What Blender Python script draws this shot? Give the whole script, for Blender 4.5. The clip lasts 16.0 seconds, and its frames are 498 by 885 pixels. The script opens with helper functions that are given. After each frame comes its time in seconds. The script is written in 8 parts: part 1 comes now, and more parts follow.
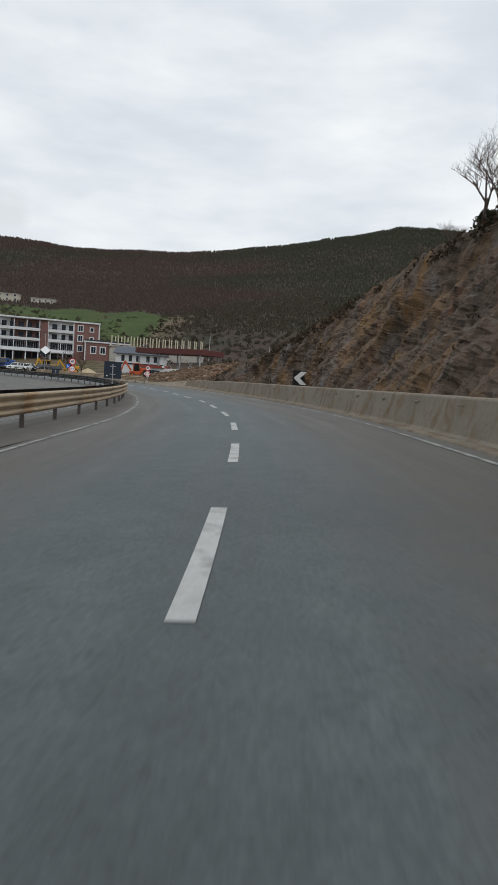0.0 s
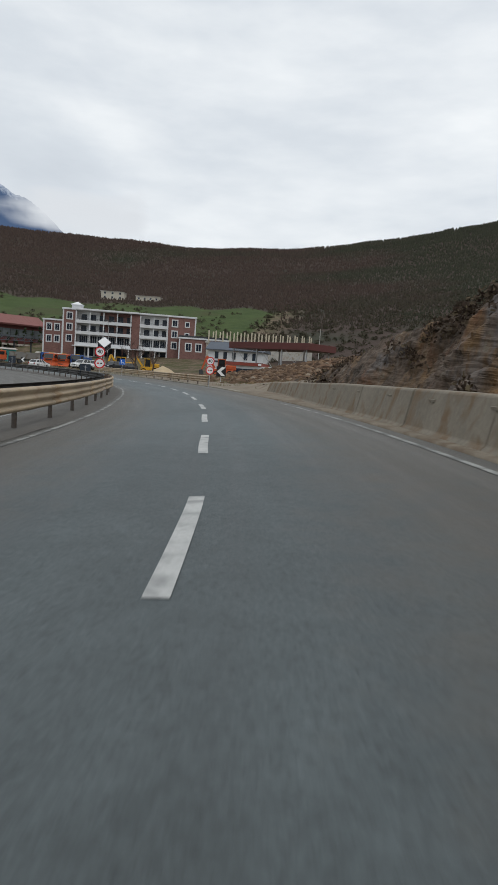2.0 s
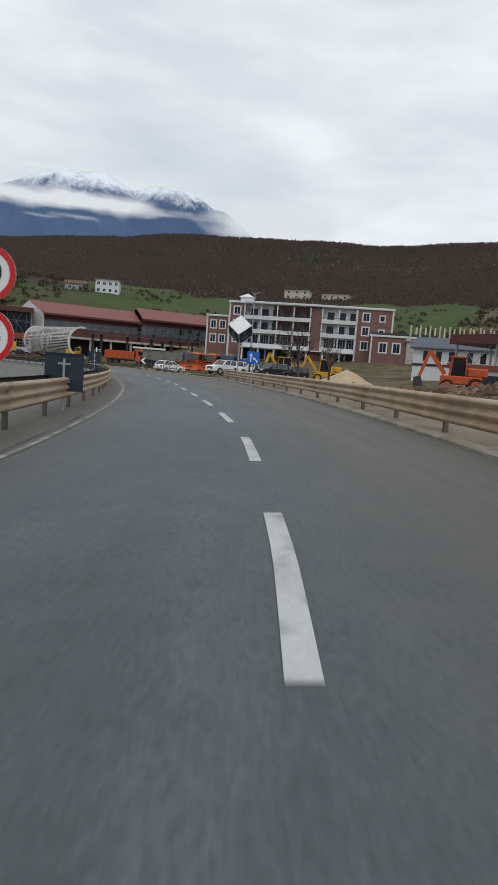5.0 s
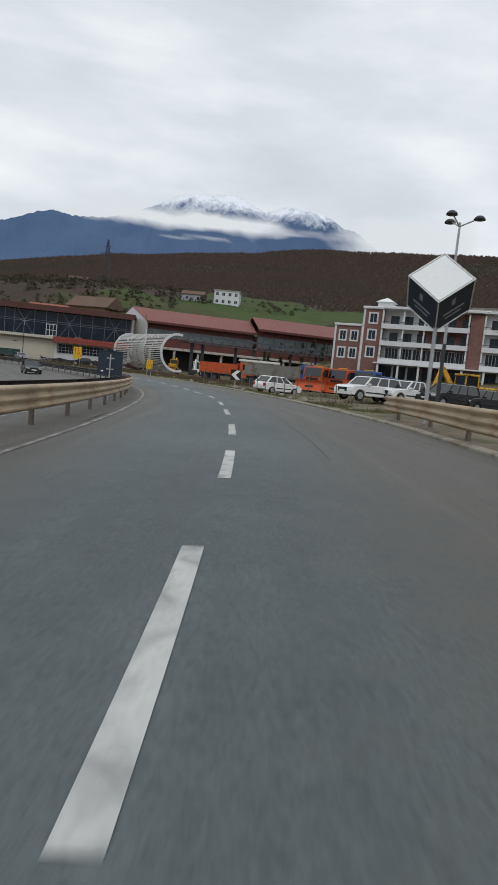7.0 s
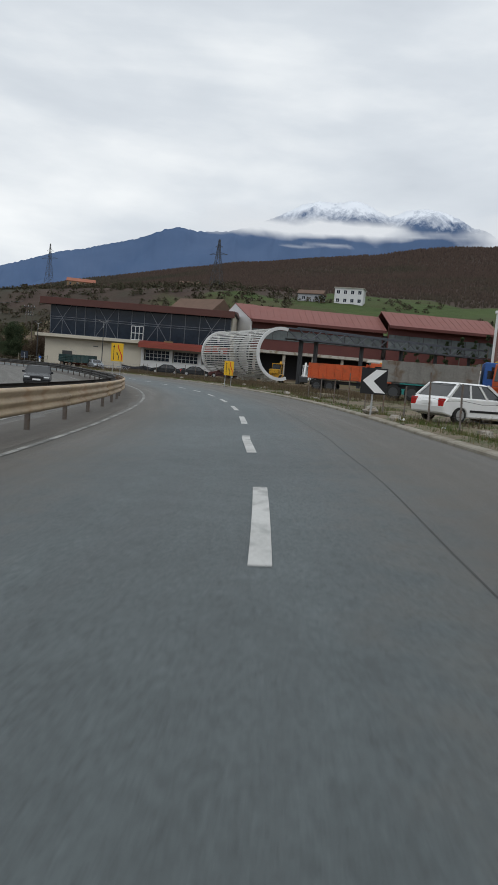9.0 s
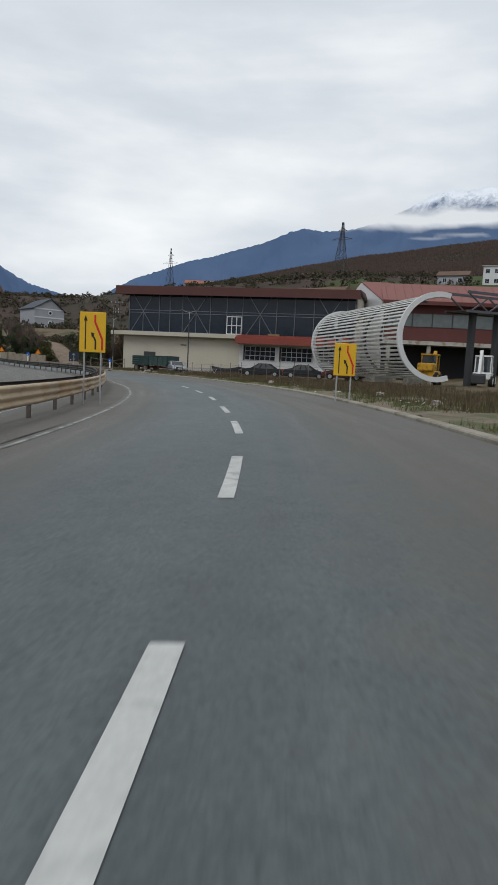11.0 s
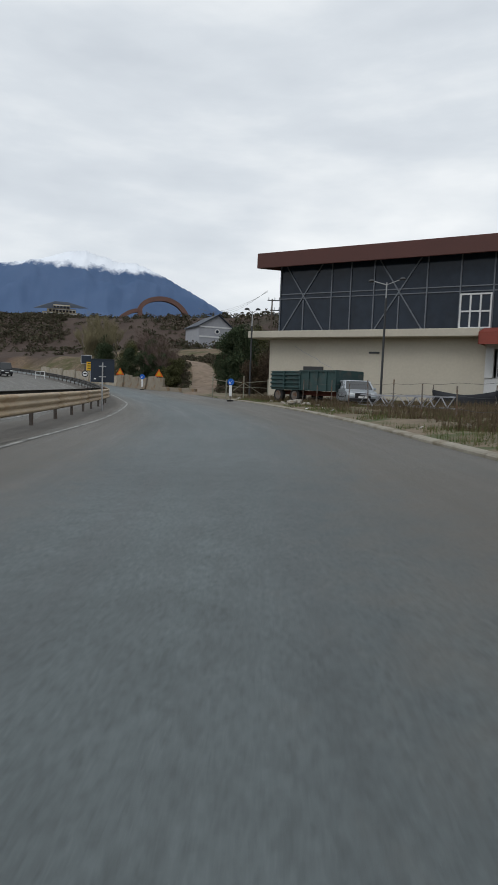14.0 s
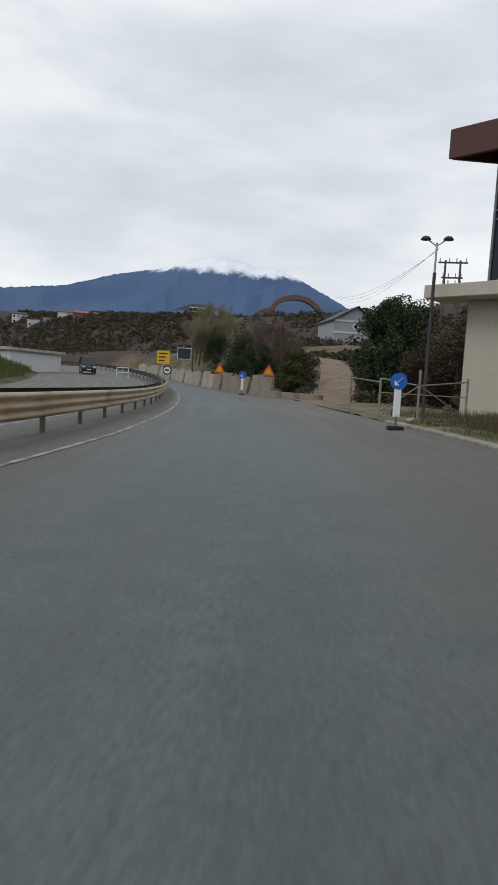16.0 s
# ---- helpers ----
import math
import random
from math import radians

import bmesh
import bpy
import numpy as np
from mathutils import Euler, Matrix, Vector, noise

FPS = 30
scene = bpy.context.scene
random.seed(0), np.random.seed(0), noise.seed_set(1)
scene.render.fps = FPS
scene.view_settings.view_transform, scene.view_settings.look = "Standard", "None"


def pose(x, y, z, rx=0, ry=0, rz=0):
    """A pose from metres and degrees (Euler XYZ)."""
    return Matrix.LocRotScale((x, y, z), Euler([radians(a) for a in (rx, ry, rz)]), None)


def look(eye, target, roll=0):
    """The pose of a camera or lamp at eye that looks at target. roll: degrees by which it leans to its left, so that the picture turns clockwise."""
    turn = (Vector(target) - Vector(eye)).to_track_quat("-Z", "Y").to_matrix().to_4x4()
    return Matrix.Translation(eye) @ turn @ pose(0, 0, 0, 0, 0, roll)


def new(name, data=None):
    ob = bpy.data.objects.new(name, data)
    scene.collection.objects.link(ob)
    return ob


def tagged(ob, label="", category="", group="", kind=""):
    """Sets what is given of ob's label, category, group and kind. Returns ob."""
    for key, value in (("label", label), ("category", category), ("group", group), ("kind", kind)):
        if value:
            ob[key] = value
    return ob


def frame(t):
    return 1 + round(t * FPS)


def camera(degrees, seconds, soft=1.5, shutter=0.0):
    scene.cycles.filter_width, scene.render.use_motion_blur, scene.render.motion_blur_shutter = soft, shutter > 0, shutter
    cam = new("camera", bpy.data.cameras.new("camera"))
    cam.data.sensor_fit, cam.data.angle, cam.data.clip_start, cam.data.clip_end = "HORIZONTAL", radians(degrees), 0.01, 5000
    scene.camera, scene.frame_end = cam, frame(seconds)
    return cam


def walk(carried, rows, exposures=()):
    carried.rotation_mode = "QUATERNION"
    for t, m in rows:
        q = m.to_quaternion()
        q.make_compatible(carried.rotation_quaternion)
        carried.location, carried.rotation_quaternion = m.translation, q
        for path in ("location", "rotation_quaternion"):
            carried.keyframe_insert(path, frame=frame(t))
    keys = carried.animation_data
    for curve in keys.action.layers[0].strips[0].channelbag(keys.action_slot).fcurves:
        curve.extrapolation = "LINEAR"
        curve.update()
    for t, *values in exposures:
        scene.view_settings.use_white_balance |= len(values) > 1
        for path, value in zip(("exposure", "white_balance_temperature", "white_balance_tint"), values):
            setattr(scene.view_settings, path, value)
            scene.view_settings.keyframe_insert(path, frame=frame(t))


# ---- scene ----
cam = camera(42.58, 16.0, soft=1.3, shutter=0.14)
PATH = [
    (0.0, look((-0.453, -5.081, 1.242), (0.146, 4.858, 0.315), 3.92)),
    (0.5, look((0.263, 3.189, 1.256), (0.545, 13.140, 0.312), 3.59)),
    (1.0, look((0.553, 11.281, 1.257), (0.448, 21.241, 0.373), 3.66)),
    (1.5, look((0.456, 19.165, 1.250), (-0.145, 29.098, 0.269), 4.03)),
    (2.0, look((-0.051, 26.799, 1.260), (-1.164, 36.684, 0.234), 4.01)),
    (2.5, look((-0.949, 34.216, 1.258), (-2.576, 44.019, 0.145), 4.35)),
    (3.0, look((-2.190, 41.452, 1.245), (-4.313, 51.166, 0.182), 4.06)),
    (3.5, look((-3.703, 48.660, 1.242), (-6.296, 58.258, 0.162), 4.15)),
    (4.0, look((-5.560, 55.900, 1.246), (-8.606, 65.360, 0.144), 3.83)),
    (6.5, look((-21.882, 91.577, 1.301), (-26.976, 100.117, 0.242), 5.84)),
    (7.0, look((-25.759, 98.131, 1.253), (-31.303, 106.394, 0.265), 5.70)),
    (7.5, look((-30.029, 104.556, 1.261), (-36.015, 112.505, 0.269), 5.39)),
    (8.0, look((-34.585, 110.805, 1.248), (-40.932, 118.462, 0.202), 5.01)),
    (8.5, look((-39.163, 116.860, 1.249), (-45.835, 124.241, 0.250), 5.38)),
    (9.0, look((-43.902, 122.574, 1.239), (-50.909, 129.637, 0.225), 4.82)),
    (11.5, look((-71.328, 147.287, 1.249), (-79.844, 152.413, 0.149), 3.17)),
    (12.0, look((-77.723, 151.186, 1.251), (-86.467, 155.925, 0.206), 3.49)),
    (12.5, look((-84.284, 154.879, 1.245), (-93.266, 159.177, 0.321), 3.09)),
    (13.0, look((-91.095, 158.259, 1.246), (-100.288, 162.100, 0.389), 3.18)),
    (13.5, look((-97.919, 161.409, 1.250), (-107.304, 164.750, 0.374), 2.82)),
    (14.0, look((-104.833, 164.038, 1.250), (-114.391, 166.858, 0.411), 2.25)),
    (14.5, look((-111.675, 166.177, 1.252), (-121.367, 168.472, 0.367), 2.76)),
    (15.0, look((-118.436, 167.860, 1.252), (-128.249, 169.597, 0.420), 3.07)),
    (15.5, look((-125.060, 169.081, 1.256), (-134.949, 170.292, 0.397), 3.50)),
    (16.0, look((-131.555, 170.053, 1.265), (-141.485, 170.851, 0.399), 3.42)),
]
walk(cam, PATH)

# ---------------------------------------------------------------- light
def overcast_world():
    """Overcast daylight: a physical sky veiled by a broken grey cloud layer."""
    w = bpy.data.worlds.new("overcast_sky")
    scene.world = w
    w.use_nodes = True
    nt = w.node_tree
    nt.nodes.clear()
    n = lambda t: nt.nodes.new(t)
    out, bg, sky = n("ShaderNodeOutputWorld"), n("ShaderNodeBackground"), n("ShaderNodeTexSky")
    sky.sky_type, sky.sun_disc = "NISHITA", False
    sky.sun_elevation, sky.sun_rotation = radians(48), radians(35)
    sky.air_density, sky.dust_density = 1.0, 2.0
    tc, mp = n("ShaderNodeTexCoord"), n("ShaderNodeMapping")
    mp.inputs["Scale"].default_value = (1.0, 1.0, 3.4)
    mp.inputs["Rotation"].default_value = (0.0, 0.0, 0.6)
    nt.links.new(tc.outputs["Generated"], mp.inputs["Vector"])
    big, small = n("ShaderNodeTexNoise"), n("ShaderNodeTexNoise")
    big.inputs["Scale"].default_value, big.inputs["Detail"].default_value = 1.5, 6.0
    big.inputs["Roughness"].default_value, big.inputs["Distortion"].default_value = 0.5, 0.35
    small.inputs["Scale"].default_value, small.inputs["Detail"].default_value = 4.6, 5.0
    small.inputs["Roughness"].default_value = 0.5
    for t in (big, small):
        nt.links.new(mp.outputs["Vector"], t.inputs["Vector"])
    mixn = n("ShaderNodeMix")
    mixn.inputs[0].default_value = 0.34
    nt.links.new(big.outputs[0], mixn.inputs[2])
    nt.links.new(small.outputs[0], mixn.inputs[3])
    ramp = n("ShaderNodeValToRGB")
    el = ramp.color_ramp.elements
    el[0].position, el[0].color = 0.30, (0.575, 0.625, 0.685, 1)
    el[1].position, el[1].color = 0.63, (0.955, 0.985, 1.0, 1)
    mid = el.new(0.47)
    mid.color = (0.715, 0.765, 0.815, 1)
    nt.links.new(mixn.outputs[0], ramp.inputs[0])
    dim = n("ShaderNodeVectorMath")
    dim.operation = "SCALE"
    dim.inputs["Scale"].default_value = 0.10
    nt.links.new(sky.outputs[0], dim.inputs[0])
    veil = n("ShaderNodeMix")
    veil.data_type = "RGBA"
    veil.inputs[0].default_value = 0.95
    nt.links.new(dim.outputs[0], veil.inputs[6])
    nt.links.new(ramp.outputs[0], veil.inputs[7])
    nt.links.new(veil.outputs[2], bg.inputs["Color"])
    bg.inputs["Strength"].default_value = 1.0
    nt.links.new(bg.outputs[0], out.inputs["Surface"])


overcast_world()
sun = new("sun", bpy.data.lights.new("sun", "SUN"))
sun.data.energy, sun.data.angle, sun.data.color = 0.7, radians(25), (1.0, 0.97, 0.93)
sun.matrix_world = look((60, -80, 120), (0, 0, 0))
scene.view_settings.exposure = 0.0

# ---------------------------------------------------------------- materials
MATS = {}


def surface(name, colour, rough=0.7, metal=0.0, spread=0.18, coarse=0.6, fine=14.0, bump=0.25, tint=None, tint_at=0.62, spec=0.4, vary=0.0, stretch=(1, 1, 1), bump_scale=None):
    """A weathered surface: a base colour that wanders at two scales, stains of a second colour, fine relief."""
    if name in MATS:
        return MATS[name]
    m = bpy.data.materials.new(name)
    m.use_nodes = True
    nt = m.node_tree
    bsdf = nt.nodes["Principled BSDF"]
    n = lambda t: nt.nodes.new(t)
    link = nt.links.new
    tc, mp = n("ShaderNodeTexCoord"), n("ShaderNodeMapping")
    mp.inputs["Scale"].default_value = stretch
    link(tc.outputs["Object"], mp.inputs["Vector"])
    a, b = n("ShaderNodeTexNoise"), n("ShaderNodeTexNoise")
    a.inputs["Scale"].default_value, a.inputs["Detail"].default_value = coarse, 6.0
    b.inputs["Scale"].default_value, b.inputs["Detail"].default_value = fine, 4.0
    link(mp.outputs[0], a.inputs["Vector"])
    link(mp.outputs[0], b.inputs["Vector"])
    mixn = n("ShaderNodeMix")
    mixn.inputs[0].default_value = 0.45
    link(a.outputs[0], mixn.inputs[2])
    link(b.outputs[0], mixn.inputs[3])
    rng = n("ShaderNodeMapRange")
    rng.inputs["From Min"].default_value, rng.inputs["From Max"].default_value = 0.28, 0.72
    rng.inputs["To Min"].default_value, rng.inputs["To Max"].default_value = 1 - spread, 1 + spread
    link(mixn.outputs[0], rng.inputs["Value"])
    tone = n("ShaderNodeVectorMath")
    tone.operation = "SCALE"
    tone.inputs[0].default_value = colour
    if vary:
        info, r2, mul = n("ShaderNodeObjectInfo"), n("ShaderNodeMapRange"), n("ShaderNodeMath")
        r2.inputs["To Min"].default_value, r2.inputs["To Max"].default_value = 1 - vary, 1 + vary
        link(info.outputs["Random"], r2.inputs["Value"])
        mul.operation = "MULTIPLY"
        link(rng.outputs[0], mul.inputs[0])
        link(r2.outputs[0], mul.inputs[1])
        link(mul.outputs[0], tone.inputs["Scale"])
    else:
        link(rng.outputs[0], tone.inputs["Scale"])
    last = tone.outputs[0]
    if tint:
        c = n("ShaderNodeTexNoise")
        c.inputs["Scale"].default_value, c.inputs["Detail"].default_value, c.inputs["Distortion"].default_value = coarse * 2.3, 8.0, 0.6
        link(mp.outputs[0], c.inputs["Vector"])
        st = n("ShaderNodeMapRange")
        st.inputs["From Min"].default_value, st.inputs["From Max"].default_value = tint_at - 0.09, tint_at + 0.09
        link(c.outputs[0], st.inputs["Value"])
        mx = n("ShaderNodeMix")
        mx.data_type = "RGBA"
        link(st.outputs[0], mx.inputs[0])
        link(last, mx.inputs[6])
        mx.inputs[7].default_value = (*tint, 1)
        last = mx.outputs[2]
    link(last, bsdf.inputs["Base Color"])
    bsdf.inputs["Metallic"].default_value = metal
    bsdf.inputs["Specular IOR Level"].default_value = spec
    rr = n("ShaderNodeMapRange")
    rr.inputs["To Min"].default_value, rr.inputs["To Max"].default_value = max(0.02, rough - 0.12), min(1, rough + 0.12)
    link(mixn.outputs[0], rr.inputs["Value"])
    link(rr.outputs[0], bsdf.inputs["Roughness"])
    if bump:
        bp = n("ShaderNodeBump")
        bp.inputs["Strength"].default_value = bump
        bp.inputs["Distance"].default_value = bump_scale or 0.6 / fine
        link(mixn.outputs[0], bp.inputs["Height"])
        link(bp.outputs[0], bsdf.inputs["Normal"])
    MATS[name] = m
    return m


def rock_material(name):
    """Limestone cut: brown faces, ochre and rust runs along slanting joints, grey clean breaks, dark crevices."""
    m = surface(name, (0.118, 0.086, 0.064), 0.95, spread=0.55, coarse=0.6, fine=5.5, bump=1.0, stretch=(1.0, 1.0, 0.7), bump_scale=0.22)
    nt = m.node_tree
    bsdf = nt.nodes["Principled BSDF"]
    link = nt.links.new
    old = bsdf.inputs["Base Color"].links[0].from_socket
    tc, mp = nt.nodes.new("ShaderNodeTexCoord"), nt.nodes.new("ShaderNodeMapping")
    mp.inputs["Rotation"].default_value = (-0.5, 0.25, 0.3)
    mp.inputs["Scale"].default_value = (0.26, 0.26, 0.12)
    link(tc.outputs["Object"], mp.inputs["Vector"])
    for lo, hi, col, sc in ((0.47, 0.62, (0.235, 0.132, 0.05), 1.0), (0.55, 0.68, (0.155, 0.072, 0.038), 2.1), (0.57, 0.68, (0.185, 0.18, 0.185), 1.3), (0.50, 0.68, (0.075, 0.058, 0.045), 3.0), (0.56, 0.65, (0.035, 0.028, 0.023), 6.5), (0.60, 0.68, (0.20, 0.175, 0.14), 9.0)):
        nz, mr, mx = nt.nodes.new("ShaderNodeTexNoise"), nt.nodes.new("ShaderNodeMapRange"), nt.nodes.new("ShaderNodeMix")
        nz.inputs["Scale"].default_value, nz.inputs["Detail"].default_value, nz.inputs["Distortion"].default_value = sc, 9.0, 0.8
        nz.inputs["Roughness"].default_value = 0.62
        link(mp.outputs[0], nz.inputs["Vector"])
        mr.inputs["From Min"].default_value, mr.inputs["From Max"].default_value = lo, hi
        mr.inputs["To Max"].default_value = 0.8
        link(nz.outputs[0], mr.inputs["Value"])
        mx.data_type = "RGBA"
        link(mr.outputs[0], mx.inputs[0])
        link(old, mx.inputs[6])
        mx.inputs[7].default_value = (*col, 1)
        old = mx.outputs[2]
    link(old, bsdf.inputs["Base Color"])
    return m


def glass_material(name, tint=(0.018, 0.026, 0.040), rough=0.06):
    """Dark glazing that mirrors the sky, with a film of dust."""
    m = surface(name, tint, rough, spread=0.35, coarse=0.35, fine=1.4, bump=0.04, spec=0.75 if tint[0] < 0.015 else 0.22)
    return m


def ground_material():
    """Soil, grass and winter woodland, by masks on the ground."""
    m = bpy.data.materials.new("ground_cover")
    m.use_nodes = True
    nt = m.node_tree
    bsdf = nt.nodes["Principled BSDF"]
    n = lambda t: nt.nodes.new(t)
    link = nt.links.new
    tc = n("ShaderNodeTexCoord")

    def noise_at(scale, detail=6.0, rough=0.6):
        nz = n("ShaderNodeTexNoise")
        nz.inputs["Scale"].default_value, nz.inputs["Detail"].default_value, nz.inputs["Roughness"].default_value = scale, detail, rough
        link(tc.outputs["Object"], nz.inputs["Vector"])
        return nz.outputs[0]

    def two(colour_a, colour_b, fac, lo=0.35, hi=0.65):
        mr, mx = n("ShaderNodeMapRange"), n("ShaderNodeMix")
        mr.inputs["From Min"].default_value, mr.inputs["From Max"].default_value = lo, hi
        link(fac, mr.inputs["Value"])
        mx.data_type = "RGBA"
        link(mr.outputs[0], mx.inputs[0])
        for k, c in ((6, colour_a), (7, colour_b)):
            if isinstance(c, tuple):
                mx.inputs[k].default_value = (*c, 1)
            else:
                link(c, mx.inputs[k])
        return mx.outputs[2]

    fine, mid, wide = noise_at(1.7), noise_at(0.16), noise_at(0.017)
    soil = two((0.105, 0.078, 0.055), (0.20, 0.155, 0.11), fine)
    dry = two(soil, (0.075, 0.078, 0.035), mid, 0.45, 0.62)
    red = two(two((0.085, 0.058, 0.041), (0.16, 0.105, 0.07), fine), (0.175, 0.098, 0.058), mid, 0.45, 0.62)
    meadow = two((0.046, 0.070, 0.024), (0.074, 0.102, 0.037), noise_at(0.09, 9.0, 0.7))
    meadow = two(meadow, (0.07, 0.075, 0.035), noise_at(0.028, 8.0), 0.50, 0.64)
    wood = two((0.056, 0.042, 0.036), (0.082, 0.060, 0.050), noise_at(0.12, 10.0, 0.8), 0.35, 0.65)
    wood = two(wood, (0.050, 0.050, 0.036), wide, 0.52, 0.68)
    attr = {}
    for k in ("meadow", "wood", "red"):
        at = n("ShaderNodeAttribute")
        at.attribute_name = k
        add, sub = n("ShaderNodeMath"), n("ShaderNodeMath")
        sub.operation, sub.inputs[1].default_value = "MULTIPLY_ADD", 0.5
        link(mid, sub.inputs[0])
        sub.inputs[2].default_value = -0.25
        link(at.outputs["Fac"], add.inputs[0])
        link(sub.outputs[0], add.inputs[1])
        attr[k] = add.outputs[0]
    col = two(dry, red, attr["red"], 0.3, 0.7)
    col = two(col, meadow, attr["meadow"], 0.35, 0.6)
    col = two(col, wood, attr["wood"], 0.35, 0.65)
    link(col, bsdf.inputs["Base Color"])
    bsdf.inputs["Roughness"].default_value = 0.95
    bsdf.inputs["Specular IOR Level"].default_value = 0.1
    bp = n("ShaderNodeBump")
    bp.inputs["Strength"].default_value, bp.inputs["Distance"].default_value = 0.7, 0.25
    link(fine, bp.inputs["Height"])
    link(bp.outputs[0], bsdf.inputs["Normal"])
    return m


def asphalt_material(name):
    """Old asphalt: chippings, streaks along the lanes, worn wheel tracks, dust blown in from the edges."""
    m = bpy.data.materials.new(name)
    m.use_nodes = True
    nt = m.node_tree
    bsdf = nt.nodes["Principled BSDF"]
    n = lambda t: nt.nodes.new(t)
    link = nt.links.new
    tc, sa, da, flow = n("ShaderNodeTexCoord"), n("ShaderNodeAttribute"), n("ShaderNodeAttribute"), n("ShaderNodeCombineXYZ")
    sa.attribute_name, da.attribute_name = "along", "across"
    link(da.outputs["Fac"], flow.inputs[0])
    run = n("ShaderNodeMath")
    run.operation, run.inputs[1].default_value = "MULTIPLY", 0.045
    link(sa.outputs["Fac"], run.inputs[0])
    link(run.outputs[0], flow.inputs[1])

    def noise_at(vec, scale, detail, rough=0.6):
        z = n("ShaderNodeTexNoise")
        z.inputs["Scale"].default_value, z.inputs["Detail"].default_value, z.inputs["Roughness"].default_value = scale, detail, rough
        link(vec, z.inputs["Vector"])
        return z.outputs[0]

    def stretch(fac, lo, hi, a, b):
        r = n("ShaderNodeMapRange")
        for k, v in (("From Min", lo), ("From Max", hi), ("To Min", a), ("To Max", b)):
            r.inputs[k].default_value = v
        link(fac, r.inputs["Value"])
        return r.outputs[0]

    def math2(op, a, b):
        k = n("ShaderNodeMath")
        k.operation = op
        link(a, k.inputs[0])
        link(b, k.inputs[1])
        return k.outputs[0]

    chips = noise_at(tc.outputs["Object"], 26.0, 5.0, 0.85)
    mottle = noise_at(tc.outputs["Object"], 2.2, 6.0, 0.7)
    patch = noise_at(tc.outputs["Object"], 0.16, 5.0)
    streak = noise_at(flow.outputs[0], 1.6, 5.0, 0.65)
    tone = math2("MULTIPLY", stretch(chips, 0.3, 0.7, 0.5, 1.5), stretch(mottle, 0.3, 0.7, 0.86, 1.14))
    tone = math2("MULTIPLY", tone, math2("MULTIPLY", stretch(patch, 0.35, 0.65, 0.88, 1.12), stretch(streak, 0.3, 0.7, 0.80, 1.20)))
    grey = n("ShaderNodeVectorMath")
    grey.operation, grey.inputs[0].default_value = "SCALE", (0.091, 0.109, 0.113)
    link(tone, grey.inputs["Scale"])
    off = n("ShaderNodeMath")
    off.operation, off.inputs[1].default_value = "ADD", 0.1
    link(da.outputs["Fac"], off.inputs[0])
    edge = n("ShaderNodeMath")
    edge.operation = "ABSOLUTE"
    link(off.outputs[0], edge.inputs[0])
    dust = math2("ADD", stretch(edge.outputs[0], 0.5, 2.8, -0.15, 0.95), stretch(mottle, 0.3, 0.7, -0.3, 0.3))
    mx = n("ShaderNodeMix")
    mx.data_type = "RGBA"
    link(stretch(dust, 0.15, 0.95, 0.0, 0.70), mx.inputs[0])
    link(grey.outputs[0], mx.inputs[6])
    mx.inputs[7].default_value = (0.108, 0.092, 0.073, 1)
    link(mx.outputs[2], bsdf.inputs["Base Color"])
    link(stretch(streak, 0.3, 0.7, 0.52, 0.78), bsdf.inputs["Roughness"])
    bsdf.inputs["Specular IOR Level"].default_value = 0.5
    bp = n("ShaderNodeBump")
    bp.inputs["Strength"].default_value, bp.inputs["Distance"].default_value = 0.8, 0.02
    link(chips, bp.inputs["Height"])
    link(bp.outputs[0], bsdf.inputs["Normal"])
    return m


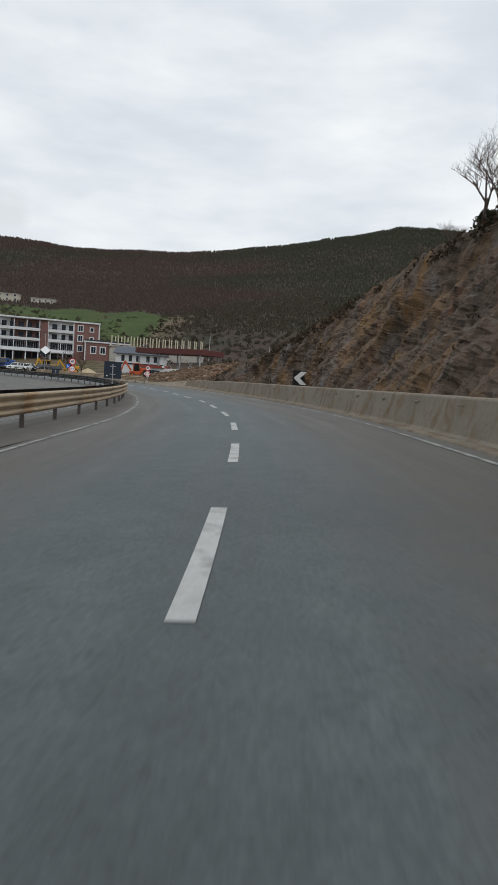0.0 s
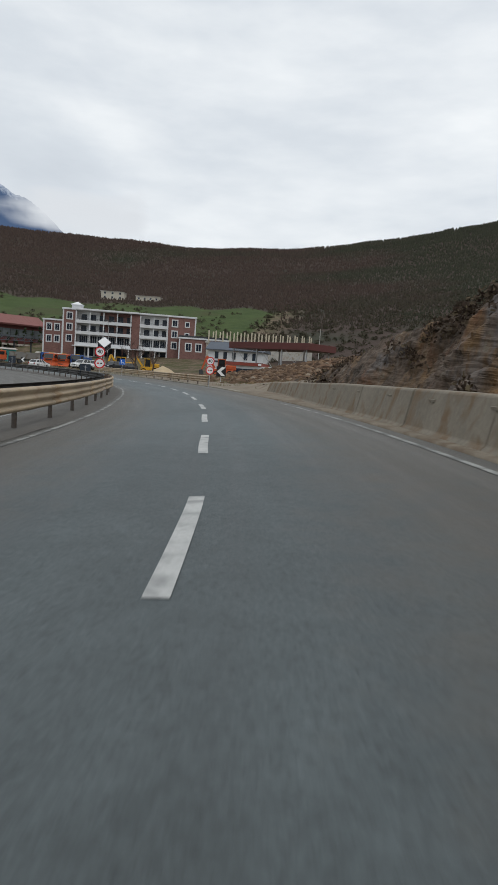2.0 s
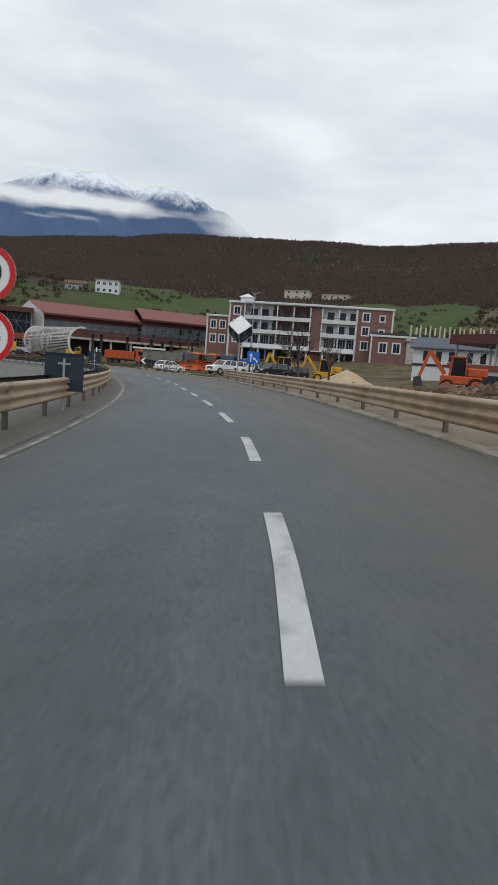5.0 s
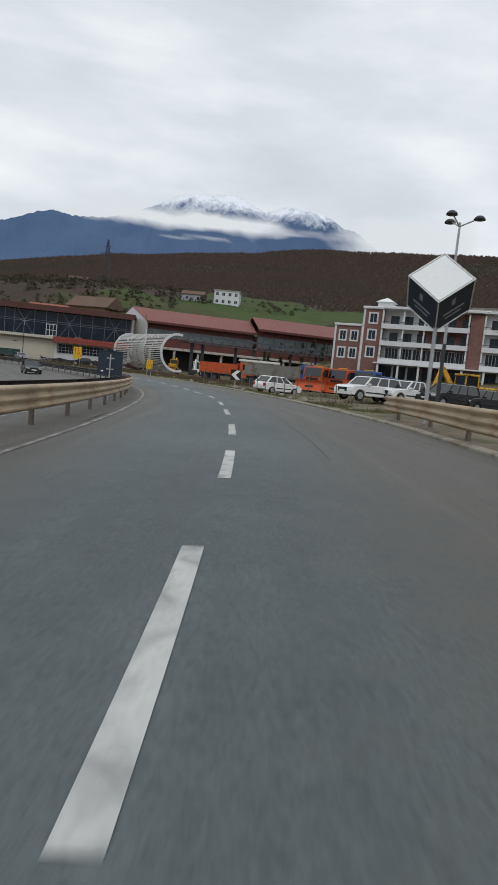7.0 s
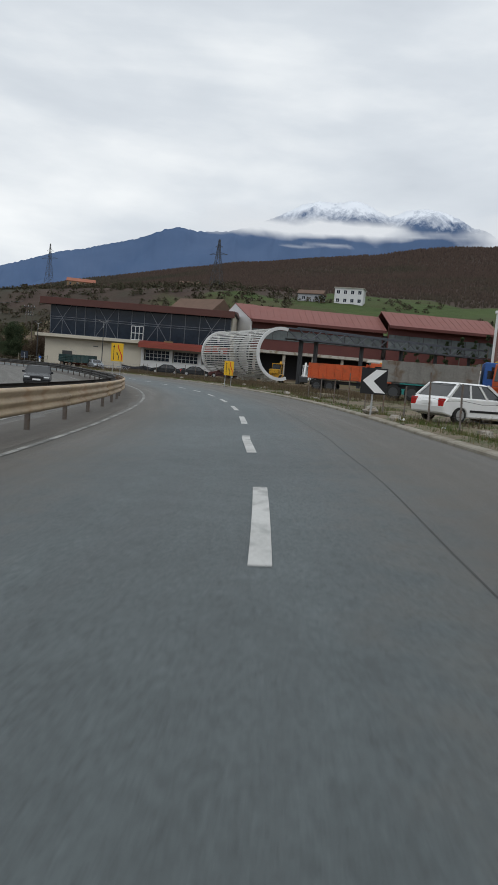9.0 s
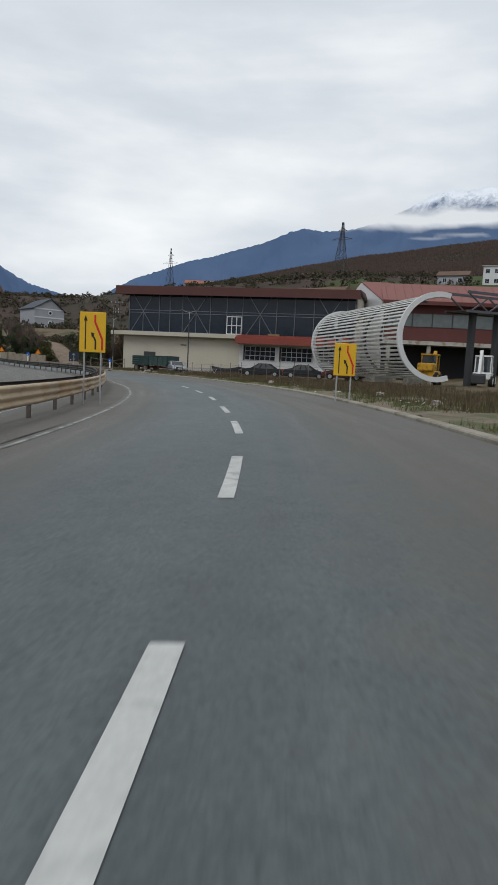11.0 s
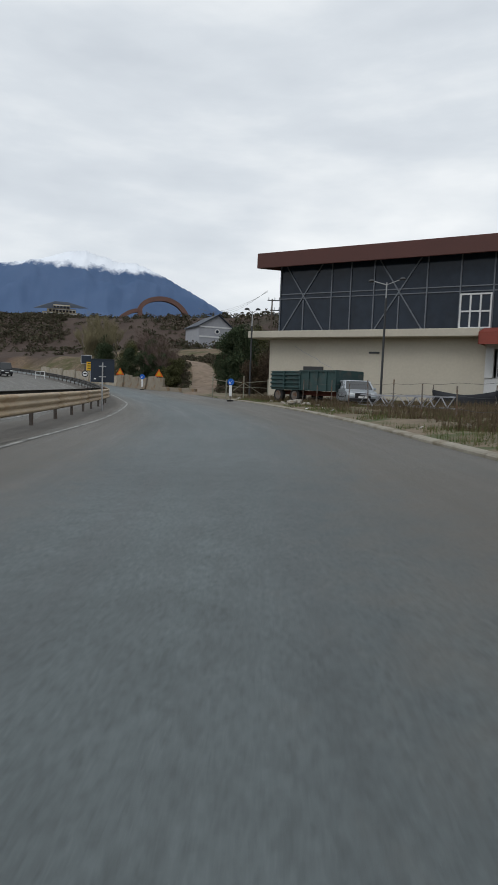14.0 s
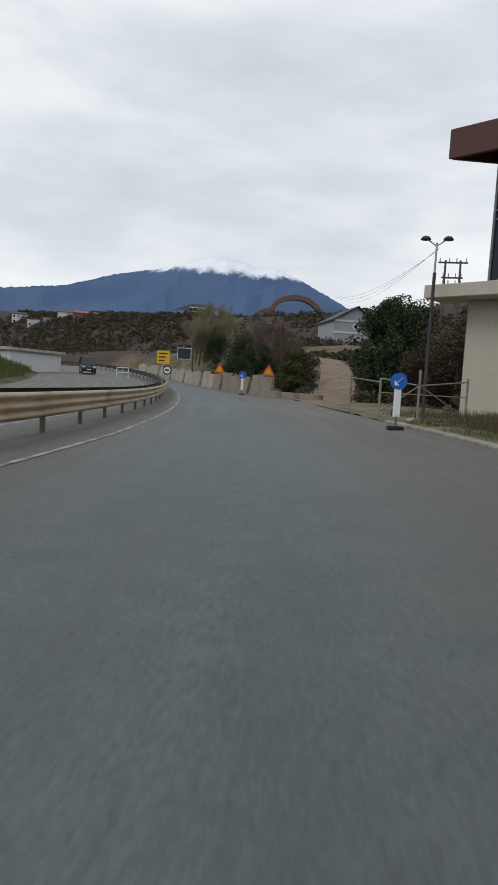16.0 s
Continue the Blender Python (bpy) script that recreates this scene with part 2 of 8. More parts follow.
def mountain_material(name, snow_from, snow_to, ragged=900.0):
    """Rock with the blue haze of distance put into its colour, snow above a ragged line."""
    m = bpy.data.materials.new(name)
    m.use_nodes = True
    nt = m.node_tree
    bsdf = nt.nodes["Principled BSDF"]
    n = lambda t: nt.nodes.new(t)
    link = nt.links.new
    tc, geo, sep = n("ShaderNodeTexCoord"), n("ShaderNodeNewGeometry"), n("ShaderNodeSeparateXYZ")
    link(geo.outputs["Position"], sep.inputs[0])
    nz, n2 = n("ShaderNodeTexNoise"), n("ShaderNodeTexNoise")
    nz.inputs["Scale"].default_value, nz.inputs["Detail"].default_value, nz.inputs["Roughness"].default_value = 0.012, 10.0, 0.72
    n2.inputs["Scale"].default_value, n2.inputs["Detail"].default_value = 0.0035, 7.0
    runs = n("ShaderNodeMapping")
    runs.inputs["Scale"].default_value = (1.0, 1.0, 0.22)
    link(tc.outputs["Object"], runs.inputs["Vector"])
    link(runs.outputs[0], nz.inputs["Vector"])
    link(tc.outputs["Object"], n2.inputs["Vector"])
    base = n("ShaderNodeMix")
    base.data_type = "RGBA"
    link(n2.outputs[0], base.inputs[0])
    # both blues stand in for haze in the air between
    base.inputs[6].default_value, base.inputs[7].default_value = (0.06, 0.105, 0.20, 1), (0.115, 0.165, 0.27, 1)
    hgt = n("ShaderNodeMath")
    hgt.operation, hgt.inputs[1].default_value = "MULTIPLY_ADD", ragged
    link(nz.outputs[0], hgt.inputs[0])
    link(sep.outputs["Z"], hgt.inputs[2])
    mr = n("ShaderNodeMapRange")
    mr.inputs["From Min"].default_value, mr.inputs["From Max"].default_value = snow_from + 0.51 * ragged, snow_to + 0.49 * ragged
    link(hgt.outputs[0], mr.inputs["Value"])
    mx = n("ShaderNodeMix")
    mx.data_type = "RGBA"
    link(mr.outputs[0], mx.inputs[0])
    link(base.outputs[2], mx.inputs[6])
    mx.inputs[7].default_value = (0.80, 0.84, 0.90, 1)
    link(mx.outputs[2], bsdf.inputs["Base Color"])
    bsdf.inputs["Roughness"].default_value, bsdf.inputs["Specular IOR Level"].default_value = 1.0, 0.0
    return m


def mist_material(name):
    """A torn bank of low cloud: white where dense, clear at its edges."""
    m = bpy.data.materials.new(name)
    m.use_nodes = True
    nt = m.node_tree
    nt.nodes.clear()
    n = lambda t: nt.nodes.new(t)
    link = nt.links.new
    out, mix, clear, glow = n("ShaderNodeOutputMaterial"), n("ShaderNodeMixShader"), n("ShaderNodeBsdfTransparent"), n("ShaderNodeEmission")
    # the sheet emits its white itself, in place of daylight on the cloud
    glow.inputs["Color"].default_value, glow.inputs["Strength"].default_value = (0.72, 0.755, 0.795, 1), 1.0
    tc, mp, nz = n("ShaderNodeTexCoord"), n("ShaderNodeMapping"), n("ShaderNodeTexNoise")
    mp.inputs["Scale"].default_value = (0.0016, 0.0016, 0.006)
    link(tc.outputs["Object"], mp.inputs["Vector"])
    link(mp.outputs[0], nz.inputs["Vector"])
    nz.inputs["Scale"].default_value, nz.inputs["Detail"].default_value, nz.inputs["Distortion"].default_value = 1.0, 8.0, 0.3
    at, add = n("ShaderNodeAttribute"), n("ShaderNodeMath")
    at.attribute_name = "dense"
    add.operation = "ADD"
    wide = n("ShaderNodeMath")
    wide.operation, wide.inputs[1].default_value = "MULTIPLY", 1.5
    link(nz.outputs[0], wide.inputs[0])
    link(wide.outputs[0], add.inputs[0])
    link(at.outputs["Fac"], add.inputs[1])
    mr = n("ShaderNodeMapRange")
    mr.inputs["From Min"].default_value, mr.inputs["From Max"].default_value = 1.04, 1.75
    link(add.outputs[0], mr.inputs["Value"])
    link(mr.outputs[0], mix.inputs[0])
    link(clear.outputs[0], mix.inputs[1])
    link(glow.outputs[0], mix.inputs[2])
    link(mix.outputs[0], out.inputs["Surface"])
    return m


ASPHALT = asphalt_material("worn_asphalt")
PAINT_W = surface("road_paint", (0.47, 0.475, 0.46), 0.7, spread=0.25, coarse=1.3, fine=30, bump=0.2, tint=(0.27, 0.275, 0.27), tint_at=0.60)
PAINT_WORN = surface("worn_edge_paint", (0.31, 0.312, 0.295), 0.75, spread=0.3, coarse=0.8, fine=26, bump=0.2, tint=(0.14, 0.142, 0.135), tint_at=0.50)
CONCRETE = surface("stained_concrete", (0.235, 0.205, 0.16), 0.9, spread=0.26, coarse=0.7, fine=9, bump=0.4, tint=(0.185, 0.125, 0.075), tint_at=0.58, stretch=(1.0, 1.0, 0.8))
PLINTH = surface("pale_concrete", (0.42, 0.40, 0.36), 0.9, spread=0.2, coarse=0.6, fine=9, bump=0.3, tint=(0.25, 0.2, 0.14), tint_at=0.62)
GALV = surface("dusty_galvanised_steel", (0.40, 0.31, 0.205), 0.55, metal=0.1, spread=0.25, coarse=0.5, fine=9, bump=0.1, tint=(0.33, 0.215, 0.12), tint_at=0.58)
# rear beam's shaded back, put in as near-black steel
RAIL_REAR = surface("shaded_rear_beam_steel", (0.05, 0.048, 0.046), 0.8, metal=0.1, spread=0.3, coarse=0.8, fine=12, bump=0.15)
POST_STEEL = surface("rusty_post_steel", (0.16, 0.14, 0.125), 0.75, metal=0.2, spread=0.3, coarse=2, fine=20, bump=0.25, tint=(0.14, 0.07, 0.035), tint_at=0.58)
STEEL = surface("grey_pole_steel", (0.40, 0.41, 0.42), 0.5, metal=0.35, spread=0.15, coarse=1.2, fine=20, bump=0.05)
DARK_STEEL = surface("dark_painted_steel", (0.045, 0.048, 0.052), 0.55, metal=0.1, spread=0.2, coarse=1.2, fine=18, bump=0.08)
ROCK = rock_material("cut_rock")
BOULDER = surface("pale_boulder", (0.30, 0.28, 0.245), 0.95, spread=0.3, coarse=1.5, fine=8, bump=0.6, tint=(0.22, 0.16, 0.10), tint_at=0.58)
GROUND = ground_material()
VERGE = surface("dirt_verge", (0.165, 0.13, 0.09), 0.97, spread=0.38, coarse=0.5, fine=6, bump=0.9, tint=(0.075, 0.085, 0.035), tint_at=0.55, bump_scale=0.08)
GRAVEL = surface("dusty_gravel", (0.215, 0.18, 0.135), 0.96, spread=0.3, coarse=0.5, fine=11, bump=0.7, tint=(0.155, 0.115, 0.078), tint_at=0.56, bump_scale=0.04)
TRACK = surface("clay_track", (0.205, 0.152, 0.108), 0.96, spread=0.3, coarse=0.4, fine=6, bump=0.5, tint=(0.135, 0.098, 0.068), tint_at=0.55)
RENDER_CREAM = surface("cream_render", (0.50, 0.465, 0.39), 0.85, spread=0.10, coarse=0.3, fine=5, bump=0.08, tint=(0.47, 0.43, 0.36), tint_at=0.66)
WHITE = surface("white_paint", (0.62, 0.63, 0.64), 0.6, spread=0.08, coarse=0.6, fine=9, bump=0.04, tint=(0.55, 0.55, 0.53), tint_at=0.70)
BRICK_RED = surface("brown_brick_cladding", (0.20, 0.105, 0.09), 0.85, spread=0.22, coarse=0.8, fine=12, bump=0.3, tint=(0.14, 0.075, 0.065), tint_at=0.6)
ROOF_RED = surface("red_sheet_roof", (0.225, 0.092, 0.080), 0.7, spread=0.10, coarse=0.25, fine=5, bump=0.08, tint=(0.215, 0.08, 0.068), tint_at=0.60)
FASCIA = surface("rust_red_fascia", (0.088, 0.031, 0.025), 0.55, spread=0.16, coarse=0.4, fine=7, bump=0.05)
# brighter copy of the fascia red; the light on it is in the colour
FASCIA_LIT = surface("lit_red_sheet", (0.235, 0.05, 0.034), 0.6, spread=0.16, coarse=0.4, fine=7, bump=0.05)
MAROON = surface("maroon_canopy", (0.105, 0.032, 0.028), 0.6, spread=0.2, coarse=0.5, fine=8, bump=0.08)
GLASS = glass_material("dark_glazing")
GLASS_CAR = glass_material("car_glass", (0.012, 0.015, 0.018), 0.08)
MULLION = surface("grey_mullion", (0.14, 0.155, 0.18), 0.5, metal=0.2, spread=0.1, coarse=1, fine=10, bump=0.03)
ORANGE = surface("orange_truck_paint", (0.50, 0.085, 0.022), 0.5, spread=0.2, coarse=0.8, fine=12, bump=0.05, tint=(0.33, 0.075, 0.025), tint_at=0.60)
YELLOW = surface("yellow_sign_sheet", (0.72, 0.43, 0.02), 0.45, spread=0.08, coarse=1, fine=10, bump=0.02)
PLANT_YELLOW = surface("plant_yellow", (0.62, 0.33, 0.02), 0.5, spread=0.2, coarse=1, fine=12, bump=0.05, tint=(0.25, 0.14, 0.03), tint_at=0.62)
SIGN_WHITE = surface("sign_white", (0.78, 0.79, 0.79), 0.4, spread=0.05, coarse=1, fine=10, bump=0.01)
SIGN_RED = surface("sign_red", (0.58, 0.02, 0.025), 0.4, spread=0.06, coarse=1, fine=10, bump=0.01)
SIGN_BLUE = surface("sign_blue", (0.015, 0.13, 0.55), 0.4, spread=0.06, coarse=1, fine=10, bump=0.01)
SIGN_BLACK = surface("sign_black", (0.012, 0.012, 0.014), 0.45, spread=0.1, coarse=1, fine=10, bump=0.01)
SIGN_BACK = surface("navy_sign_back", (0.022, 0.032, 0.050), 0.6, spread=0.12, coarse=1, fine=10, bump=0.03)
RUBBER = surface("tyre_rubber", (0.018, 0.018, 0.018), 0.85, spread=0.2, coarse=3, fine=30, bump=0.2)
ALLOY = surface("wheel_alloy", (0.42, 0.43, 0.44), 0.4, metal=0.6, spread=0.1, coarse=3, fine=20, bump=0.02)
CAR_WHITE = surface("white_car_paint", (0.76, 0.77, 0.77), 0.25, spread=0.05, coarse=0.8, fine=6, bump=0.0, spec=0.6)
CAR_DARK = surface("dark_car_paint", (0.020, 0.023, 0.027), 0.22, spread=0.1, coarse=0.8, fine=6, bump=0.0, spec=0.6)
CAR_SILVER = surface("silver_car_paint", (0.36, 0.39, 0.42), 0.3, metal=0.4, spread=0.06, coarse=0.8, fine=6, bump=0.0, spec=0.6)
CAR_RED = surface("red_car_paint", (0.075, 0.016, 0.016), 0.3, spread=0.08, coarse=0.8, fine=6, bump=0.0, spec=0.6)
BLUE_PAINT = surface("blue_cab_paint", (0.025, 0.09, 0.30), 0.4, spread=0.12, coarse=0.8, fine=9, bump=0.02)
GREEN_TRAILER = surface("bottle_green_trailer_paint", (0.028, 0.062, 0.062), 0.6, spread=0.25, coarse=0.8, fine=10, bump=0.08, tint=(0.06, 0.07, 0.065), tint_at=0.60)
BARK = surface("grey_brown_bark", (0.115, 0.092, 0.075), 0.95, spread=0.3, coarse=1.5, fine=14, bump=0.6)
TWIG = surface("bare_twigs", (0.115, 0.082, 0.068), 0.95, spread=0.3, coarse=0.4, fine=3, bump=0.0)
TWIG_PALE = surface("pale_willow_twigs", (0.21, 0.185, 0.11), 0.95, spread=0.25, coarse=0.3, fine=3, bump=0.0)
LAMP_LENS = surface("lamp_lens", (0.70, 0.72, 0.72), 0.15, spread=0.05, coarse=2, fine=10, bump=0.0, spec=0.7)
TAIL_RED = surface("tail_light_red", (0.40, 0.012, 0.012), 0.2, spread=0.05, coarse=2, fine=10, bump=0.0, spec=0.7)
TARP = surface("dark_tarpaulin", (0.018, 0.020, 0.026), 0.7, spread=0.3, coarse=1.0, fine=6, bump=0.5)
WOOD = surface("weathered_timber", (0.24, 0.165, 0.095), 0.9, spread=0.3, coarse=1.0, fine=10, bump=0.3)
ROOF_BROWN = surface("brown_tile_roof", (0.135, 0.085, 0.062), 0.9, spread=0.25, coarse=0.5, fine=5, bump=0.3)
TILE_RED = surface("clay_tile_roof", (0.30, 0.115, 0.07), 0.9, spread=0.25, coarse=0.5, fine=5, bump=0.3)
GREY_WALL = surface("grey_block_wall", (0.33, 0.34, 0.37), 0.9, spread=0.15, coarse=0.5, fine=6, bump=0.2)
# near-black colour that paints in the shade inside openings
SHADE_FILL = surface("interior_shade_fill", (0.02, 0.02, 0.022), 0.9, spread=0.2, coarse=1, fine=6, bump=0.0)
ARCH = surface("rust_brown_arch_paint", (0.155, 0.085, 0.07), 0.7, spread=0.18, coarse=0.3, fine=3, bump=0.1)
TEAL = surface("teal_sheet", (0.02, 0.20, 0.19), 0.6, spread=0.15, coarse=0.6, fine=6, bump=0.05)
GREY_BODY = surface("grey_tipper_body", (0.20, 0.195, 0.18), 0.7, spread=0.25, coarse=0.6, fine=8, bump=0.15, tint=(0.13, 0.09, 0.06), tint_at=0.6)
SLAT = surface("weathered_white_slat", (0.52, 0.52, 0.50), 0.7, spread=0.15, coarse=0.8, fine=9, bump=0.06, tint=(0.24, 0.23, 0.22), tint_at=0.66)
KERB_STONE = surface("dusty_kerb_concrete", (0.27, 0.25, 0.205), 0.92, spread=0.25, coarse=0.7, fine=9, bump=0.35, tint=(0.17, 0.145, 0.105), tint_at=0.56)
TAR = surface("joint_tar", (0.055, 0.056, 0.055), 0.8, spread=0.3, coarse=0.6, fine=12, bump=0.1)
GLASS_PALE = surface("pale_strip_glazing", (0.11, 0.13, 0.135), 0.2, spread=0.3, coarse=0.4, fine=2, bump=0.03, spec=0.6)
TRUSS_PAINT = surface("blue_grey_truss_paint", (0.085, 0.095, 0.115), 0.55, metal=0.1, spread=0.15, coarse=1, fine=10, bump=0.03)

# ---------------------------------------------------------------- building tools
class Shape:
    """Collects the vertices and faces of one mesh."""

    def __init__(self):
        self.v, self.f = [], []

    def add(self, verts, faces):
        o = len(self.v)
        self.v += [tuple(p) for p in verts]
        self.f += [tuple(o + i for i in q) for q in faces]
        return self

    def box(self, x0, x1, y0, y1, z0, z1):
        return self.add([(x, y, z) for z in (z0, z1) for y in (y0, y1) for x in (x0, x1)],
                        [(0, 2, 3, 1), (4, 5, 7, 6), (0, 1, 5, 4), (2, 6, 7, 3), (0, 4, 6, 2), (1, 3, 7, 5)])

    def beam(self, p, q, w, h=None):
        """A bar of w by h from p to q."""
        p, q, h = Vector(p), Vector(q), h or w
        a = (q - p).normalized()
        up = Vector((0, 0, 1)) if abs(a.z) < 0.95 else Vector((1, 0, 0))
        r = a.cross(up).normalized()
        u = r.cross(a)
        c = [e + r * (w / 2 * i) + u * (h / 2 * j) for e in (p, q) for i, j in ((-1, -1), (1, -1), (1, 1), (-1, 1))]
        return self.add(c, [(3, 2, 1, 0), (4, 5, 6, 7), (0, 1, 5, 4), (1, 2, 6, 5), (2, 3, 7, 6), (3, 0, 4, 7)])

    def rod(self, p, q, r, r2=None, n=8):
        p, q, r2 = Vector(p), Vector(q), r if r2 is None else r2
        a = (q - p).normalized()
        up = Vector((0, 0, 1)) if abs(a.z) < 0.95 else Vector((1, 0, 0))
        x = a.cross(up).normalized()
        y = x.cross(a)
        ring = [(math.cos(6.28318 * i / n), math.sin(6.28318 * i / n)) for i in range(n)]
        vs = [p + x * (c * r) + y * (s * r) for c, s in ring] + [q + x * (c * r2) + y * (s * r2) for c, s in ring]
        return self.add(vs, [(i, n + i, n + (i + 1) % n, (i + 1) % n) for i in range(n)] + [tuple(range(n)), tuple(reversed(range(n, 2 * n)))])

    def prism(self, poly, lo, hi, axis="y"):
        """A polygon in the two other axes, drawn out along one."""
        put = {"y": lambda a, b, t: (a, t, b), "x": lambda a, b, t: (t, a, b), "z": lambda a, b, t: (a, b, t)}[axis]
        n = len(poly)
        return self.add([put(a, b, t) for t in (lo, hi) for a, b in poly],
                        [tuple(range(n)), tuple(reversed(range(n, 2 * n)))] + [(i, n + i, n + (i + 1) % n, (i + 1) % n) for i in range(n)])

    def grid(self, nu, nv, fn, closed=False):
        vs = [fn(i / (nu - 1), j / (nv - 1)) for j in range(nv) for i in range(nu)]
        return self.add(vs, [(j * nu + i, j * nu + i + 1, (j + 1) * nu + i + 1, (j + 1) * nu + i) for j in range(nv - 1) for i in range(nu - 1)])

    def lump(self, c, r, rough=0.3, squash=0.7, seed=0, rings=4, segs=7):
        """An uneven stone."""
        rnd = random.Random(seed)
        vs = [(c[0], c[1], c[2] - r * squash)]
        for i in range(1, rings):
            a = math.pi * i / rings
            for j in range(segs):
                k = r * (1 + rough * (rnd.random() - 0.5) * 2)
                b = 6.28318 * (j + 0.5 * (i % 2)) / segs
                vs.append((c[0] + k * math.sin(a) * math.cos(b), c[1] + k * math.sin(a) * math.sin(b), c[2] - k * squash * math.cos(a)))
        vs.append((c[0], c[1], c[2] + r * squash))
        fs = [(0, 1 + (j + 1) % segs, 1 + j) for j in range(segs)]
        for i in range(rings - 2):
            o = 1 + i * segs
            fs += [(o + j, o + (j + 1) % segs, o + segs + (j + 1) % segs, o + segs + j) for j in range(segs)]
        o, top = 1 + (rings - 2) * segs, len(vs) - 1
        fs += [(o + j, o + (j + 1) % segs, top) for j in range(segs)]
        return self.add(vs, fs)

    def mesh(self, name, material, bevel=0.0, smooth=False):
        me = bpy.data.meshes.new(name)
        me.from_pydata(self.v, [], self.f)
        if bevel or self.f:
            bm = bmesh.new()
            bm.from_mesh(me)
            if len(self.f) < 4000:
                bmesh.ops.recalc_face_normals(bm, faces=bm.faces)
            if bevel:
                bmesh.ops.bevel(bm, geom=[e for e in bm.edges if len(e.link_faces) == 2 and e.calc_face_angle(0) > 0.5], offset=bevel, segments=1, affect="EDGES", clamp_overlap=True)
            bm.to_mesh(me)
            bm.free()
        me.materials.append(material)
        if smooth:
            me.polygons.foreach_set("use_smooth", [True] * len(me.polygons))
        return me


def part(name, shape, material, parent=None, label="", bevel=0.0, smooth=False):
    ob = new(name, shape.mesh(name, material, bevel, smooth))
    if parent:
        ob.parent = parent
    return tagged(ob, label) if label else ob


def thing(name, label, category, m=None, group="", kind=""):
    """An empty at a thing's base, for its parts."""
    ob = new(name)
    ob.empty_display_size = 0.2
    if m is not None:
        ob.matrix_basis = m
    return tagged(ob, label, category, group, kind)


def ease(x, a, b):
    t = np.clip((np.asarray(x, float) - a) / (b - a), 0, 1)
    return t * t * (3 - 2 * t)


# ---------------------------------------------------------------- the road's line
# heading of the lane line (degrees to the left of +y) by metres along it
KNOT_S = [-140, -40, -20, 0, 20, 40, 60, 80, 100, 120, 140, 160, 180, 200, 220, 240, 255, 270, 290, 310, 330, 360, 420, 520]
KNOT_H = [-15, -11.6, -10.1, -5.9, 0.5, 8.2, 16.5, 24.4, 30.5, 35.5, 41.4, 49.2, 57.8, 65.7, 74.1, 83.0, 86.6, 89.8, 94.6, 99.8, 104.6, 111.0, 120.0, 126.0]
S = np.arange(-140, 520.01, 0.5)
HEAD = np.radians(np.interp(S, KNOT_S, KNOT_H))
_m = (HEAD[1:] + HEAD[:-1]) / 2
RX = np.concatenate([[0], np.cumsum(-np.sin(_m) * 0.5)])
RY = np.concatenate([[0], np.cumsum(np.cos(_m) * 0.5)])
_k = 200  # the station s = -40
RX, RY = RX - RX[_k] - 7.54, RY - RY[_k] - 44.44
BANK = 0.06


def rise(s):
    """How the road climbs beyond the hall."""
    return 3.6 * ease(s, 262, 400)


def tilt(s, d):
    """Height of the banked road plane; the inner side levels out past the hall."""
    d = np.clip(d, -14, 6)
    return BANK * np.where(d < 0, d * (1 - 0.9 * ease(s, 190, 234)), d)


def at(s, d, z=0.0):
    """World place of a station along the road, d metres to the right of the lane line, z above the banked road plane."""
    h = np.interp(s, S, HEAD)
    x, y = np.interp(s, S, RX), np.interp(s, S, RY)
    return (float(x + d * math.cos(h)), float(y + d * math.sin(h)), float(z + tilt(s, d) + rise(s)))


def heading(s):
    return math.degrees(float(np.interp(s, S, HEAD)))


def station(x, y):
    """Station and offset of plan points (arrays)."""
    x, y = np.atleast_1d(np.asarray(x, float)), np.atleast_1d(np.asarray(y, float))
    ss, dd = np.empty(len(x)), np.empty(len(x))
    rx, ry, st, hd = RX[::4], RY[::4], S[::4], HEAD[::4]
    for i in range(0, len(x), 4000):
        dx, dy = x[i:i + 4000, None] - rx[None], y[i:i + 4000, None] - ry[None]
        k = np.argmin(dx * dx + dy * dy, 1)
        r = np.arange(len(k))
        c, s_ = np.cos(hd[k]), np.sin(hd[k])
        ss[i:i + 4000] = st[k] + dx[r, k] * -s_ + dy[r, k] * c
        dd[i:i + 4000] = dx[r, k] * c + dy[r, k] * s_
    return ss, dd


LINE_D = lambda s: float(np.interp(s, [0, 6, 13, 20, 30, 38, 43, 49.5, 52, 55, 58, 64.6, 68, 70, 75, 81, 88, 100, 108, 112.6, 116, 125, 131, 136, 142, 146, 151, 160, 180, 183, 186, 189, 201, 211], [0.16, 0.14, 0.18, 0.23, 0.08, 0.07, -0.08, -0.06, 0.02, 0.14, 0.2, 0.45, 0.61, 0.69, 0.79, 0.95, 0.95, 0.5, 0.26, 0.23, 0.31, 0.34, 0.35, 0.42, 0.54, 0.45, 0.22, 0.28, 0.39, 0.31, 0.23, 0.15, 0.03, -0.01]))
LEFT_D = lambda s: float(np.interp(s, [-60, 14, 21, 40, 47, 60, 66, 75, 86, 100, 120, 130, 145, 158, 200, 208, 216, 227, 235, 244, 255, 265, 284, 300, 320, 400], [-4.0, -3.86, -3.62, -3.56, -3.43, -3.25, -3.0, -2.6, -2.45, -2.7, -3.06, -3.18, -3.3, -3.45, -3.5, -3.66, -4.1, -4.0, -3.62, -3.3, -2.82, -2.75, -2.4, -1.9, -1.6, -1.6]))
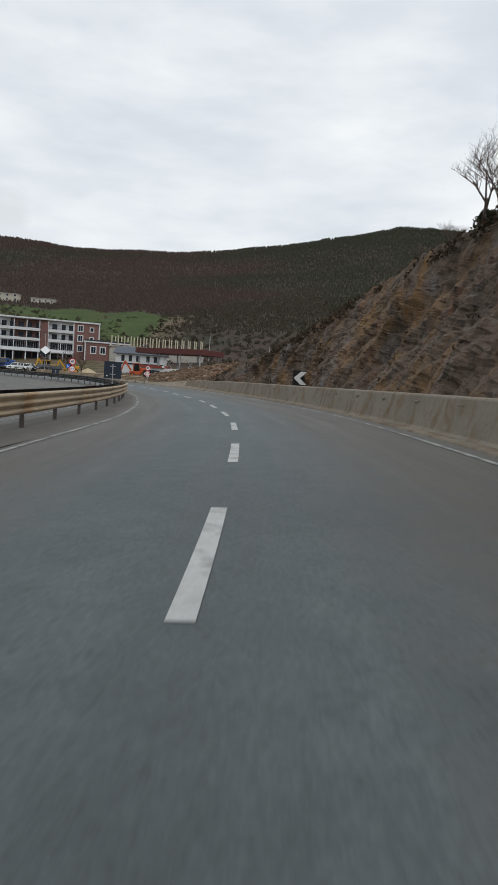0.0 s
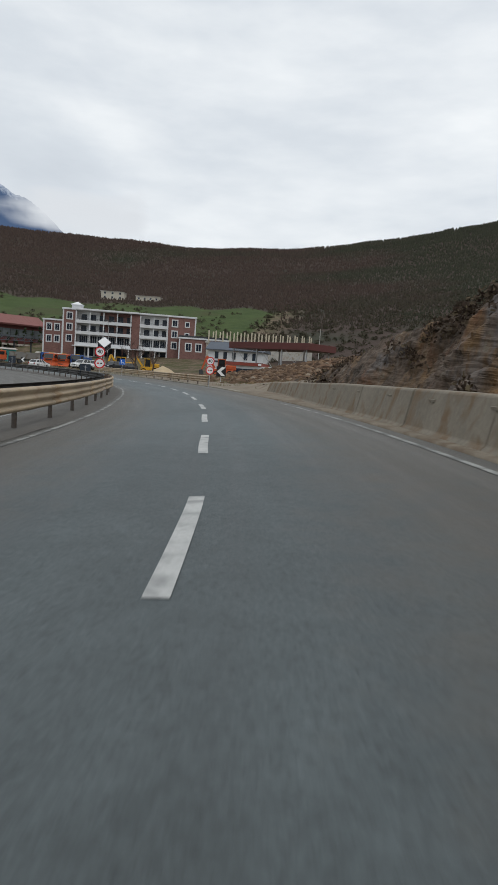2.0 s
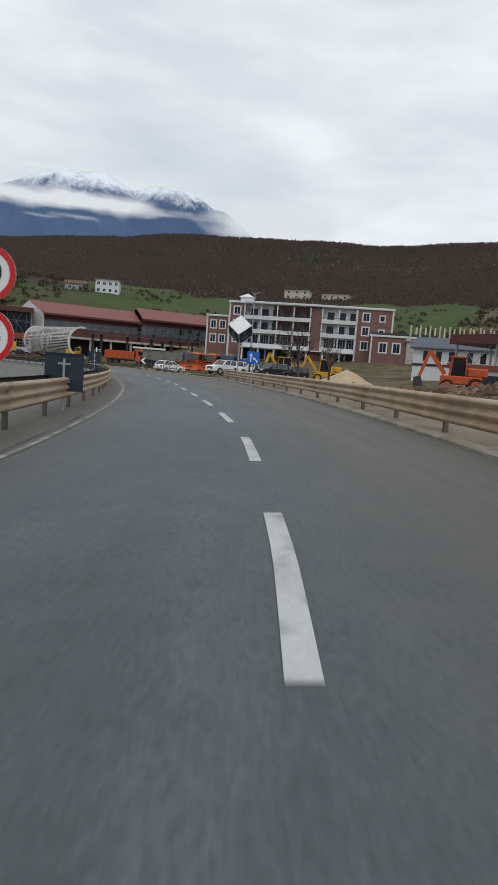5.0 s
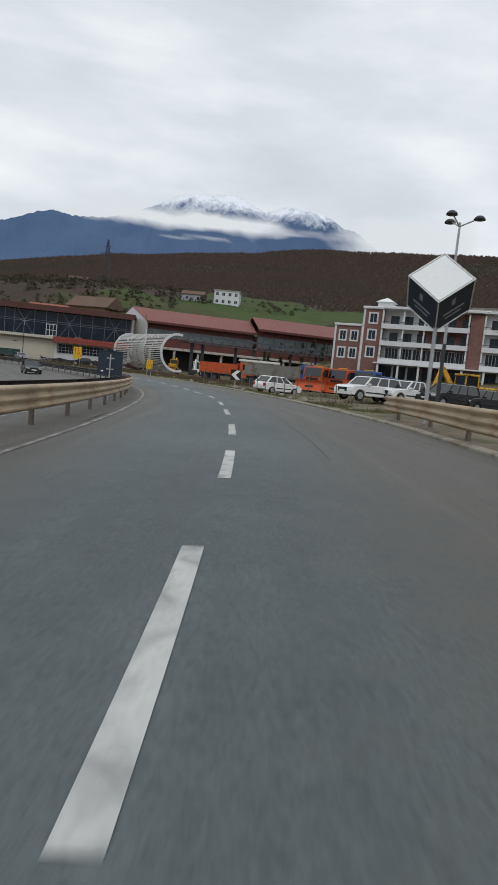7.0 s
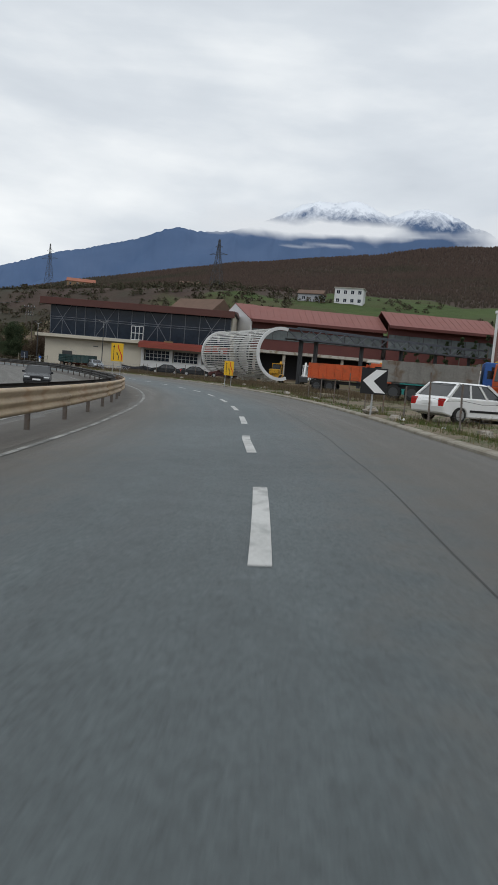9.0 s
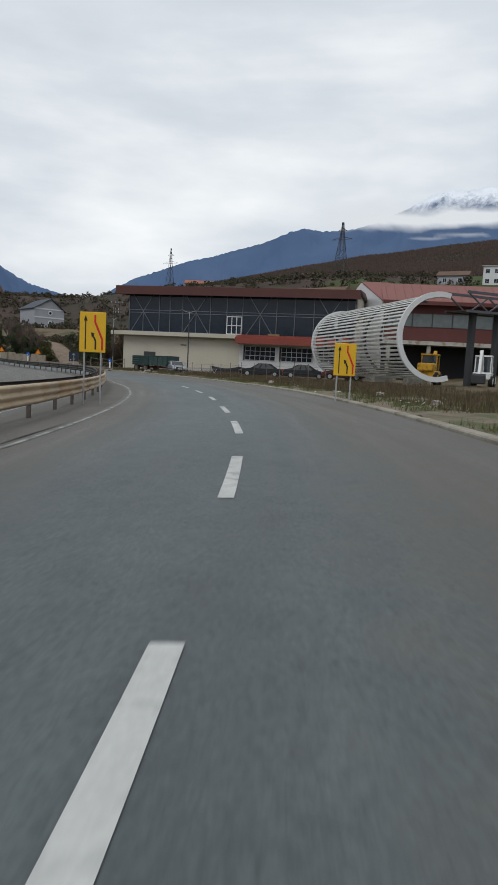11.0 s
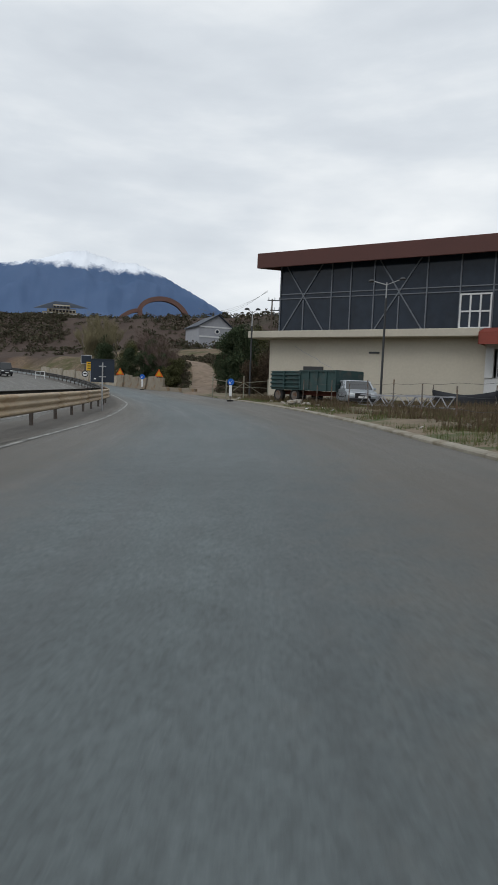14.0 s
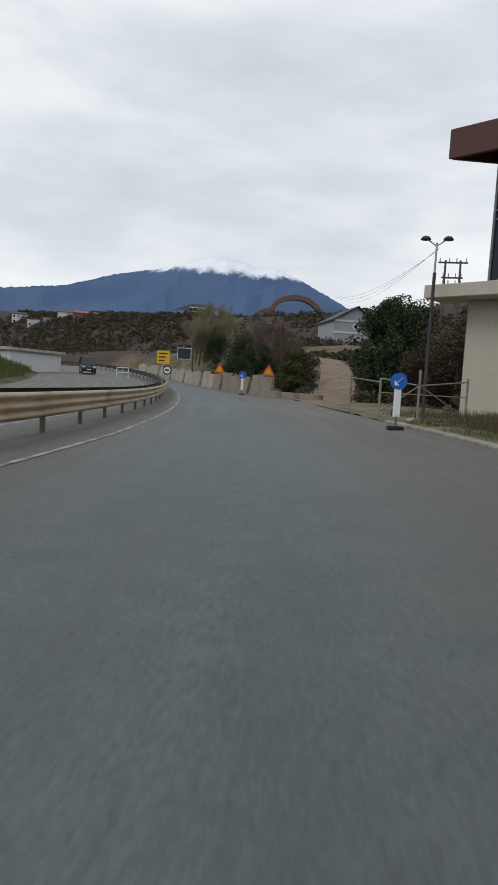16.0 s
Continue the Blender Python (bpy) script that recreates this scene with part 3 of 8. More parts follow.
RIGHT_D = lambda s: float(np.interp(s, [-60, 0, 22, 37, 67, 100, 126, 152, 200, 226, 255, 300, 400], [4.2, 4.2, 4.25, 3.85, 3.6, 4.2, 4.6, 3.7, 4.35, 4.0, 4.8, 4.8, 4.8]))
RAIL_D = lambda s: float(np.interp(s, [-60, 17, 21, 25, 39, 44, 62, 66, 74, 80, 100, 120, 126, 146, 170, 191, 215, 221, 236, 244, 252, 262, 285, 300, 320, 400], [-5.1, -5.06, -5.0, -4.8, -4.35, -4.15, -3.85, -3.6, -3.4, -3.25, -3.5, -3.86, -3.87, -4.05, -4.5, -4.95, -5.05, -4.95, -4.75, -4.5, -4.05, -3.97, -3.4, -2.9, -2.6, -2.6]))
CREST = lambda s: np.interp(s, [-140, -20, 10, 22, 33, 45, 50, 57, 62, 66, 72, 80, 86], [12, 11.5, 10.3, 9.4, 8.4, 6.3, 4.9, 3.3, 2.4, 1.5, 0.7, 0.25, 0.0])


def terrain(x, y):
    """Height of the open ground, and its cover: meadow, wood, red earth."""
    x, y = np.asarray(x, float), np.asarray(y, float)
    s, d = station(x, y)
    z = tilt(s, d) + rise(s)
    # outer side of the bend: lot, slope, hill
    z = z + 0.10 * ease(d, 6, 10) + 0.45 * ease(d, 10, 24) * ease(s, 172, 212) + 3.6 * ease(d, 42, 85)
    dx, dy = x + 40, y - 100
    r, az = np.hypot(dx, dy), np.degrees(np.arctan2(-dx, dy))
    top = np.interp(az, [-180, -110, -60, -20, 0, 20, 37, 46, 57, 66, 80, 120, 180], [30, 60, 158, 198, 162, 145, 129, 117, 82, 52, 50, 42, 30])
    up = np.interp(r, [0, 118, 170, 283, 330, 560, 760, 1000, 1500, 6000], [0, 0, 0.05, 0.20, 0.255, 0.60, 1.0, 0.93, 0.6, 0.2])
    wob = np.array([noise.fractal((px * 0.004, py * 0.004, 0.3), 1.0, 2.1, 4) for px, py in zip(x, y)]) if len(x) else x
    hill = top * up * (1 + 0.06 * wob * ease(r, 200, 500)) * ease(d, 55, 110)
    z = z + hill
    z = z - 0.30 * ease(d, 5, 6.5) * ease(d, 13, 9) * ease(s, 130, 142) * ease(s, 185, 170)
    # rock cut and the hill behind it
    c = CREST(s)
    cut = np.where((d > 6) & (s < 100), c * ease(d, 6.6, 7.4 + 0.5 * c) + 0.16 * np.clip(d - 12, 0, 40) * ease(s, 84, 50), 0.0)
    z = z + np.where(c > 0, cut, 0)
    # spoil heap beside the open lot
    heap = 4.4 * np.exp(-(((x - 7) / 16) ** 2 + ((y - 112) / 17) ** 2)) * ease(d, 8, 16)
    track_rise = 3.4 * ease(s, 285, 325) * ease(d, 8, 15) + 3.5 * ease(d, 20, 45) * ease(s, 265, 290)
    z = z + track_rise
    z = z + heap
    # inner side of the bend
    z = z + np.where(d < -14, (1.7 * ease(-d, 14.5, 22) + 1.5 * ease(-d, 15.6, 19) * ease(s, 288, 262)) + 42 * ease(-d, 60, 420), 0)
    edge = np.interp(az, [-20, 10, 30, 34, 40, 60], [285, 292, 300, 325, 262, 240]) + 10 * np.sin(az * 0.9)
    wood = ease(r, edge - 12, edge + 22) * (d > 0) + 0.62 * ease(az, 44, 52) * ease(d, 60, 80) * (d > 0) + ease(az, 4, -14) * ease(d, 75, 110) * (d > 0) + 0.9 * ease(-d, 70, 120) * (1 - np.exp(-(((x + 335) / 75) ** 2 + ((y - 140) / 26) ** 2)))
    meadow = ease(r, 150, 200) * (d > 0) * ease(az, -6, 2) * ease(az, 72, 60) * (1 - ease(s, 235, 262) * ease(d, 110, 70)) + 0.8 * ease(-d, 15, 19) * ease(-d, 70, 40)
    red = np.clip(heap / 2.2, 0, 1) + 1.1 * np.exp(-(((x + 335) / 75) ** 2 + ((y - 140) / 26) ** 2)) + (s < 100) * (d > 6) * 0.3
    bumpy = np.array([noise.noise((px * 0.21, py * 0.21, 1.7)) for px, py in zip(x, y)]) if len(x) else x
    z = z + 0.22 * bumpy * ease(np.abs(d - 0), 9, 16) * (d > 0)
    return z, np.clip(meadow, 0, 1), np.clip(wood, 0, 1), np.clip(red, 0, 1)


def ground_z(x, y):
    return float(terrain([x], [y])[0][0])


# ---------------------------------------------------------------- ground
def build_ground():
    def axis(lo, hi, step, far):
        a = list(np.arange(lo, hi + 0.1, step))
        g, left, right = step, [], []
        p, q = a[0], a[-1]
        while q < far or p > -far:
            g = min(g * 1.042, 240)
            q, p = q + g, p - g
            right.append(q)
            left.append(p)
        return np.array(left[::-1] + a + right)

    xs, ys = axis(-250, 40, 2.0, 4200), axis(-40, 250, 2.0, 4200)
    gx, gy = np.meshgrid(xs, ys)
    z, meadow, wood, red = terrain(gx.ravel(), gy.ravel())
    s, d = station(gx.ravel(), gy.ravel())
    # the ground passes under the carriageways, the verge and the rock face
    z = z - 0.30 * ((d > -16.5) & (d < 7.5)) - 0.10 * ((d >= 7.5) & (d < 13)) - 2.0 * ease(CREST(s), 0.6, 3.0) * (s < 92) * (d > 6) * ease(d, 10.5 + 0.5 * CREST(s), 8.2 + 0.5 * CREST(s))
    me = bpy.data.meshes.new("ground")
    nx, ny = len(xs), len(ys)
    idx = np.arange(nx * ny).reshape(ny, nx)
    quads = np.stack([idx[:-1, :-1], idx[:-1, 1:], idx[1:, 1:], idx[1:, :-1]], -1).reshape(-1, 4)
    me.from_pydata(np.stack([gx.ravel(), gy.ravel(), z], 1).tolist(), [], quads.tolist())
    for k, a in (("meadow", meadow), ("wood", wood), ("red", red)):
        me.attributes.new(k, "FLOAT", "POINT").data.foreach_set("value", a.astype(np.float32))
    me.polygons.foreach_set("use_smooth", [True] * len(me.polygons))
    me.materials.append(GROUND)
    tagged(new("ground", me), "brown winter hillside with a green meadow band and bare soil", "ground", kind="structure")


def strip(name, stations, offsets, lift, material, parent=None, label="", category="", wobble=0.0, kind="structure"):
    """A sheet that follows the road; offsets are functions of the station."""
    g = Shape()
    rows = []
    for s in stations:
        rows.append([at(s, o(s), lift(s, k) if callable(lift) else lift) for k, o in enumerate(offsets)])
    n = len(offsets)
    vs = [(x, y, z + (wobble * noise.noise((x * 0.9, y * 0.9, 0)) if wobble else 0)) for r in rows for x, y, z in r]
    g.add(vs, [(i * n + j, (i + 1) * n + j, (i + 1) * n + j + 1, i * n + j + 1) for i in range(len(rows) - 1) for j in range(n - 1)])
    ob = part(name, g, material, parent, smooth=True)
    if not parent:
        tagged(ob, label, category, kind=kind)
    return ob


def build_road():
    st = np.arange(-90, 470.1, 2.0)
    road = strip("road", st, [lambda s, d=d: d for d in (-15.5, -12, -8, -5, -2, 0, 2, 4)] + [lambda s: RIGHT_D(s) + 0.55], 0.0, ASPHALT, None, "worn grey asphalt road banked into a bend", "road")
    co = np.array([v.co[:2] for v in road.data.vertices])
    along, across = station(co[:, 0], co[:, 1])
    for k, a in (("along", along), ("across", across)):
        road.data.attributes.new(k, "FLOAT", "POINT").data.foreach_set("value", a.astype(np.float32))
    # broken lane line
    far = np.interp(range(-6, 32), [-6, -1, 0, 3, 4, 6, 7, 8, 9, 16, 17, 18, 19, 20, 21, 27, 28, 30, 31], [-26, 6.1, 12.7, 32.2, 38.2, 51.5, 57.4, 64.4, 70.1, 112.6, 118.8, 124.8, 132.0, 138.5, 145.5, 183.2, 189.2, 203.4, 210.4])
    for e in far:
        if e < -2 or e > 211.5:
            continue
        g = Shape()
        l, w, n = 3.0, 0.08, 6
        vs = [at(e - l + l * i / n, LINE_D(e - l + l * i / n) + sgn * w, 0.007) for i in range(n + 1) for sgn in (-1, 1)]
        g.add(vs, [(2 * i, 2 * i + 2, 2 * i + 3, 2 * i + 1) for i in range(n)])
        part("lane_dash", g, PAINT_W, road)
    strip("edge_line", np.arange(-80, 440, 1.5), [lambda s: LEFT_D(s) - 0.06, lambda s: LEFT_D(s) + 0.06], 0.010, PAINT_WORN, road)
    strip("edge_line", np.arange(-60, 60, 1.5), [lambda s: RIGHT_D(s) - 0.06, lambda s: RIGHT_D(s) + 0.06], 0.010, PAINT_WORN, road)
    strip("edge_line", np.arange(-80, 440, 1.5), [lambda s: RAIL_D(s) - 1.75, lambda s: RAIL_D(s) - 1.63], 0.010, PAINT_WORN, road)
    # a hairline crack sealed along the outer lane
    strip("sealed_joint", np.arange(118, 166, 1.0), [lambda s: 1.9 + 0.02 * math.sin(s), lambda s: 1.916 + 0.02 * math.sin(s)], 0.003, TAR, road)


build_ground()
build_road()


# ---------------------------------------------------------------- mountains and cloud
def build_range(name, profile, snow, label, seed):
    """A range by its crest's height angle over the compass, as ridged ground."""
    az = [p[0] for p in profile]
    el = [p[1] for p in profile]
    na, nr = 520, 39
    cx, cy, far = -80.0, 135.0, 3600.0
    g = Shape()
    vs = []
    for j in range(nr):
        f = j / (nr - 1)
        r = 2300 + 1900 * f
        rel = (r - 2300) / (far - 2300)
        up = rel ** 1.25 if r < far else max(0, 1 - (r - far) / 900)
        for i in range(na):
            a = az[0] + (az[-1] - az[0]) * i / (na - 1)
            top = far * math.tan(radians(float(np.interp(a, az, el))))
            t = radians(a)
            x, y = cx - r * math.sin(t), cy + r * math.cos(t)
            n1 = noise.ridged_multi_fractal((x * 0.0016 + seed, y * 0.0016, 0.4), 1.0, 2.1, 5, 1.0, 2.0)
            crest = math.exp(-((rel - 1) / 0.045) ** 2)
            n2 = noise.ridged_multi_fractal((x * 0.006 + seed, y * 0.006, 1.7), 1.0, 2.1, 4, 1.0, 2.0)
            z = top * up + ((n1 - 1.1) * 80 + (n2 - 1.1) * 26) * min(1, rel * 1.4) * (1 - 0.93 * max(0, crest))
            z += (3 * noise.noise((a * 2.3, seed, rel * 3)) + 5 * noise.fractal((a * 6.0, seed + 3, rel * 5), 0.7, 2.1, 3)) * up
            vs.append((x, y, z))
    g.add(vs, [(j * na + i + 1, j * na + i, (j + 1) * na + i, (j + 1) * na + i + 1) for j in range(nr - 1) for i in range(na - 1)])
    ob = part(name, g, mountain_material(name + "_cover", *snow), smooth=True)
    tagged(ob, label, "mountain", kind="structure")


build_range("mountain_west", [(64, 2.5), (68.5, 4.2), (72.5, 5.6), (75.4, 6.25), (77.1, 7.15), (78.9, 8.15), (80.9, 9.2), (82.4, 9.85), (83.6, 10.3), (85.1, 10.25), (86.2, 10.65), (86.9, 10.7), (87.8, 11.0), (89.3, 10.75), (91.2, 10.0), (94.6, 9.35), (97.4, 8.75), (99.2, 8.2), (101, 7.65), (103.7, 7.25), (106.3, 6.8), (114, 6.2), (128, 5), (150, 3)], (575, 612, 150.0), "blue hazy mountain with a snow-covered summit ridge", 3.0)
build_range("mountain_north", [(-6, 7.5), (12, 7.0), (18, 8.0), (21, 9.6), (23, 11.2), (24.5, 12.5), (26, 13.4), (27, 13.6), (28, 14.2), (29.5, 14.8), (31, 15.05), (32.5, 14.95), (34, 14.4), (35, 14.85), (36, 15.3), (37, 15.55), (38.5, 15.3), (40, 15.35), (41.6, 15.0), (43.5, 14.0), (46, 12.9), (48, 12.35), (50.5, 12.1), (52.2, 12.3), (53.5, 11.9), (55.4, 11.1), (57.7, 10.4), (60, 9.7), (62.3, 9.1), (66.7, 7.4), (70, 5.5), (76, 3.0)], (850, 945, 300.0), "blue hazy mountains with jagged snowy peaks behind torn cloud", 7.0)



def build_mist():
    """The cloud bank that hangs before the northern peaks."""
    g = Shape()
    na, nz = 110, 30
    az0, az1, e0, e1, r = 14.0, 60.0, 9.5, 18.5, 2250.0
    dense = []
    vs = []
    for j in range(nz):
        e = e0 + (e1 - e0) * j / (nz - 1)
        for i in range(na):
            a = az0 + (az1 - az0) * i / (na - 1)
            t = radians(a)
            vs.append((-80 - r * math.sin(t), 135 + r * math.cos(t), r * math.tan(radians(e))))
            wav = noise.fractal((a * 0.22, e * 0.6, 3.0), 0.9, 2.0, 4)
            mid = float(np.interp(a, [20, 28, 33, 38, 43, 50], [13.2, 13.0, 13.1, 13.25, 13.2, 13.0]))
            wide = float(np.interp(a, [20, 27, 31, 35, 40, 46], [0.9, 0.45, 0.4, 0.85, 0.95, 1.0]))
            band = float(np.interp(a, [20, 26, 29, 33, 36, 47, 54], [1.2, 0.8, 0.55, 0.85, 1.3, 1.3, 0.0])) * math.exp(-((e - mid - 0.45 * wav) / wide) ** 2)
            wisp = 0.75 * math.exp(-((e - 11.75 - 0.25 * wav) / 0.28) ** 2) * float(ease(a, 35, 37.5) * ease(a, 45, 42))
            cap = float(max(ease(e + 0.4 * wav, 12.6, 13.6) * ease(a, 42.0, 44.0) * ease(a, 53, 47.5) * 0.9, 1.15 * ease(e + 0.7 * wav, 10.0, 12.4) * ease(a + 1.5 * wav, 30.5, 24.0)))
            cap = max(cap * float(ease(e + 0.6 * wav, 16.2, 13.6)), wisp)
            fade = float(ease(j, 0, 3) * ease(j, nz - 1, nz - 5) * ease(i, 0, 6) * ease(i, na - 1, na - 8))
            dense.append(float(max(band, min(1.2, cap)) * 0.95) * fade)
    g.add(vs, [(j * na + i, j * na + i + 1, (j + 1) * na + i + 1, (j + 1) * na + i) for j in range(nz - 1) for i in range(na - 1)])
    ob = part("cloud_bank", g, mist_material("cloud_bank"), smooth=True)
    ob.data.attributes.new("dense", "FLOAT", "POINT").data.foreach_set("value", dense)
    ob.visible_shadow = False
    tagged(ob, "white low cloud bank torn across the mountain slopes", "cloud", kind="structure")


build_mist()


# ---------------------------------------------------------------- guard rails
def rail_beam(parent, s0, s1, offset, top=0.80, back=False, coat=None):
    """One length of three-wave steel beam."""
    prof = [(0.0, 0.0), (0.03, -0.012), (0.085, -0.045), (0.09, -0.085), (0.02, -0.15), (0.012, -0.185), (0.03, -0.205), (0.088, -0.25), (0.09, -0.29), (0.02, -0.345), (0.012, -0.375), (0.03, -0.395), (0.085, -0.44), (0.085, -0.485), (0.0, -0.53)]
    n = max(2, int((s1 - s0) / 1.1) + 1)
    g = Shape()
    sg = -1 if back else 1
    vs = [at(s, offset(s) + sg * a, top + b) for s in np.linspace(s0, s1 + 0.12, n) for a, b in prof]
    m = len(prof)
    g.add(vs, [(i * m + j, i * m + j + 1, (i + 1) * m + j + 1, (i + 1) * m + j) for i in range(n - 1) for j in range(m - 1)])
    ob = part("beam", g, coat or GALV, parent, smooth=True)
    so = ob.modifiers.new("sheet", "SOLIDIFY")
    so.thickness, so.offset = 0.006, 0
    return ob


def build_rail(s0, s1, offset, label, back=False, top=0.80, pitch=3.3, rear=0.0):
    base = at(s0, offset(s0))
    rail = thing("guard_rail", label, "guard rail")
    sg = -1 if back else 1
    s = s0
    while s < s1 - 1:
        rail_beam(rail, s, min(s1, s + 2 * pitch), offset, top, back)
        if rear:
            tagged(rail_beam(rail, s, min(s1, s + 2 * pitch), lambda q: offset(q) - rear, top + 0.06, True, RAIL_REAR), "rear beam coloured dark for shade, facing the opposite carriageway")
        s += 2 * pitch
    g = Shape()
    g.box(-0.05, 0.05, -0.035, -0.025, -0.7, top - 0.02)
    g.box(-0.05, 0.05, 0.025, 0.035, -0.7, top - 0.02)
    g.box(-0.006, 0.006, -0.025, 0.025, -0.7, top - 0.02)
    me = g.mesh("post", POST_STEEL)
    blk = Shape().box(-0.10, 0.0, -0.05, 0.05, top - 0.40, top - 0.08).mesh("spacer", POST_STEEL)
    for s in np.arange(s0 + 0.6, s1, pitch):
        for nm, mesh, dd in (("post", me, -0.16), ("spacer", blk, 0.0)):
            ob = new(nm, mesh)
            ob.parent = rail
            x, y, z = at(s, offset(s) + sg * dd, 0)
            ob.matrix_basis = pose(x, y, z, 0, 0, heading(s) + (180 if back else 0))
    return rail


build_rail(-70, 430, RAIL_D, "dusty three-wave steel guard rail along the median", top=0.93, rear=0.42)
SIDE_D = lambda s: RIGHT_D(s) + float(np.interp(s, [80, 90, 122, 130], [1.0, 0.8, 0.9, 1.35]))
build_rail(82, 129.8, SIDE_D, "dusty steel guard rail beside the open lot", back=True)


# ---------------------------------------------------------------- rock cut and parapet
PAR_D = lambda s: float(np.interp(s, [-70, 15, 40, 55, 61, 66, 72], [4.9, 4.9, 4.35, 4.5, 4.95, 5.6, 6.0]))


def build_parapet():
    wall = thing("parapet_wall", "stained concrete parapet wall below the rock cut", "wall", kind="structure")
    prof = [(0.06, -0.25), (0.06, 0.03), (0.16, 0.12), (0.33, 0.91), (0.37, 0.95), (0.70, 0.95), (0.74, -0.25)]
    edges = list(np.arange(-66, 70, 4.5)) + [71.0]
    for a, b in zip(edges, edges[1:]):
        g = Shape()
        n = 5
        jog = 0.015 * math.sin(a * 1.7)
        vs = [at(s, PAR_D(s) + p + jog, q * float(np.interp(s, [54, 63, 71], [1, 0.86, 0.68])) + 0.012 * math.sin(a * 2.9)) for s in np.linspace(a + 0.02, b - 0.02, n) for p, q in prof]
        m = len(prof)
        g.add(vs, [(i * m + j, (i + 1) * m + j, (i + 1) * m + (j + 1) % m, i * m + (j + 1) % m) for i in range(n - 1) for j in range(m)] + [tuple(range(m)), tuple(reversed(range((n - 1) * m, n * m)))])
        part("wall_bay", g, CONCRETE, wall, bevel=0.015)
    # rust-stained weep holes
    g = Shape().box(-0.17, 0.17, -0.03, 0.03, 0.0, 0.05).box(-0.03, 0.03, -0.02, 0.03, -0.25, 0.0)
    me = g.mesh("weep_hole", CONCRETE)
    for s in np.arange(-20, 56, 3.1):
        ob = new("weep_hole", me)
        ob.parent = wall
        x, y, z = at(s, PAR_D(s) + 0.30, 0.72)
        ob.matrix_basis = pose(x, y, z, -12, 0, heading(s) + 90)
    strip("kerb", np.arange(-66, 74, 1.0), [lambda s: RIGHT_D(s) + 0.4, lambda s: RIGHT_D(s) + 0.42, lambda s: PAR_D(s) + 0.05], lambda s, k: (-0.02, 0.05, 0.06)[k], GRAVEL, None, "dusty concrete gutter at the foot of the parapet", "kerb")


def build_cliff():
    """The rock cut: upright ribs and slanting joints, ledges and crevices, over the parapet."""
    s_ = np.concatenate([np.arange(-70, -8, 1.0), np.arange(-8, 83, 0.26)])
    nv = 84
    g = Shape()
    vs = []
    for s in s_:
        c = float(CREST(s)) + 0.15
        hd = math.radians(heading(s))
        ch, sh = math.cos(hd), math.sin(hd)
        for j in range(nv):
            f = j / (nv - 1)
            h = c * f
            d = 6.9 + 0.5 * c * f ** 1.15
            x, y, z = at(s, d, 0)
            # joints lean: u runs across them, v along them
            u, v = s * 0.86 + h * 0.5, h * 0.86 - s * 0.5
            n1 = noise.fractal((u * 0.16, v * 0.08, 2.0), 0.9, 2.1, 3)
            rib = 1 - abs(noise.noise((u * 0.55 + 0.5 * n1, v * 0.13, 0.7))) * 2
            bed = 1 - abs(noise.noise((u * 0.5, v * 1.5 + n1, 3.7))) * 2
            n3 = noise.fractal((u * 1.5, v * 0.55, 5.0), 0.75, 2.2, 5)
            n4 = noise.fractal((u * 5.0, v * 3.0, 9.0), 0.8, 2.1, 2)
            out = (1.0 * n1 + 0.55 * rib + 0.07 * bed + 0.34 * n3 + 0.10 * n4 - 0.45) * min(1, c / 5) * (0.35 + 0.65 * math.sin(math.pi * min(1, f * 1.15)) ** 0.5)
            vs.append((x - out * ch, y - out * sh, z - 0.35 + h + 0.25 * n1 * f + 0.18 * n3 * f))
    ns = len(s_)
    g.add(vs, [(i * nv + j, (i + 1) * nv + j, (i + 1) * nv + j + 1, i * nv + j + 1) for i in range(ns - 1) for j in range(nv - 1)])
    tagged(part("rock_face", g, ROCK), "brown and ochre rock cut with slanting grey beds", "rock face", kind="structure")
    # fallen stones on the ledge behind the parapet
    rnd = random.Random(4)
    for i in range(70):
        s = rnd.uniform(-10, 72)
        r = rnd.choice((0.10, 0.13, 0.18, 0.28))
        d = PAR_D(min(s, 70)) + rnd.uniform(0.95, 1.9)
        x, y, z = at(s, d, 0)
        ob = part("fallen_stone", Shape().lump((0, 0, 0), r, 0.35, 0.75, i), BOULDER if i % 3 else ROCK)
        ob.matrix_basis = pose(x, y, z + 0.28 + r * 0.4)
        tagged(ob, "pale stone fallen from the rock cut", "stone", "stones under the rock cut")
    strip("scree_ledge", np.arange(-66, 70.1, 1.0), [lambda s: PAR_D(s) + 0.6, lambda s: PAR_D(s) + 1.5, lambda s: PAR_D(s) + 3.4], lambda s, k: (0.22, 0.30, 0.55)[k], VERGE, None, "stony soil ledge behind the parapet", "soil", wobble=0.12)


build_parapet()
build_cliff()


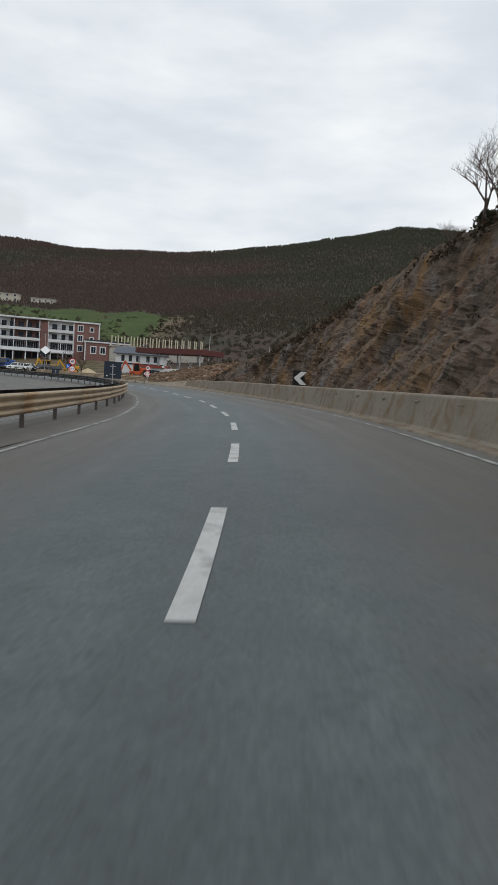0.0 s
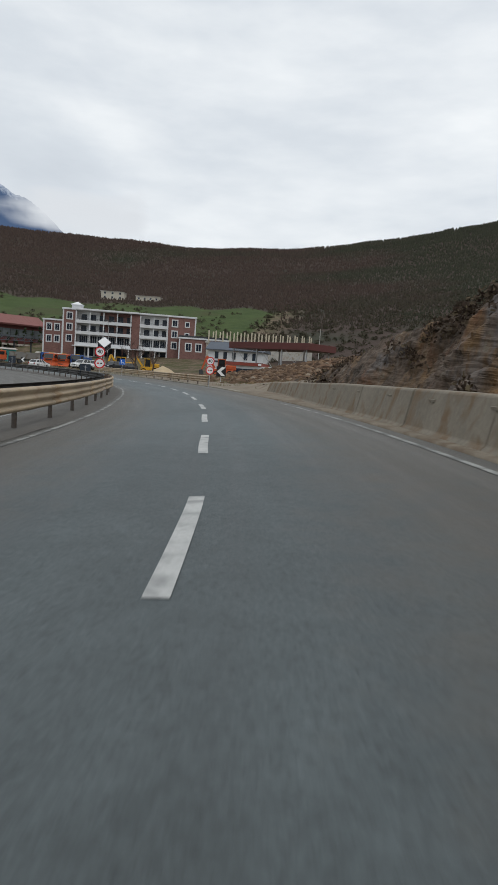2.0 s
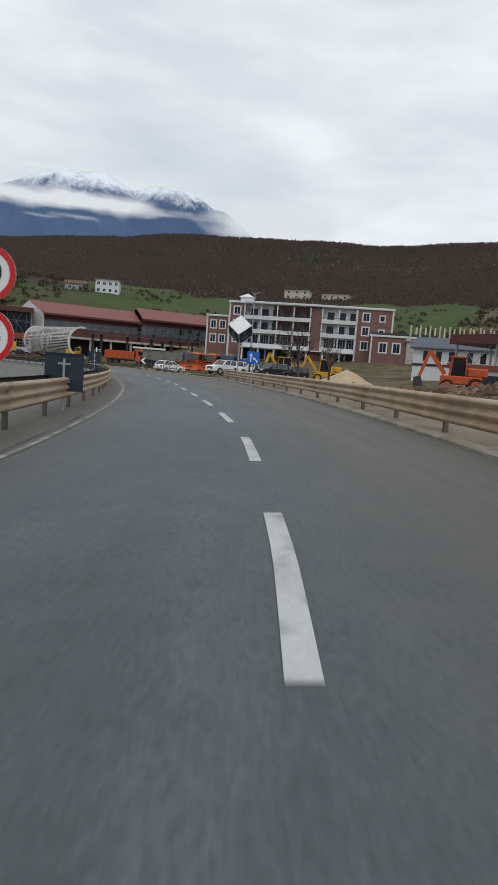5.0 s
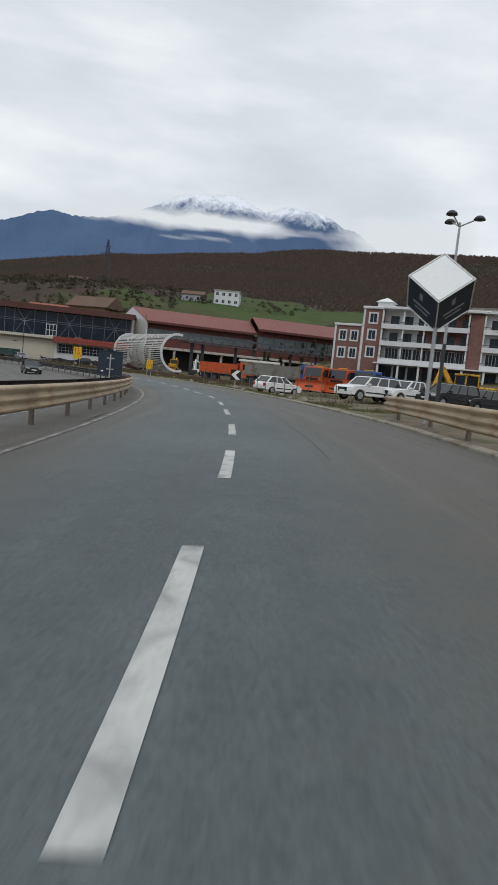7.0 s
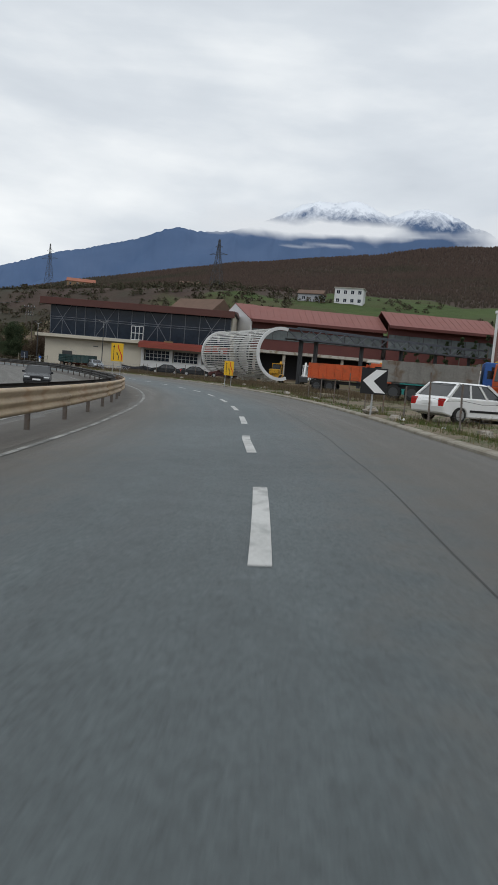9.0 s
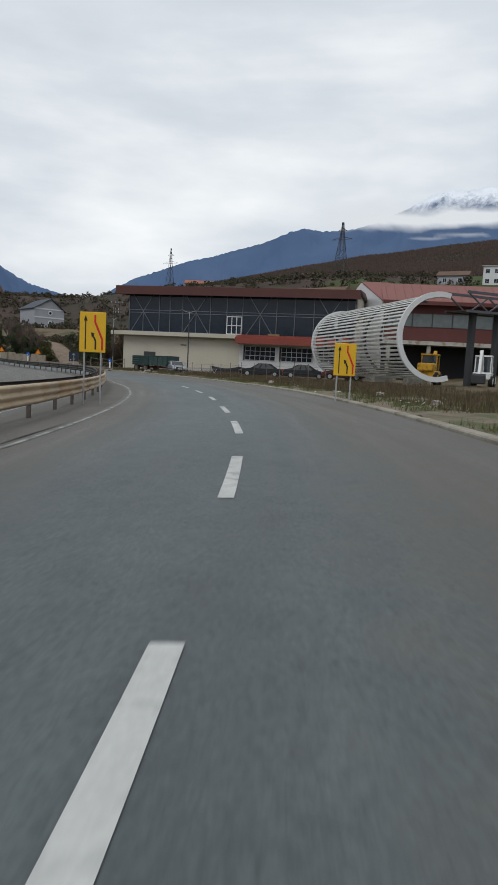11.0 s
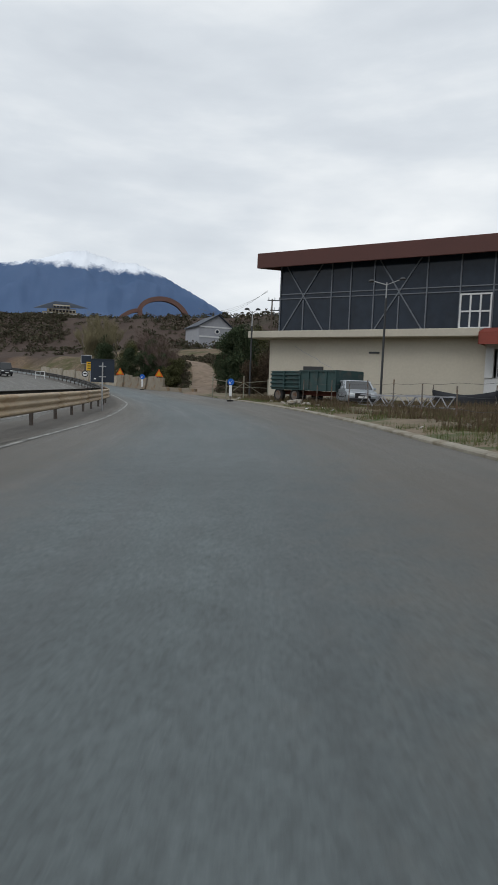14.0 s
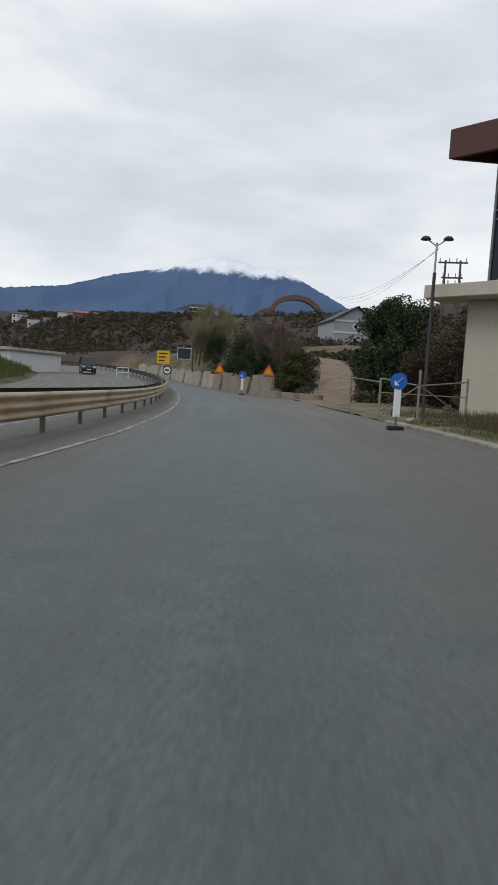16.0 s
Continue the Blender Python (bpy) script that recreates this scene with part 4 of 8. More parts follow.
# ---------------------------------------------------------------- verges
def build_verge():
    edge = lambda s: RIGHT_D(s) + 0.45
    kerb = thing("kerb", "low pale concrete edging along the outer lane", "kerb", kind="structure")
    for a in np.arange(70, 262, 3.0):
        g = Shape()
        vs = [at(s, edge(s) + p, q) for s in (a + 0.015, a + 1.5, a + 2.985) for p, q in ((0, -0.2), (0, 0.05), (0.03, 0.075), (0.24, 0.075), (0.26, -0.2))]
        g.add(vs, [(i * 5 + j, (i + 1) * 5 + j, (i + 1) * 5 + (j + 1) % 5, i * 5 + (j + 1) % 5) for i in range(2) for j in range(5)] + [(0, 1, 2, 3, 4), (14, 13, 12, 11, 10)])
        part("kerb_stone", g, KERB_STONE, kerb)
    offs = [lambda s, k=k: edge(s) + 0.2 + k for k in (0, 0.6, 1.3, 2.1, 3.2, 4.6, 6.2, 8.0)]

    def lift(s, k):
        x, y, z = at(s, offs[k](s))
        if k == 0 and s > 258:
            return 0.006
        return ground_z(x, y) - z + 0.05 + (0.0 if k else -0.02) - (0.25 if k == 7 else 0)

    strip("verge", np.arange(66, 112, 1.0), offs, lift, GRAVEL, None, "dusty gravel apron beside the road", "gravel", wobble=0.06)
    strip("verge", np.arange(111, 330, 1.0), offs, lift, VERGE, None, "weedy dirt verge with litter", "verge", wobble=0.10)
    strip("median", np.arange(-70, 430, 2.0), [lambda s: RAIL_D(s) - 1.2, lambda s: RAIL_D(s) - 0.2, lambda s: LEFT_D(s) - 0.22], lambda s, k: (0.006, 0.035, 0.003)[k], surface("grey_roadside_dust", (0.125, 0.117, 0.105), 0.95, spread=0.25, coarse=0.5, fine=9, bump=0.5), None, "grey dust strip under the median rail", "soil", wobble=0.03)


build_verge()


# ---------------------------------------------------------------- buildings
def window(parent, x, y, z, w, h, frame_mat=None, bars=(1, 1), depth=0.12, surround=0.0, glass=None, name="window"):
    """A window in a wall that faces -y: frame, sill, glass; bars: panes across and up."""
    fm = frame_mat or WHITE
    win = part(name, Shape().box(x - w / 2, x + w / 2, y - 0.014, y + depth, z, z + h), glass or GLASS, parent)
    g = Shape()
    t = 0.07
    for a in range(bars[0] + 1):
        u = x - w / 2 + w * a / bars[0]
        g.box(u - t / 2, u + t / 2, y - 0.03, y + 0.03, z - t / 2, z + h + t / 2)
    for b in range(bars[1] + 1):
        v = z + h * b / bars[1]
        g.box(x - w / 2, x + w / 2, y - 0.025, y + 0.025, v - t / 2, v + t / 2)
    part("window_frame", g, fm, win)
    if surround:
        g = Shape()
        g.box(x - w / 2 - surround, x - w / 2, y - 0.08, y + 0.02, z - surround, z + h + surround)
        g.box(x + w / 2, x + w / 2 + surround, y - 0.08, y + 0.02, z - surround, z + h + surround)
        g.box(x - w / 2, x + w / 2, y - 0.08, y + 0.02, z + h, z + h + surround)
        g.box(x - w / 2, x + w / 2, y - 0.10, y + 0.02, z - surround, z)
        part("surround", g, WHITE, win)
    return win


def skewed(g):
    """Draws the far end of a wall or roof out along the slanting end of the hall."""
    g.v = [(x + 0.92 * max(0.0, y) if x < 3.0 else x, y, z) for x, y, z in g.v]
    return g


def build_hall():
    x0, y0 = -160.6, 180.5
    hall = thing("exhibition_hall", "derelict glass-fronted hall with a rust-red flat roof and cream base", "building", pose(x0, y0, 0, 0, 0, 42.6))
    L, D = 37.0, 17.0
    # base storey with an opening for the low door
    part("base_wall", Shape().box(1.1, 19.9, 1.2, 1.6, -0.5, 5.8), RENDER_CREAM, hall, "cream rendered lower wall with cracks")
    part("end_wall", Shape().add([(x + 0.92 * (y - 1.602), y, z) for z in (-0.5, 5.8) for y in (1.602, D - 0.402) for x in (1.1, 1.5)], [(0, 2, 3, 1), (4, 5, 7, 6), (0, 1, 5, 4), (2, 6, 7, 3), (0, 4, 6, 2), (1, 3, 7, 5)]), RENDER_CREAM, hall)
    part("rear_wall", Shape().box(15.3, L, D - 0.4, D, -0.5, 12.9), RENDER_CREAM, hall)
    part("end_wall", Shape().box(L - 0.4, L, 1.602, D - 0.402, -0.5, 12.9), RENDER_CREAM, hall)
    part("sill_wall", Shape().box(19.9, L, 1.25, 1.6, -0.5, 2.75), WHITE, hall, "whitewashed lower wall under the canopy")
    for u in (19.9, 25.4, 31.0, 36.4):
        part("pier", Shape().box(u, u + 0.6, 1.15, 1.6, 2.752, 4.948), WHITE, hall)
    part("lintel", Shape().box(19.9, L, 1.25, 1.6, 4.95, 5.6), WHITE, hall)
    for u in (23.05, 28.55, 34.05):
        window(hall, u, 1.42, 2.85, 4.6, 2.0, WHITE, (6, 3))
    part("floor_slab", Shape().prism([(1.2, 1.3), (15.6, D - 0.4), (L, D - 0.4), (L, 1.3)], 5.8, 6.1, "z"), PLINTH, hall)
    # ledge
    part("ledge", Shape().box(-0.5, 19.6, -0.1, 2.0, 5.82, 6.42), RENDER_CREAM, hall, bevel=0.03)
    g = Shape().prism([(-0.9, 5.15), (-0.9, 6.05), (1.2, 6.55), (1.2, 6.45), (-0.8, 5.95), (-0.8, 5.2)], 19.7, L, "x")
    g.box(19.7, 19.78, -0.9, 1.2, 5.2, 6.05)
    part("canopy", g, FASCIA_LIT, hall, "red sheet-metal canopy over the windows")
    # glazed storey
    g = Shape()
    g.box(1.9, L - 0.2, 1.30, 1.36, 6.42, 12.98)
    g.add([(x + 0.92 * (y - 1.36), y, z) for z in (6.42, 12.98) for y in (1.36, D - 0.4) for x in (1.9, 1.96)], [(0, 2, 3, 1), (4, 5, 7, 6), (0, 1, 5, 4), (2, 6, 7, 3), (0, 4, 6, 2), (1, 3, 7, 5)])
    part("glazing", g, GLASS, hall, "dusty dark glass wall")
    mull = [1.95, 6.9, 8.65, 10.7, 15.1, 17.7, 20.15, 25.3, 28.0, 30.8, 35.6, L - 0.3]
    for u in mull:
        part("mullion", Shape().box(u - 0.05, u + 0.05, 1.18, 1.32, 6.42, 12.98), MULLION, hall)
    for z in (6.5, 9.35, 9.75):
        part("transom", Shape().box(1.9, L - 0.2, 1.22, 1.31, z - 0.04, z + 0.04), MULLION, hall)
    for u in (4.25, 12.85, 22.8, 33.1):
        part("brace", Shape().beam((u - 2.0, 1.24, 6.5), (u + 2.0, 1.24, 12.6), 0.08, 0.10), MULLION, hall)
        part("brace", Shape().beam((u + 2.0, 1.22, 6.5), (u - 2.0, 1.22, 12.6), 0.08, 0.10), MULLION, hall)
        part("mullion", Shape().box(u - 0.05, u + 0.05, 1.20, 1.32, 6.42, 9.2), MULLION, hall)
    for v in np.arange(3.5, D, 3.2):
        u = 1.9 + 0.92 * (v - 1.36)
        part("mullion", Shape().box(u - 0.10, u + 0.06, v - 0.06, v + 0.06, 6.42, 12.98), MULLION, hall)
    win = part("window", Shape().box(17.8, 20.1, 1.14, 1.2, 6.55, 9.1), GLASS, hall, "white-framed opening window")
    g = Shape()
    for u in (17.8, 18.55, 19.3, 20.05):
        g.box(u - 0.06, u + 0.06, 1.06, 1.14, 6.5, 9.15)
    for z in (6.55, 7.8, 9.1):
        g.box(17.8, 20.1, 1.07, 1.14, z - 0.06, z + 0.06)
    part("window_frame", g, WHITE, win)
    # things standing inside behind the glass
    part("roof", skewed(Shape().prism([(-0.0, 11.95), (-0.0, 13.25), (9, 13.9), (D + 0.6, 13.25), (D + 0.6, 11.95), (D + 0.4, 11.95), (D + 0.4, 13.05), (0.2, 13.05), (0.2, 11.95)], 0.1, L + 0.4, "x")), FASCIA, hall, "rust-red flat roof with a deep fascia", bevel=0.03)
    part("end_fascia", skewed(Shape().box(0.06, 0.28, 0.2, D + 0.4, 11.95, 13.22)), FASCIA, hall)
    part("soffit", skewed(Shape().box(0.28, L + 0.3, 0.2, D, 12.98, 13.04)), DARK_STEEL, hall)
    # low doorway in the base wall and small fittings
    part("hatch", Shape().box(4.6, 6.5, 1.08, 1.21, 2.3, 3.4), DARK_STEEL, hall, "dark metal wall hatch", bevel=0.02)
    part("vent", Shape().box(10.6, 11.5, 1.1, 1.21, 4.55, 4.7), DARK_STEEL, hall)
    part("sheet_stack", Shape().box(24.2, 25.9, 0.9, 1.9, 6.45, 6.75), WOOD, hall)
    # crack in the render
    rnd = random.Random(2)
    g, p = Shape(), (3.6, 5.2)
    for i in range(12):
        q = (p[0] + rnd.uniform(0.15, 0.45), p[1] - rnd.uniform(0.05, 0.3))
        g.beam((p[0], 1.195, p[1]), (q[0], 1.195, q[1]), 0.012, 0.03)
        p = q
    part("crack", g, GREY_WALL, hall)
    return hall


build_hall()


def build_market():
    """Long two-storey building with two red sheet roofs, gable towards the hall."""
    m = thing("market_building", "long building with red sheet-metal roofs and a white gable", "building", pose(-141, 210.4, -0.18, 0, 0, 50) @ Matrix.Diagonal((1.15, 1.15, 1.15, 1)))
    D = 11.0
    # gable wall askew to the roofs
    a, b = (4.6, -0.3), (-0.6, D + 0.2)
    mid = ((a[0] + b[0]) / 2, (a[1] + b[1]) / 2)
    g = Shape()
    vs = [(p[0] + o, p[1] + 0.5 * o, z) for o in (0, 0.35) for p, z in ((a, -0.5), (a, 11.3), (mid, 14.4), (b, 11.3), (b, -0.5))]
    g.add(vs, [(0, 1, 2, 3, 4), (9, 8, 7, 6, 5)] + [(i, 5 + i, 5 + (i + 1) % 5, (i + 1) % 5) for i in range(5)])
    part("gable_wall", g, WHITE, m, "white gable wall")
    f0, f1 = 0.62, 0.72
    q = lambda f, o, z: (a[0] + (b[0] - a[0]) * f - 0.9 * o, a[1] + (b[1] - a[1]) * f - 0.45 * o, z)
    win = part("gable_window", Shape().add([q(f, o, z) for o in (0.02, 0.08) for f, z in ((f0, 9.7), (f1, 9.7), (f1, 11.5), (f0, 11.5))], [(0, 1, 2, 3), (7, 6, 5, 4), (0, 4, 5, 1), (1, 5, 6, 2), (2, 6, 7, 3), (3, 7, 4, 0)]), GREY_WALL, m)
    g = Shape()
    for p0, z0, p1, z1 in ((a, 11.3, mid, 14.4), (b, 11.3, mid, 14.4)):
        vs = [(p0[0], p0[1], z0 + 0.06), (p1[0], p1[1], z1 + 0.06), (6.0, p1[1], z1 + 0.02), (6.0, p0[1], z0 + 0.02)]
        g.add(vs + [(v[0], v[1], v[2] + 0.12) for v in vs], [(3, 2, 1, 0), (4, 5, 6, 7), (0, 1, 5, 4), (1, 2, 6, 5), (2, 3, 7, 6), (3, 0, 4, 7)])
    part("roof", g, ROOF_RED, m, "red sheet-metal roof over the gable")
    for u0, u1, zr, ze, y0 in ((4.7, 29.0, 14.3, 11.3, 0.0), (29.0, 49.5, 15.2, 12.2, -1.5)):
        g = Shape().prism([(y0 - 1.0, ze), (y0 - 1.0, ze + 0.16), (y0 + D / 2, zr + 0.16), (y0 + D + 1, ze + 0.16), (y0 + D + 1, ze), (y0 + D / 2, zr)], u0, u1, "x")
        roof = part("roof", g, ROOF_RED, m, "red sheet-metal roof")
        for u in np.arange(u0 + 0.6, u1, 1.2):
            part("seam", Shape().beam((u, y0 - 1.0, ze + 0.19), (u, y0 + D / 2, zr + 0.19), 0.03, 0.03), ROOF_RED, roof)
        part("fascia", Shape().box(u0, u1, y0 - 1.06, y0 - 0.98, ze - 0.35, ze + 0.12), MAROON, roof)
        part("upper_wall", Shape().box(u0 + 0.2, u1 - 0.2, y0 + 0.4, y0 + 0.7, 6.2, ze + 0.3), MAROON, m, "dark maroon upper wall")
        part("window_band", Shape().box(u0 + 0.4, u1 - 0.4, y0 + 0.30, y0 + 0.38, 8.2, ze - 1.4), GLASS_PALE, m, "grey strip of windows")
        for u in np.arange(u0 + 1.5, u1 - 0.5, 2.6):
            part("mullion", Shape().box(u - 0.06, u + 0.06, y0 + 0.2, y0 + 0.3, 8.2, ze - 1.4), DARK_STEEL, m)
        part("terrace", Shape().box(u0, u1, y0 - 2.2, y0 + 0.4, 5.7, 6.2), PLINTH, m, "concrete terrace slab")
        # solid wall; the undercroft's shade is its colour
        part("lower_wall", Shape().box(u0 + 0.2, u1 - 0.2, y0 + 1.5, y0 + 2.0, -0.5, 5.7), SHADE_FILL, m, "near-black wall painted as the shaded open undercroft")
        for u in np.arange(u0 + 1, u1, 5.2):
            part("column", Shape().box(u - 0.25, u + 0.25, y0 - 1.8, y0 - 1.3, -0.6, 5.7), PLINTH, m, bevel=0.03)
    part("rear_wall", Shape().box(2.4, 49.5, D - 0.3, D, -0.5, 11.5), WHITE, m)


build_market()


def build_tube():
    """Slatted steel shell, C-shaped in section."""
    t = thing("slatted_shell", "weathered white slatted steel shell, curved like a half pipe", "pavilion", pose(-114.3, 186.4, 4.35, 0, 0, -19.5))
    L, R = 18.3, 3.1
    n = 35
    for i in range(n):
        a = radians(80 + 205 * i / (n - 1))
        c, s = math.cos(a), math.sin(a)
        g = Shape()
        y, z = c * R, s * R
        out, across = Vector((0, c, s)), Vector((0, -s, c))
        p0, p1 = Vector((0.1, y, z)), Vector((L - 0.1, y, z))
        k = [e + across * (0.078 * i1) + out * (0.02 * j1) for e in (p0, p1) for i1, j1 in ((-1, -1), (1, -1), (1, 1), (-1, 1))]
        g.add(k, [(3, 2, 1, 0), (4, 5, 6, 7), (0, 1, 5, 4), (1, 2, 6, 5), (2, 3, 7, 6), (3, 0, 4, 7)])
        part("slat", g, SLAT, t)
    for x in (0.0, 3.0, 6.0, 9.0, 12.0, 15.0, L):
        end = x in (0.0, L)
        g = Shape()
        w = 0.20 if end else 0.10
        pts = [(math.cos(radians(76 + 213 * i / 30)), math.sin(radians(76 + 213 * i / 30))) for i in range(31)]
        ro, ri = (R + 0.16, R - 0.22) if end else (R - 0.06, R - 0.26)
        vs = [(x + k, c * r, s * r) for c, s in pts for k in (-w / 2, w / 2) for r in (ri, ro)]
        fs = []
        for i in range(30):
            o, p = i * 4, i * 4 + 4
            fs += [(o, o + 1, p + 1, p), (o + 2, p + 2, p + 3, o + 3), (o + 1, o + 3, p + 3, p + 1), (o, p, p + 2, o + 2)]
        g.add(vs, fs + [(0, 2, 3, 1), (120, 121, 123, 122)])
        part("rib", g, WHITE if end else DARK_STEEL, t)
    for x in (3.0, 9.0, 15.0):
        part("footing", Shape().box(x - 0.4, x + 0.4, -0.6, 1.4, -4.2, -2.9), PLINTH, t)
    rnd = random.Random(5)
    for i in range(14):
        x, a = rnd.uniform(3, 15), radians(rnd.uniform(100, 190))
        s = rnd.uniform(0.3, 0.8)
        g = Shape().box(x, x + s, R * math.cos(a) * 0.93 - 0.02, R * math.cos(a) * 0.93 + 0.02, R * math.sin(a) * 0.93 - s / 2, R * math.sin(a) * 0.93 + s / 2)
        part("loose_sheet", g, WHITE, t)


build_tube()


def build_truss():
    p, q = Vector((-97.6, 181.5, 6.3)), Vector((-95.6, 228.0, 7.6))
    tr = thing("footbridge_truss", "dark blue-grey steel truss footbridge on columns", "footbridge")
    n = 20
    side = Vector((1.2, 0, 0))
    for off in (Vector((0, 0, 0)), side * 1.6):
        for z in (0.0, 1.35):
            part("chord", Shape().beam(p + off + Vector((0, 0, z)), q + off + Vector((0, 0, z)), 0.14, 0.18), TRUSS_PAINT, tr)
        for i in range(n):
            a, b = p.lerp(q, i / n) + off, p.lerp(q, (i + 1) / n) + off
            part("diagonal", Shape().beam(a + Vector((0, 0, 0 if i % 2 else 1.35)), b + Vector((0, 0, 1.35 if i % 2 else 0)), 0.09), TRUSS_PAINT, tr)
    part("deck", Shape().add([p + Vector((0, 0, 0.05)), p + side * 1.6 + Vector((0, 0, 0.05)), q + side * 1.6 + Vector((0, 0, 0.05)), q + Vector((0, 0, 0.05)), p, p + side * 1.6, q + side * 1.6, q],
                             [(0, 1, 2, 3), (7, 6, 5, 4), (0, 4, 5, 1), (1, 5, 6, 2), (2, 6, 7, 3), (3, 7, 4, 0)]), DARK_STEEL, tr)
    for f in (0.04, 0.10, 0.3, 0.5, 0.7, 0.92):
        c = p.lerp(q, f) + side * 0.8
        part("column", Shape().box(c.x - 0.2, c.x + 0.2, c.y - 0.2, c.y + 0.2, ground_z(c.x, c.y) - 0.3, c.z), DARK_STEEL, tr)


build_truss()


def build_hotel():
    h = thing("hotel", "four-storey brown brick hotel with white balconies and cornices", "building", pose(-84.8, 225.1, 4.2, 0, 0, 12))
    H, D = 14.3, 15.0
    storeys = (3.6, 7.2, 10.7)
    # walls: left tower, recessed middles, right tower
    part("wall", Shape().box(0, 4.2, 0, D, -1.5, H), BRICK_RED, h, "brown brick tower")
    part("wall", Shape().box(4.2, 11.5, 1.6, D, -1.5, H), WHITE, h, "white recessed wall")
    part("wall", Shape().box(11.5, 21.8, 1.6, D, -1.5, H), BRICK_RED, h, "brown brick recessed wall")
    part("wall", Shape().box(21.8, 24.4, -0.6, D, -1.5, H - 0.2), BRICK_RED, h, "brown brick pier")
    part("wall", Shape().box(24.4, 33.2, 0.6, D, -1.5, H), WHITE, h, "white recessed wall")
    part("wall", Shape().box(33.2, 42.3, -0.4, D, -1.5, H), BRICK_RED, h, "brown brick tower")
    for x0, x1, y in ((-0.3, 4.4, -0.35), (4.2, 24.0, -1.6), (23.8, 33.4, -1.2), (33.0, 42.6, -0.75)):
        part("cornice", Shape().box(x0, x1, y, D, H, H + 0.55), WHITE, h, bevel=0.08)
    # corner quoins
    for x, y in ((0.12, -0.06), (4.1, -0.06), (33.3, -0.46), (42.2, -0.46)):
        part("quoin", Shape().box(x - 0.2, x + 0.2, y - 0.05, y + 0.1, -0.5, H), WHITE, h)
    # windows in the brick towers
    for z in storeys:
        for x, y in ((2.1, 0), (35.6, -0.4)):
            window(h, x, y, z + 0.75, 1.5, 1.9, WHITE, (2, 1), surround=0.28)
        if z > 7:
            window(h, 39.6, -0.4, z + 0.9, 1.1, 1.3, WHITE, (1, 1), surround=0.25)
    # balconies
    for k, z in enumerate(storeys):
        for x0, x1, front, back in ((4.2, 21.8, -1.3, 1.6), (24.4, 33.2, -1.0, 0.6)):
            b = part("balcony", Shape().box(x0, x1, front, back, z - 0.18, z + 0.1), WHITE, h, "white balcony with a solid parapet", bevel=0.03)
            part("parapet", Shape().box(x0, x1, front - 0.05, front + 0.15, z - 0.45, z + 0.55), WHITE, b, bevel=0.03)
            part("handrail", Shape().box(x0, x1, front - 0.02, front + 0.06, z + 0.95, z + 1.02), DARK_STEEL, b)
            for u in np.arange(x0 + 0.4, x1, 0.8):
                part("baluster", Shape().box(u - 0.02, u + 0.02, front, front + 0.04, z + 0.55, z + 0.95), DARK_STEEL, b)
            for u in np.arange(x0 + 2.2, x1 - 0.5, 2.9):
                if k == 0:
                    window(h, u, back - 0.02, z + 0.2, 2.6, 2.7, WHITE, (4, 1))
                else:
                    window(h, u, back - 0.02, z + 0.2, 1.7, 2.3, DARK_STEEL, (2, 1), name="balcony_door")
            for u in np.arange(x0 + 0.15, x1, 4.3):
                part("column", Shape().box(u - 0.15, u + 0.15, front + 0.2, front + 0.5, z, z + 3.3), WHITE, b)
    # ground floor: awning, shop fronts
    part("awning", Shape().box(3.5, 33.2, -2.6, 1.6, 2.9, 3.15), WHITE, h)
    for u in np.arange(5.5, 33, 3.0):
        window(h, u, 0.55 if u > 24.4 else 1.55, 0.1, 2.5, 2.6, DARK_STEEL, (2, 1), name="shop_window")
    for u in np.arange(4.5, 33, 4.2):
        part("column", Shape().box(u - 0.2, u + 0.2, -2.3, -1.9, -1.2, 2.9), WHITE, h)
    # roof turret
    t = part("roof_turret", Shape().box(2.2, 5.4, 2.5, 5.5, H + 0.5, H + 1.9), WHITE, h)
    part("turret_roof", Shape().add([(1.8, 2.1, H + 1.9), (5.8, 2.1, H + 1.9), (5.8, 5.9, H + 1.9), (1.8, 5.9, H + 1.9), (3.8, 4.0, H + 3.0)], [(0, 1, 4), (1, 2, 4), (2, 3, 4), (3, 0, 4), (3, 2, 1, 0)]), SIGN_WHITE, t)
    # lower wing towards the market
    w = part("wing", Shape().box(-6.2, -0.01, 1.0, D - 2, -1.5, 10.6), BRICK_RED, h, "lower brick wing with a white cornice")
    part("cornice", Shape().box(-6.5, 0.0, 0.7, D - 2, 10.6, 11.1), WHITE, w, bevel=0.06)
    for x in (-6.1, -0.25):
        part("quoin", Shape().box(x - 0.2, x + 0.2, 0.85, 1.0, -0.5, 10.6), WHITE, w)
    for z in (3.9, 7.6):
        for x in (-4.4, -1.9):
            window(h, x, 1.0, z, 1.3, 1.9, WHITE, (2, 1), surround=0.28)
    # low wing on the other flank
    w = part("wing", Shape().box(37.2, 53.0, -3.2, 8.0, -1.5, 7.6), BRICK_RED, h, "low brick wing with a white parapet")
    part("cornice", Shape().box(36.9, 53.3, -3.5, 8.0, 7.6, 8.1), WHITE, w, bevel=0.06)
    part("terrace_rail", Shape().box(37.2, 53.0, -3.3, -3.2, 8.1, 8.7), DARK_STEEL, w)
    for x in (40.3, 43.6):
        window(h, x, -3.2, 3.9, 1.6, 2.2, WHITE, (2, 1), surround=0.3)
    for x in (37.4, 46.2):
        part("quoin", Shape().box(x - 0.2, x + 0.2, -3.4, -3.2, -0.5, 7.6), WHITE, w)


build_hotel()


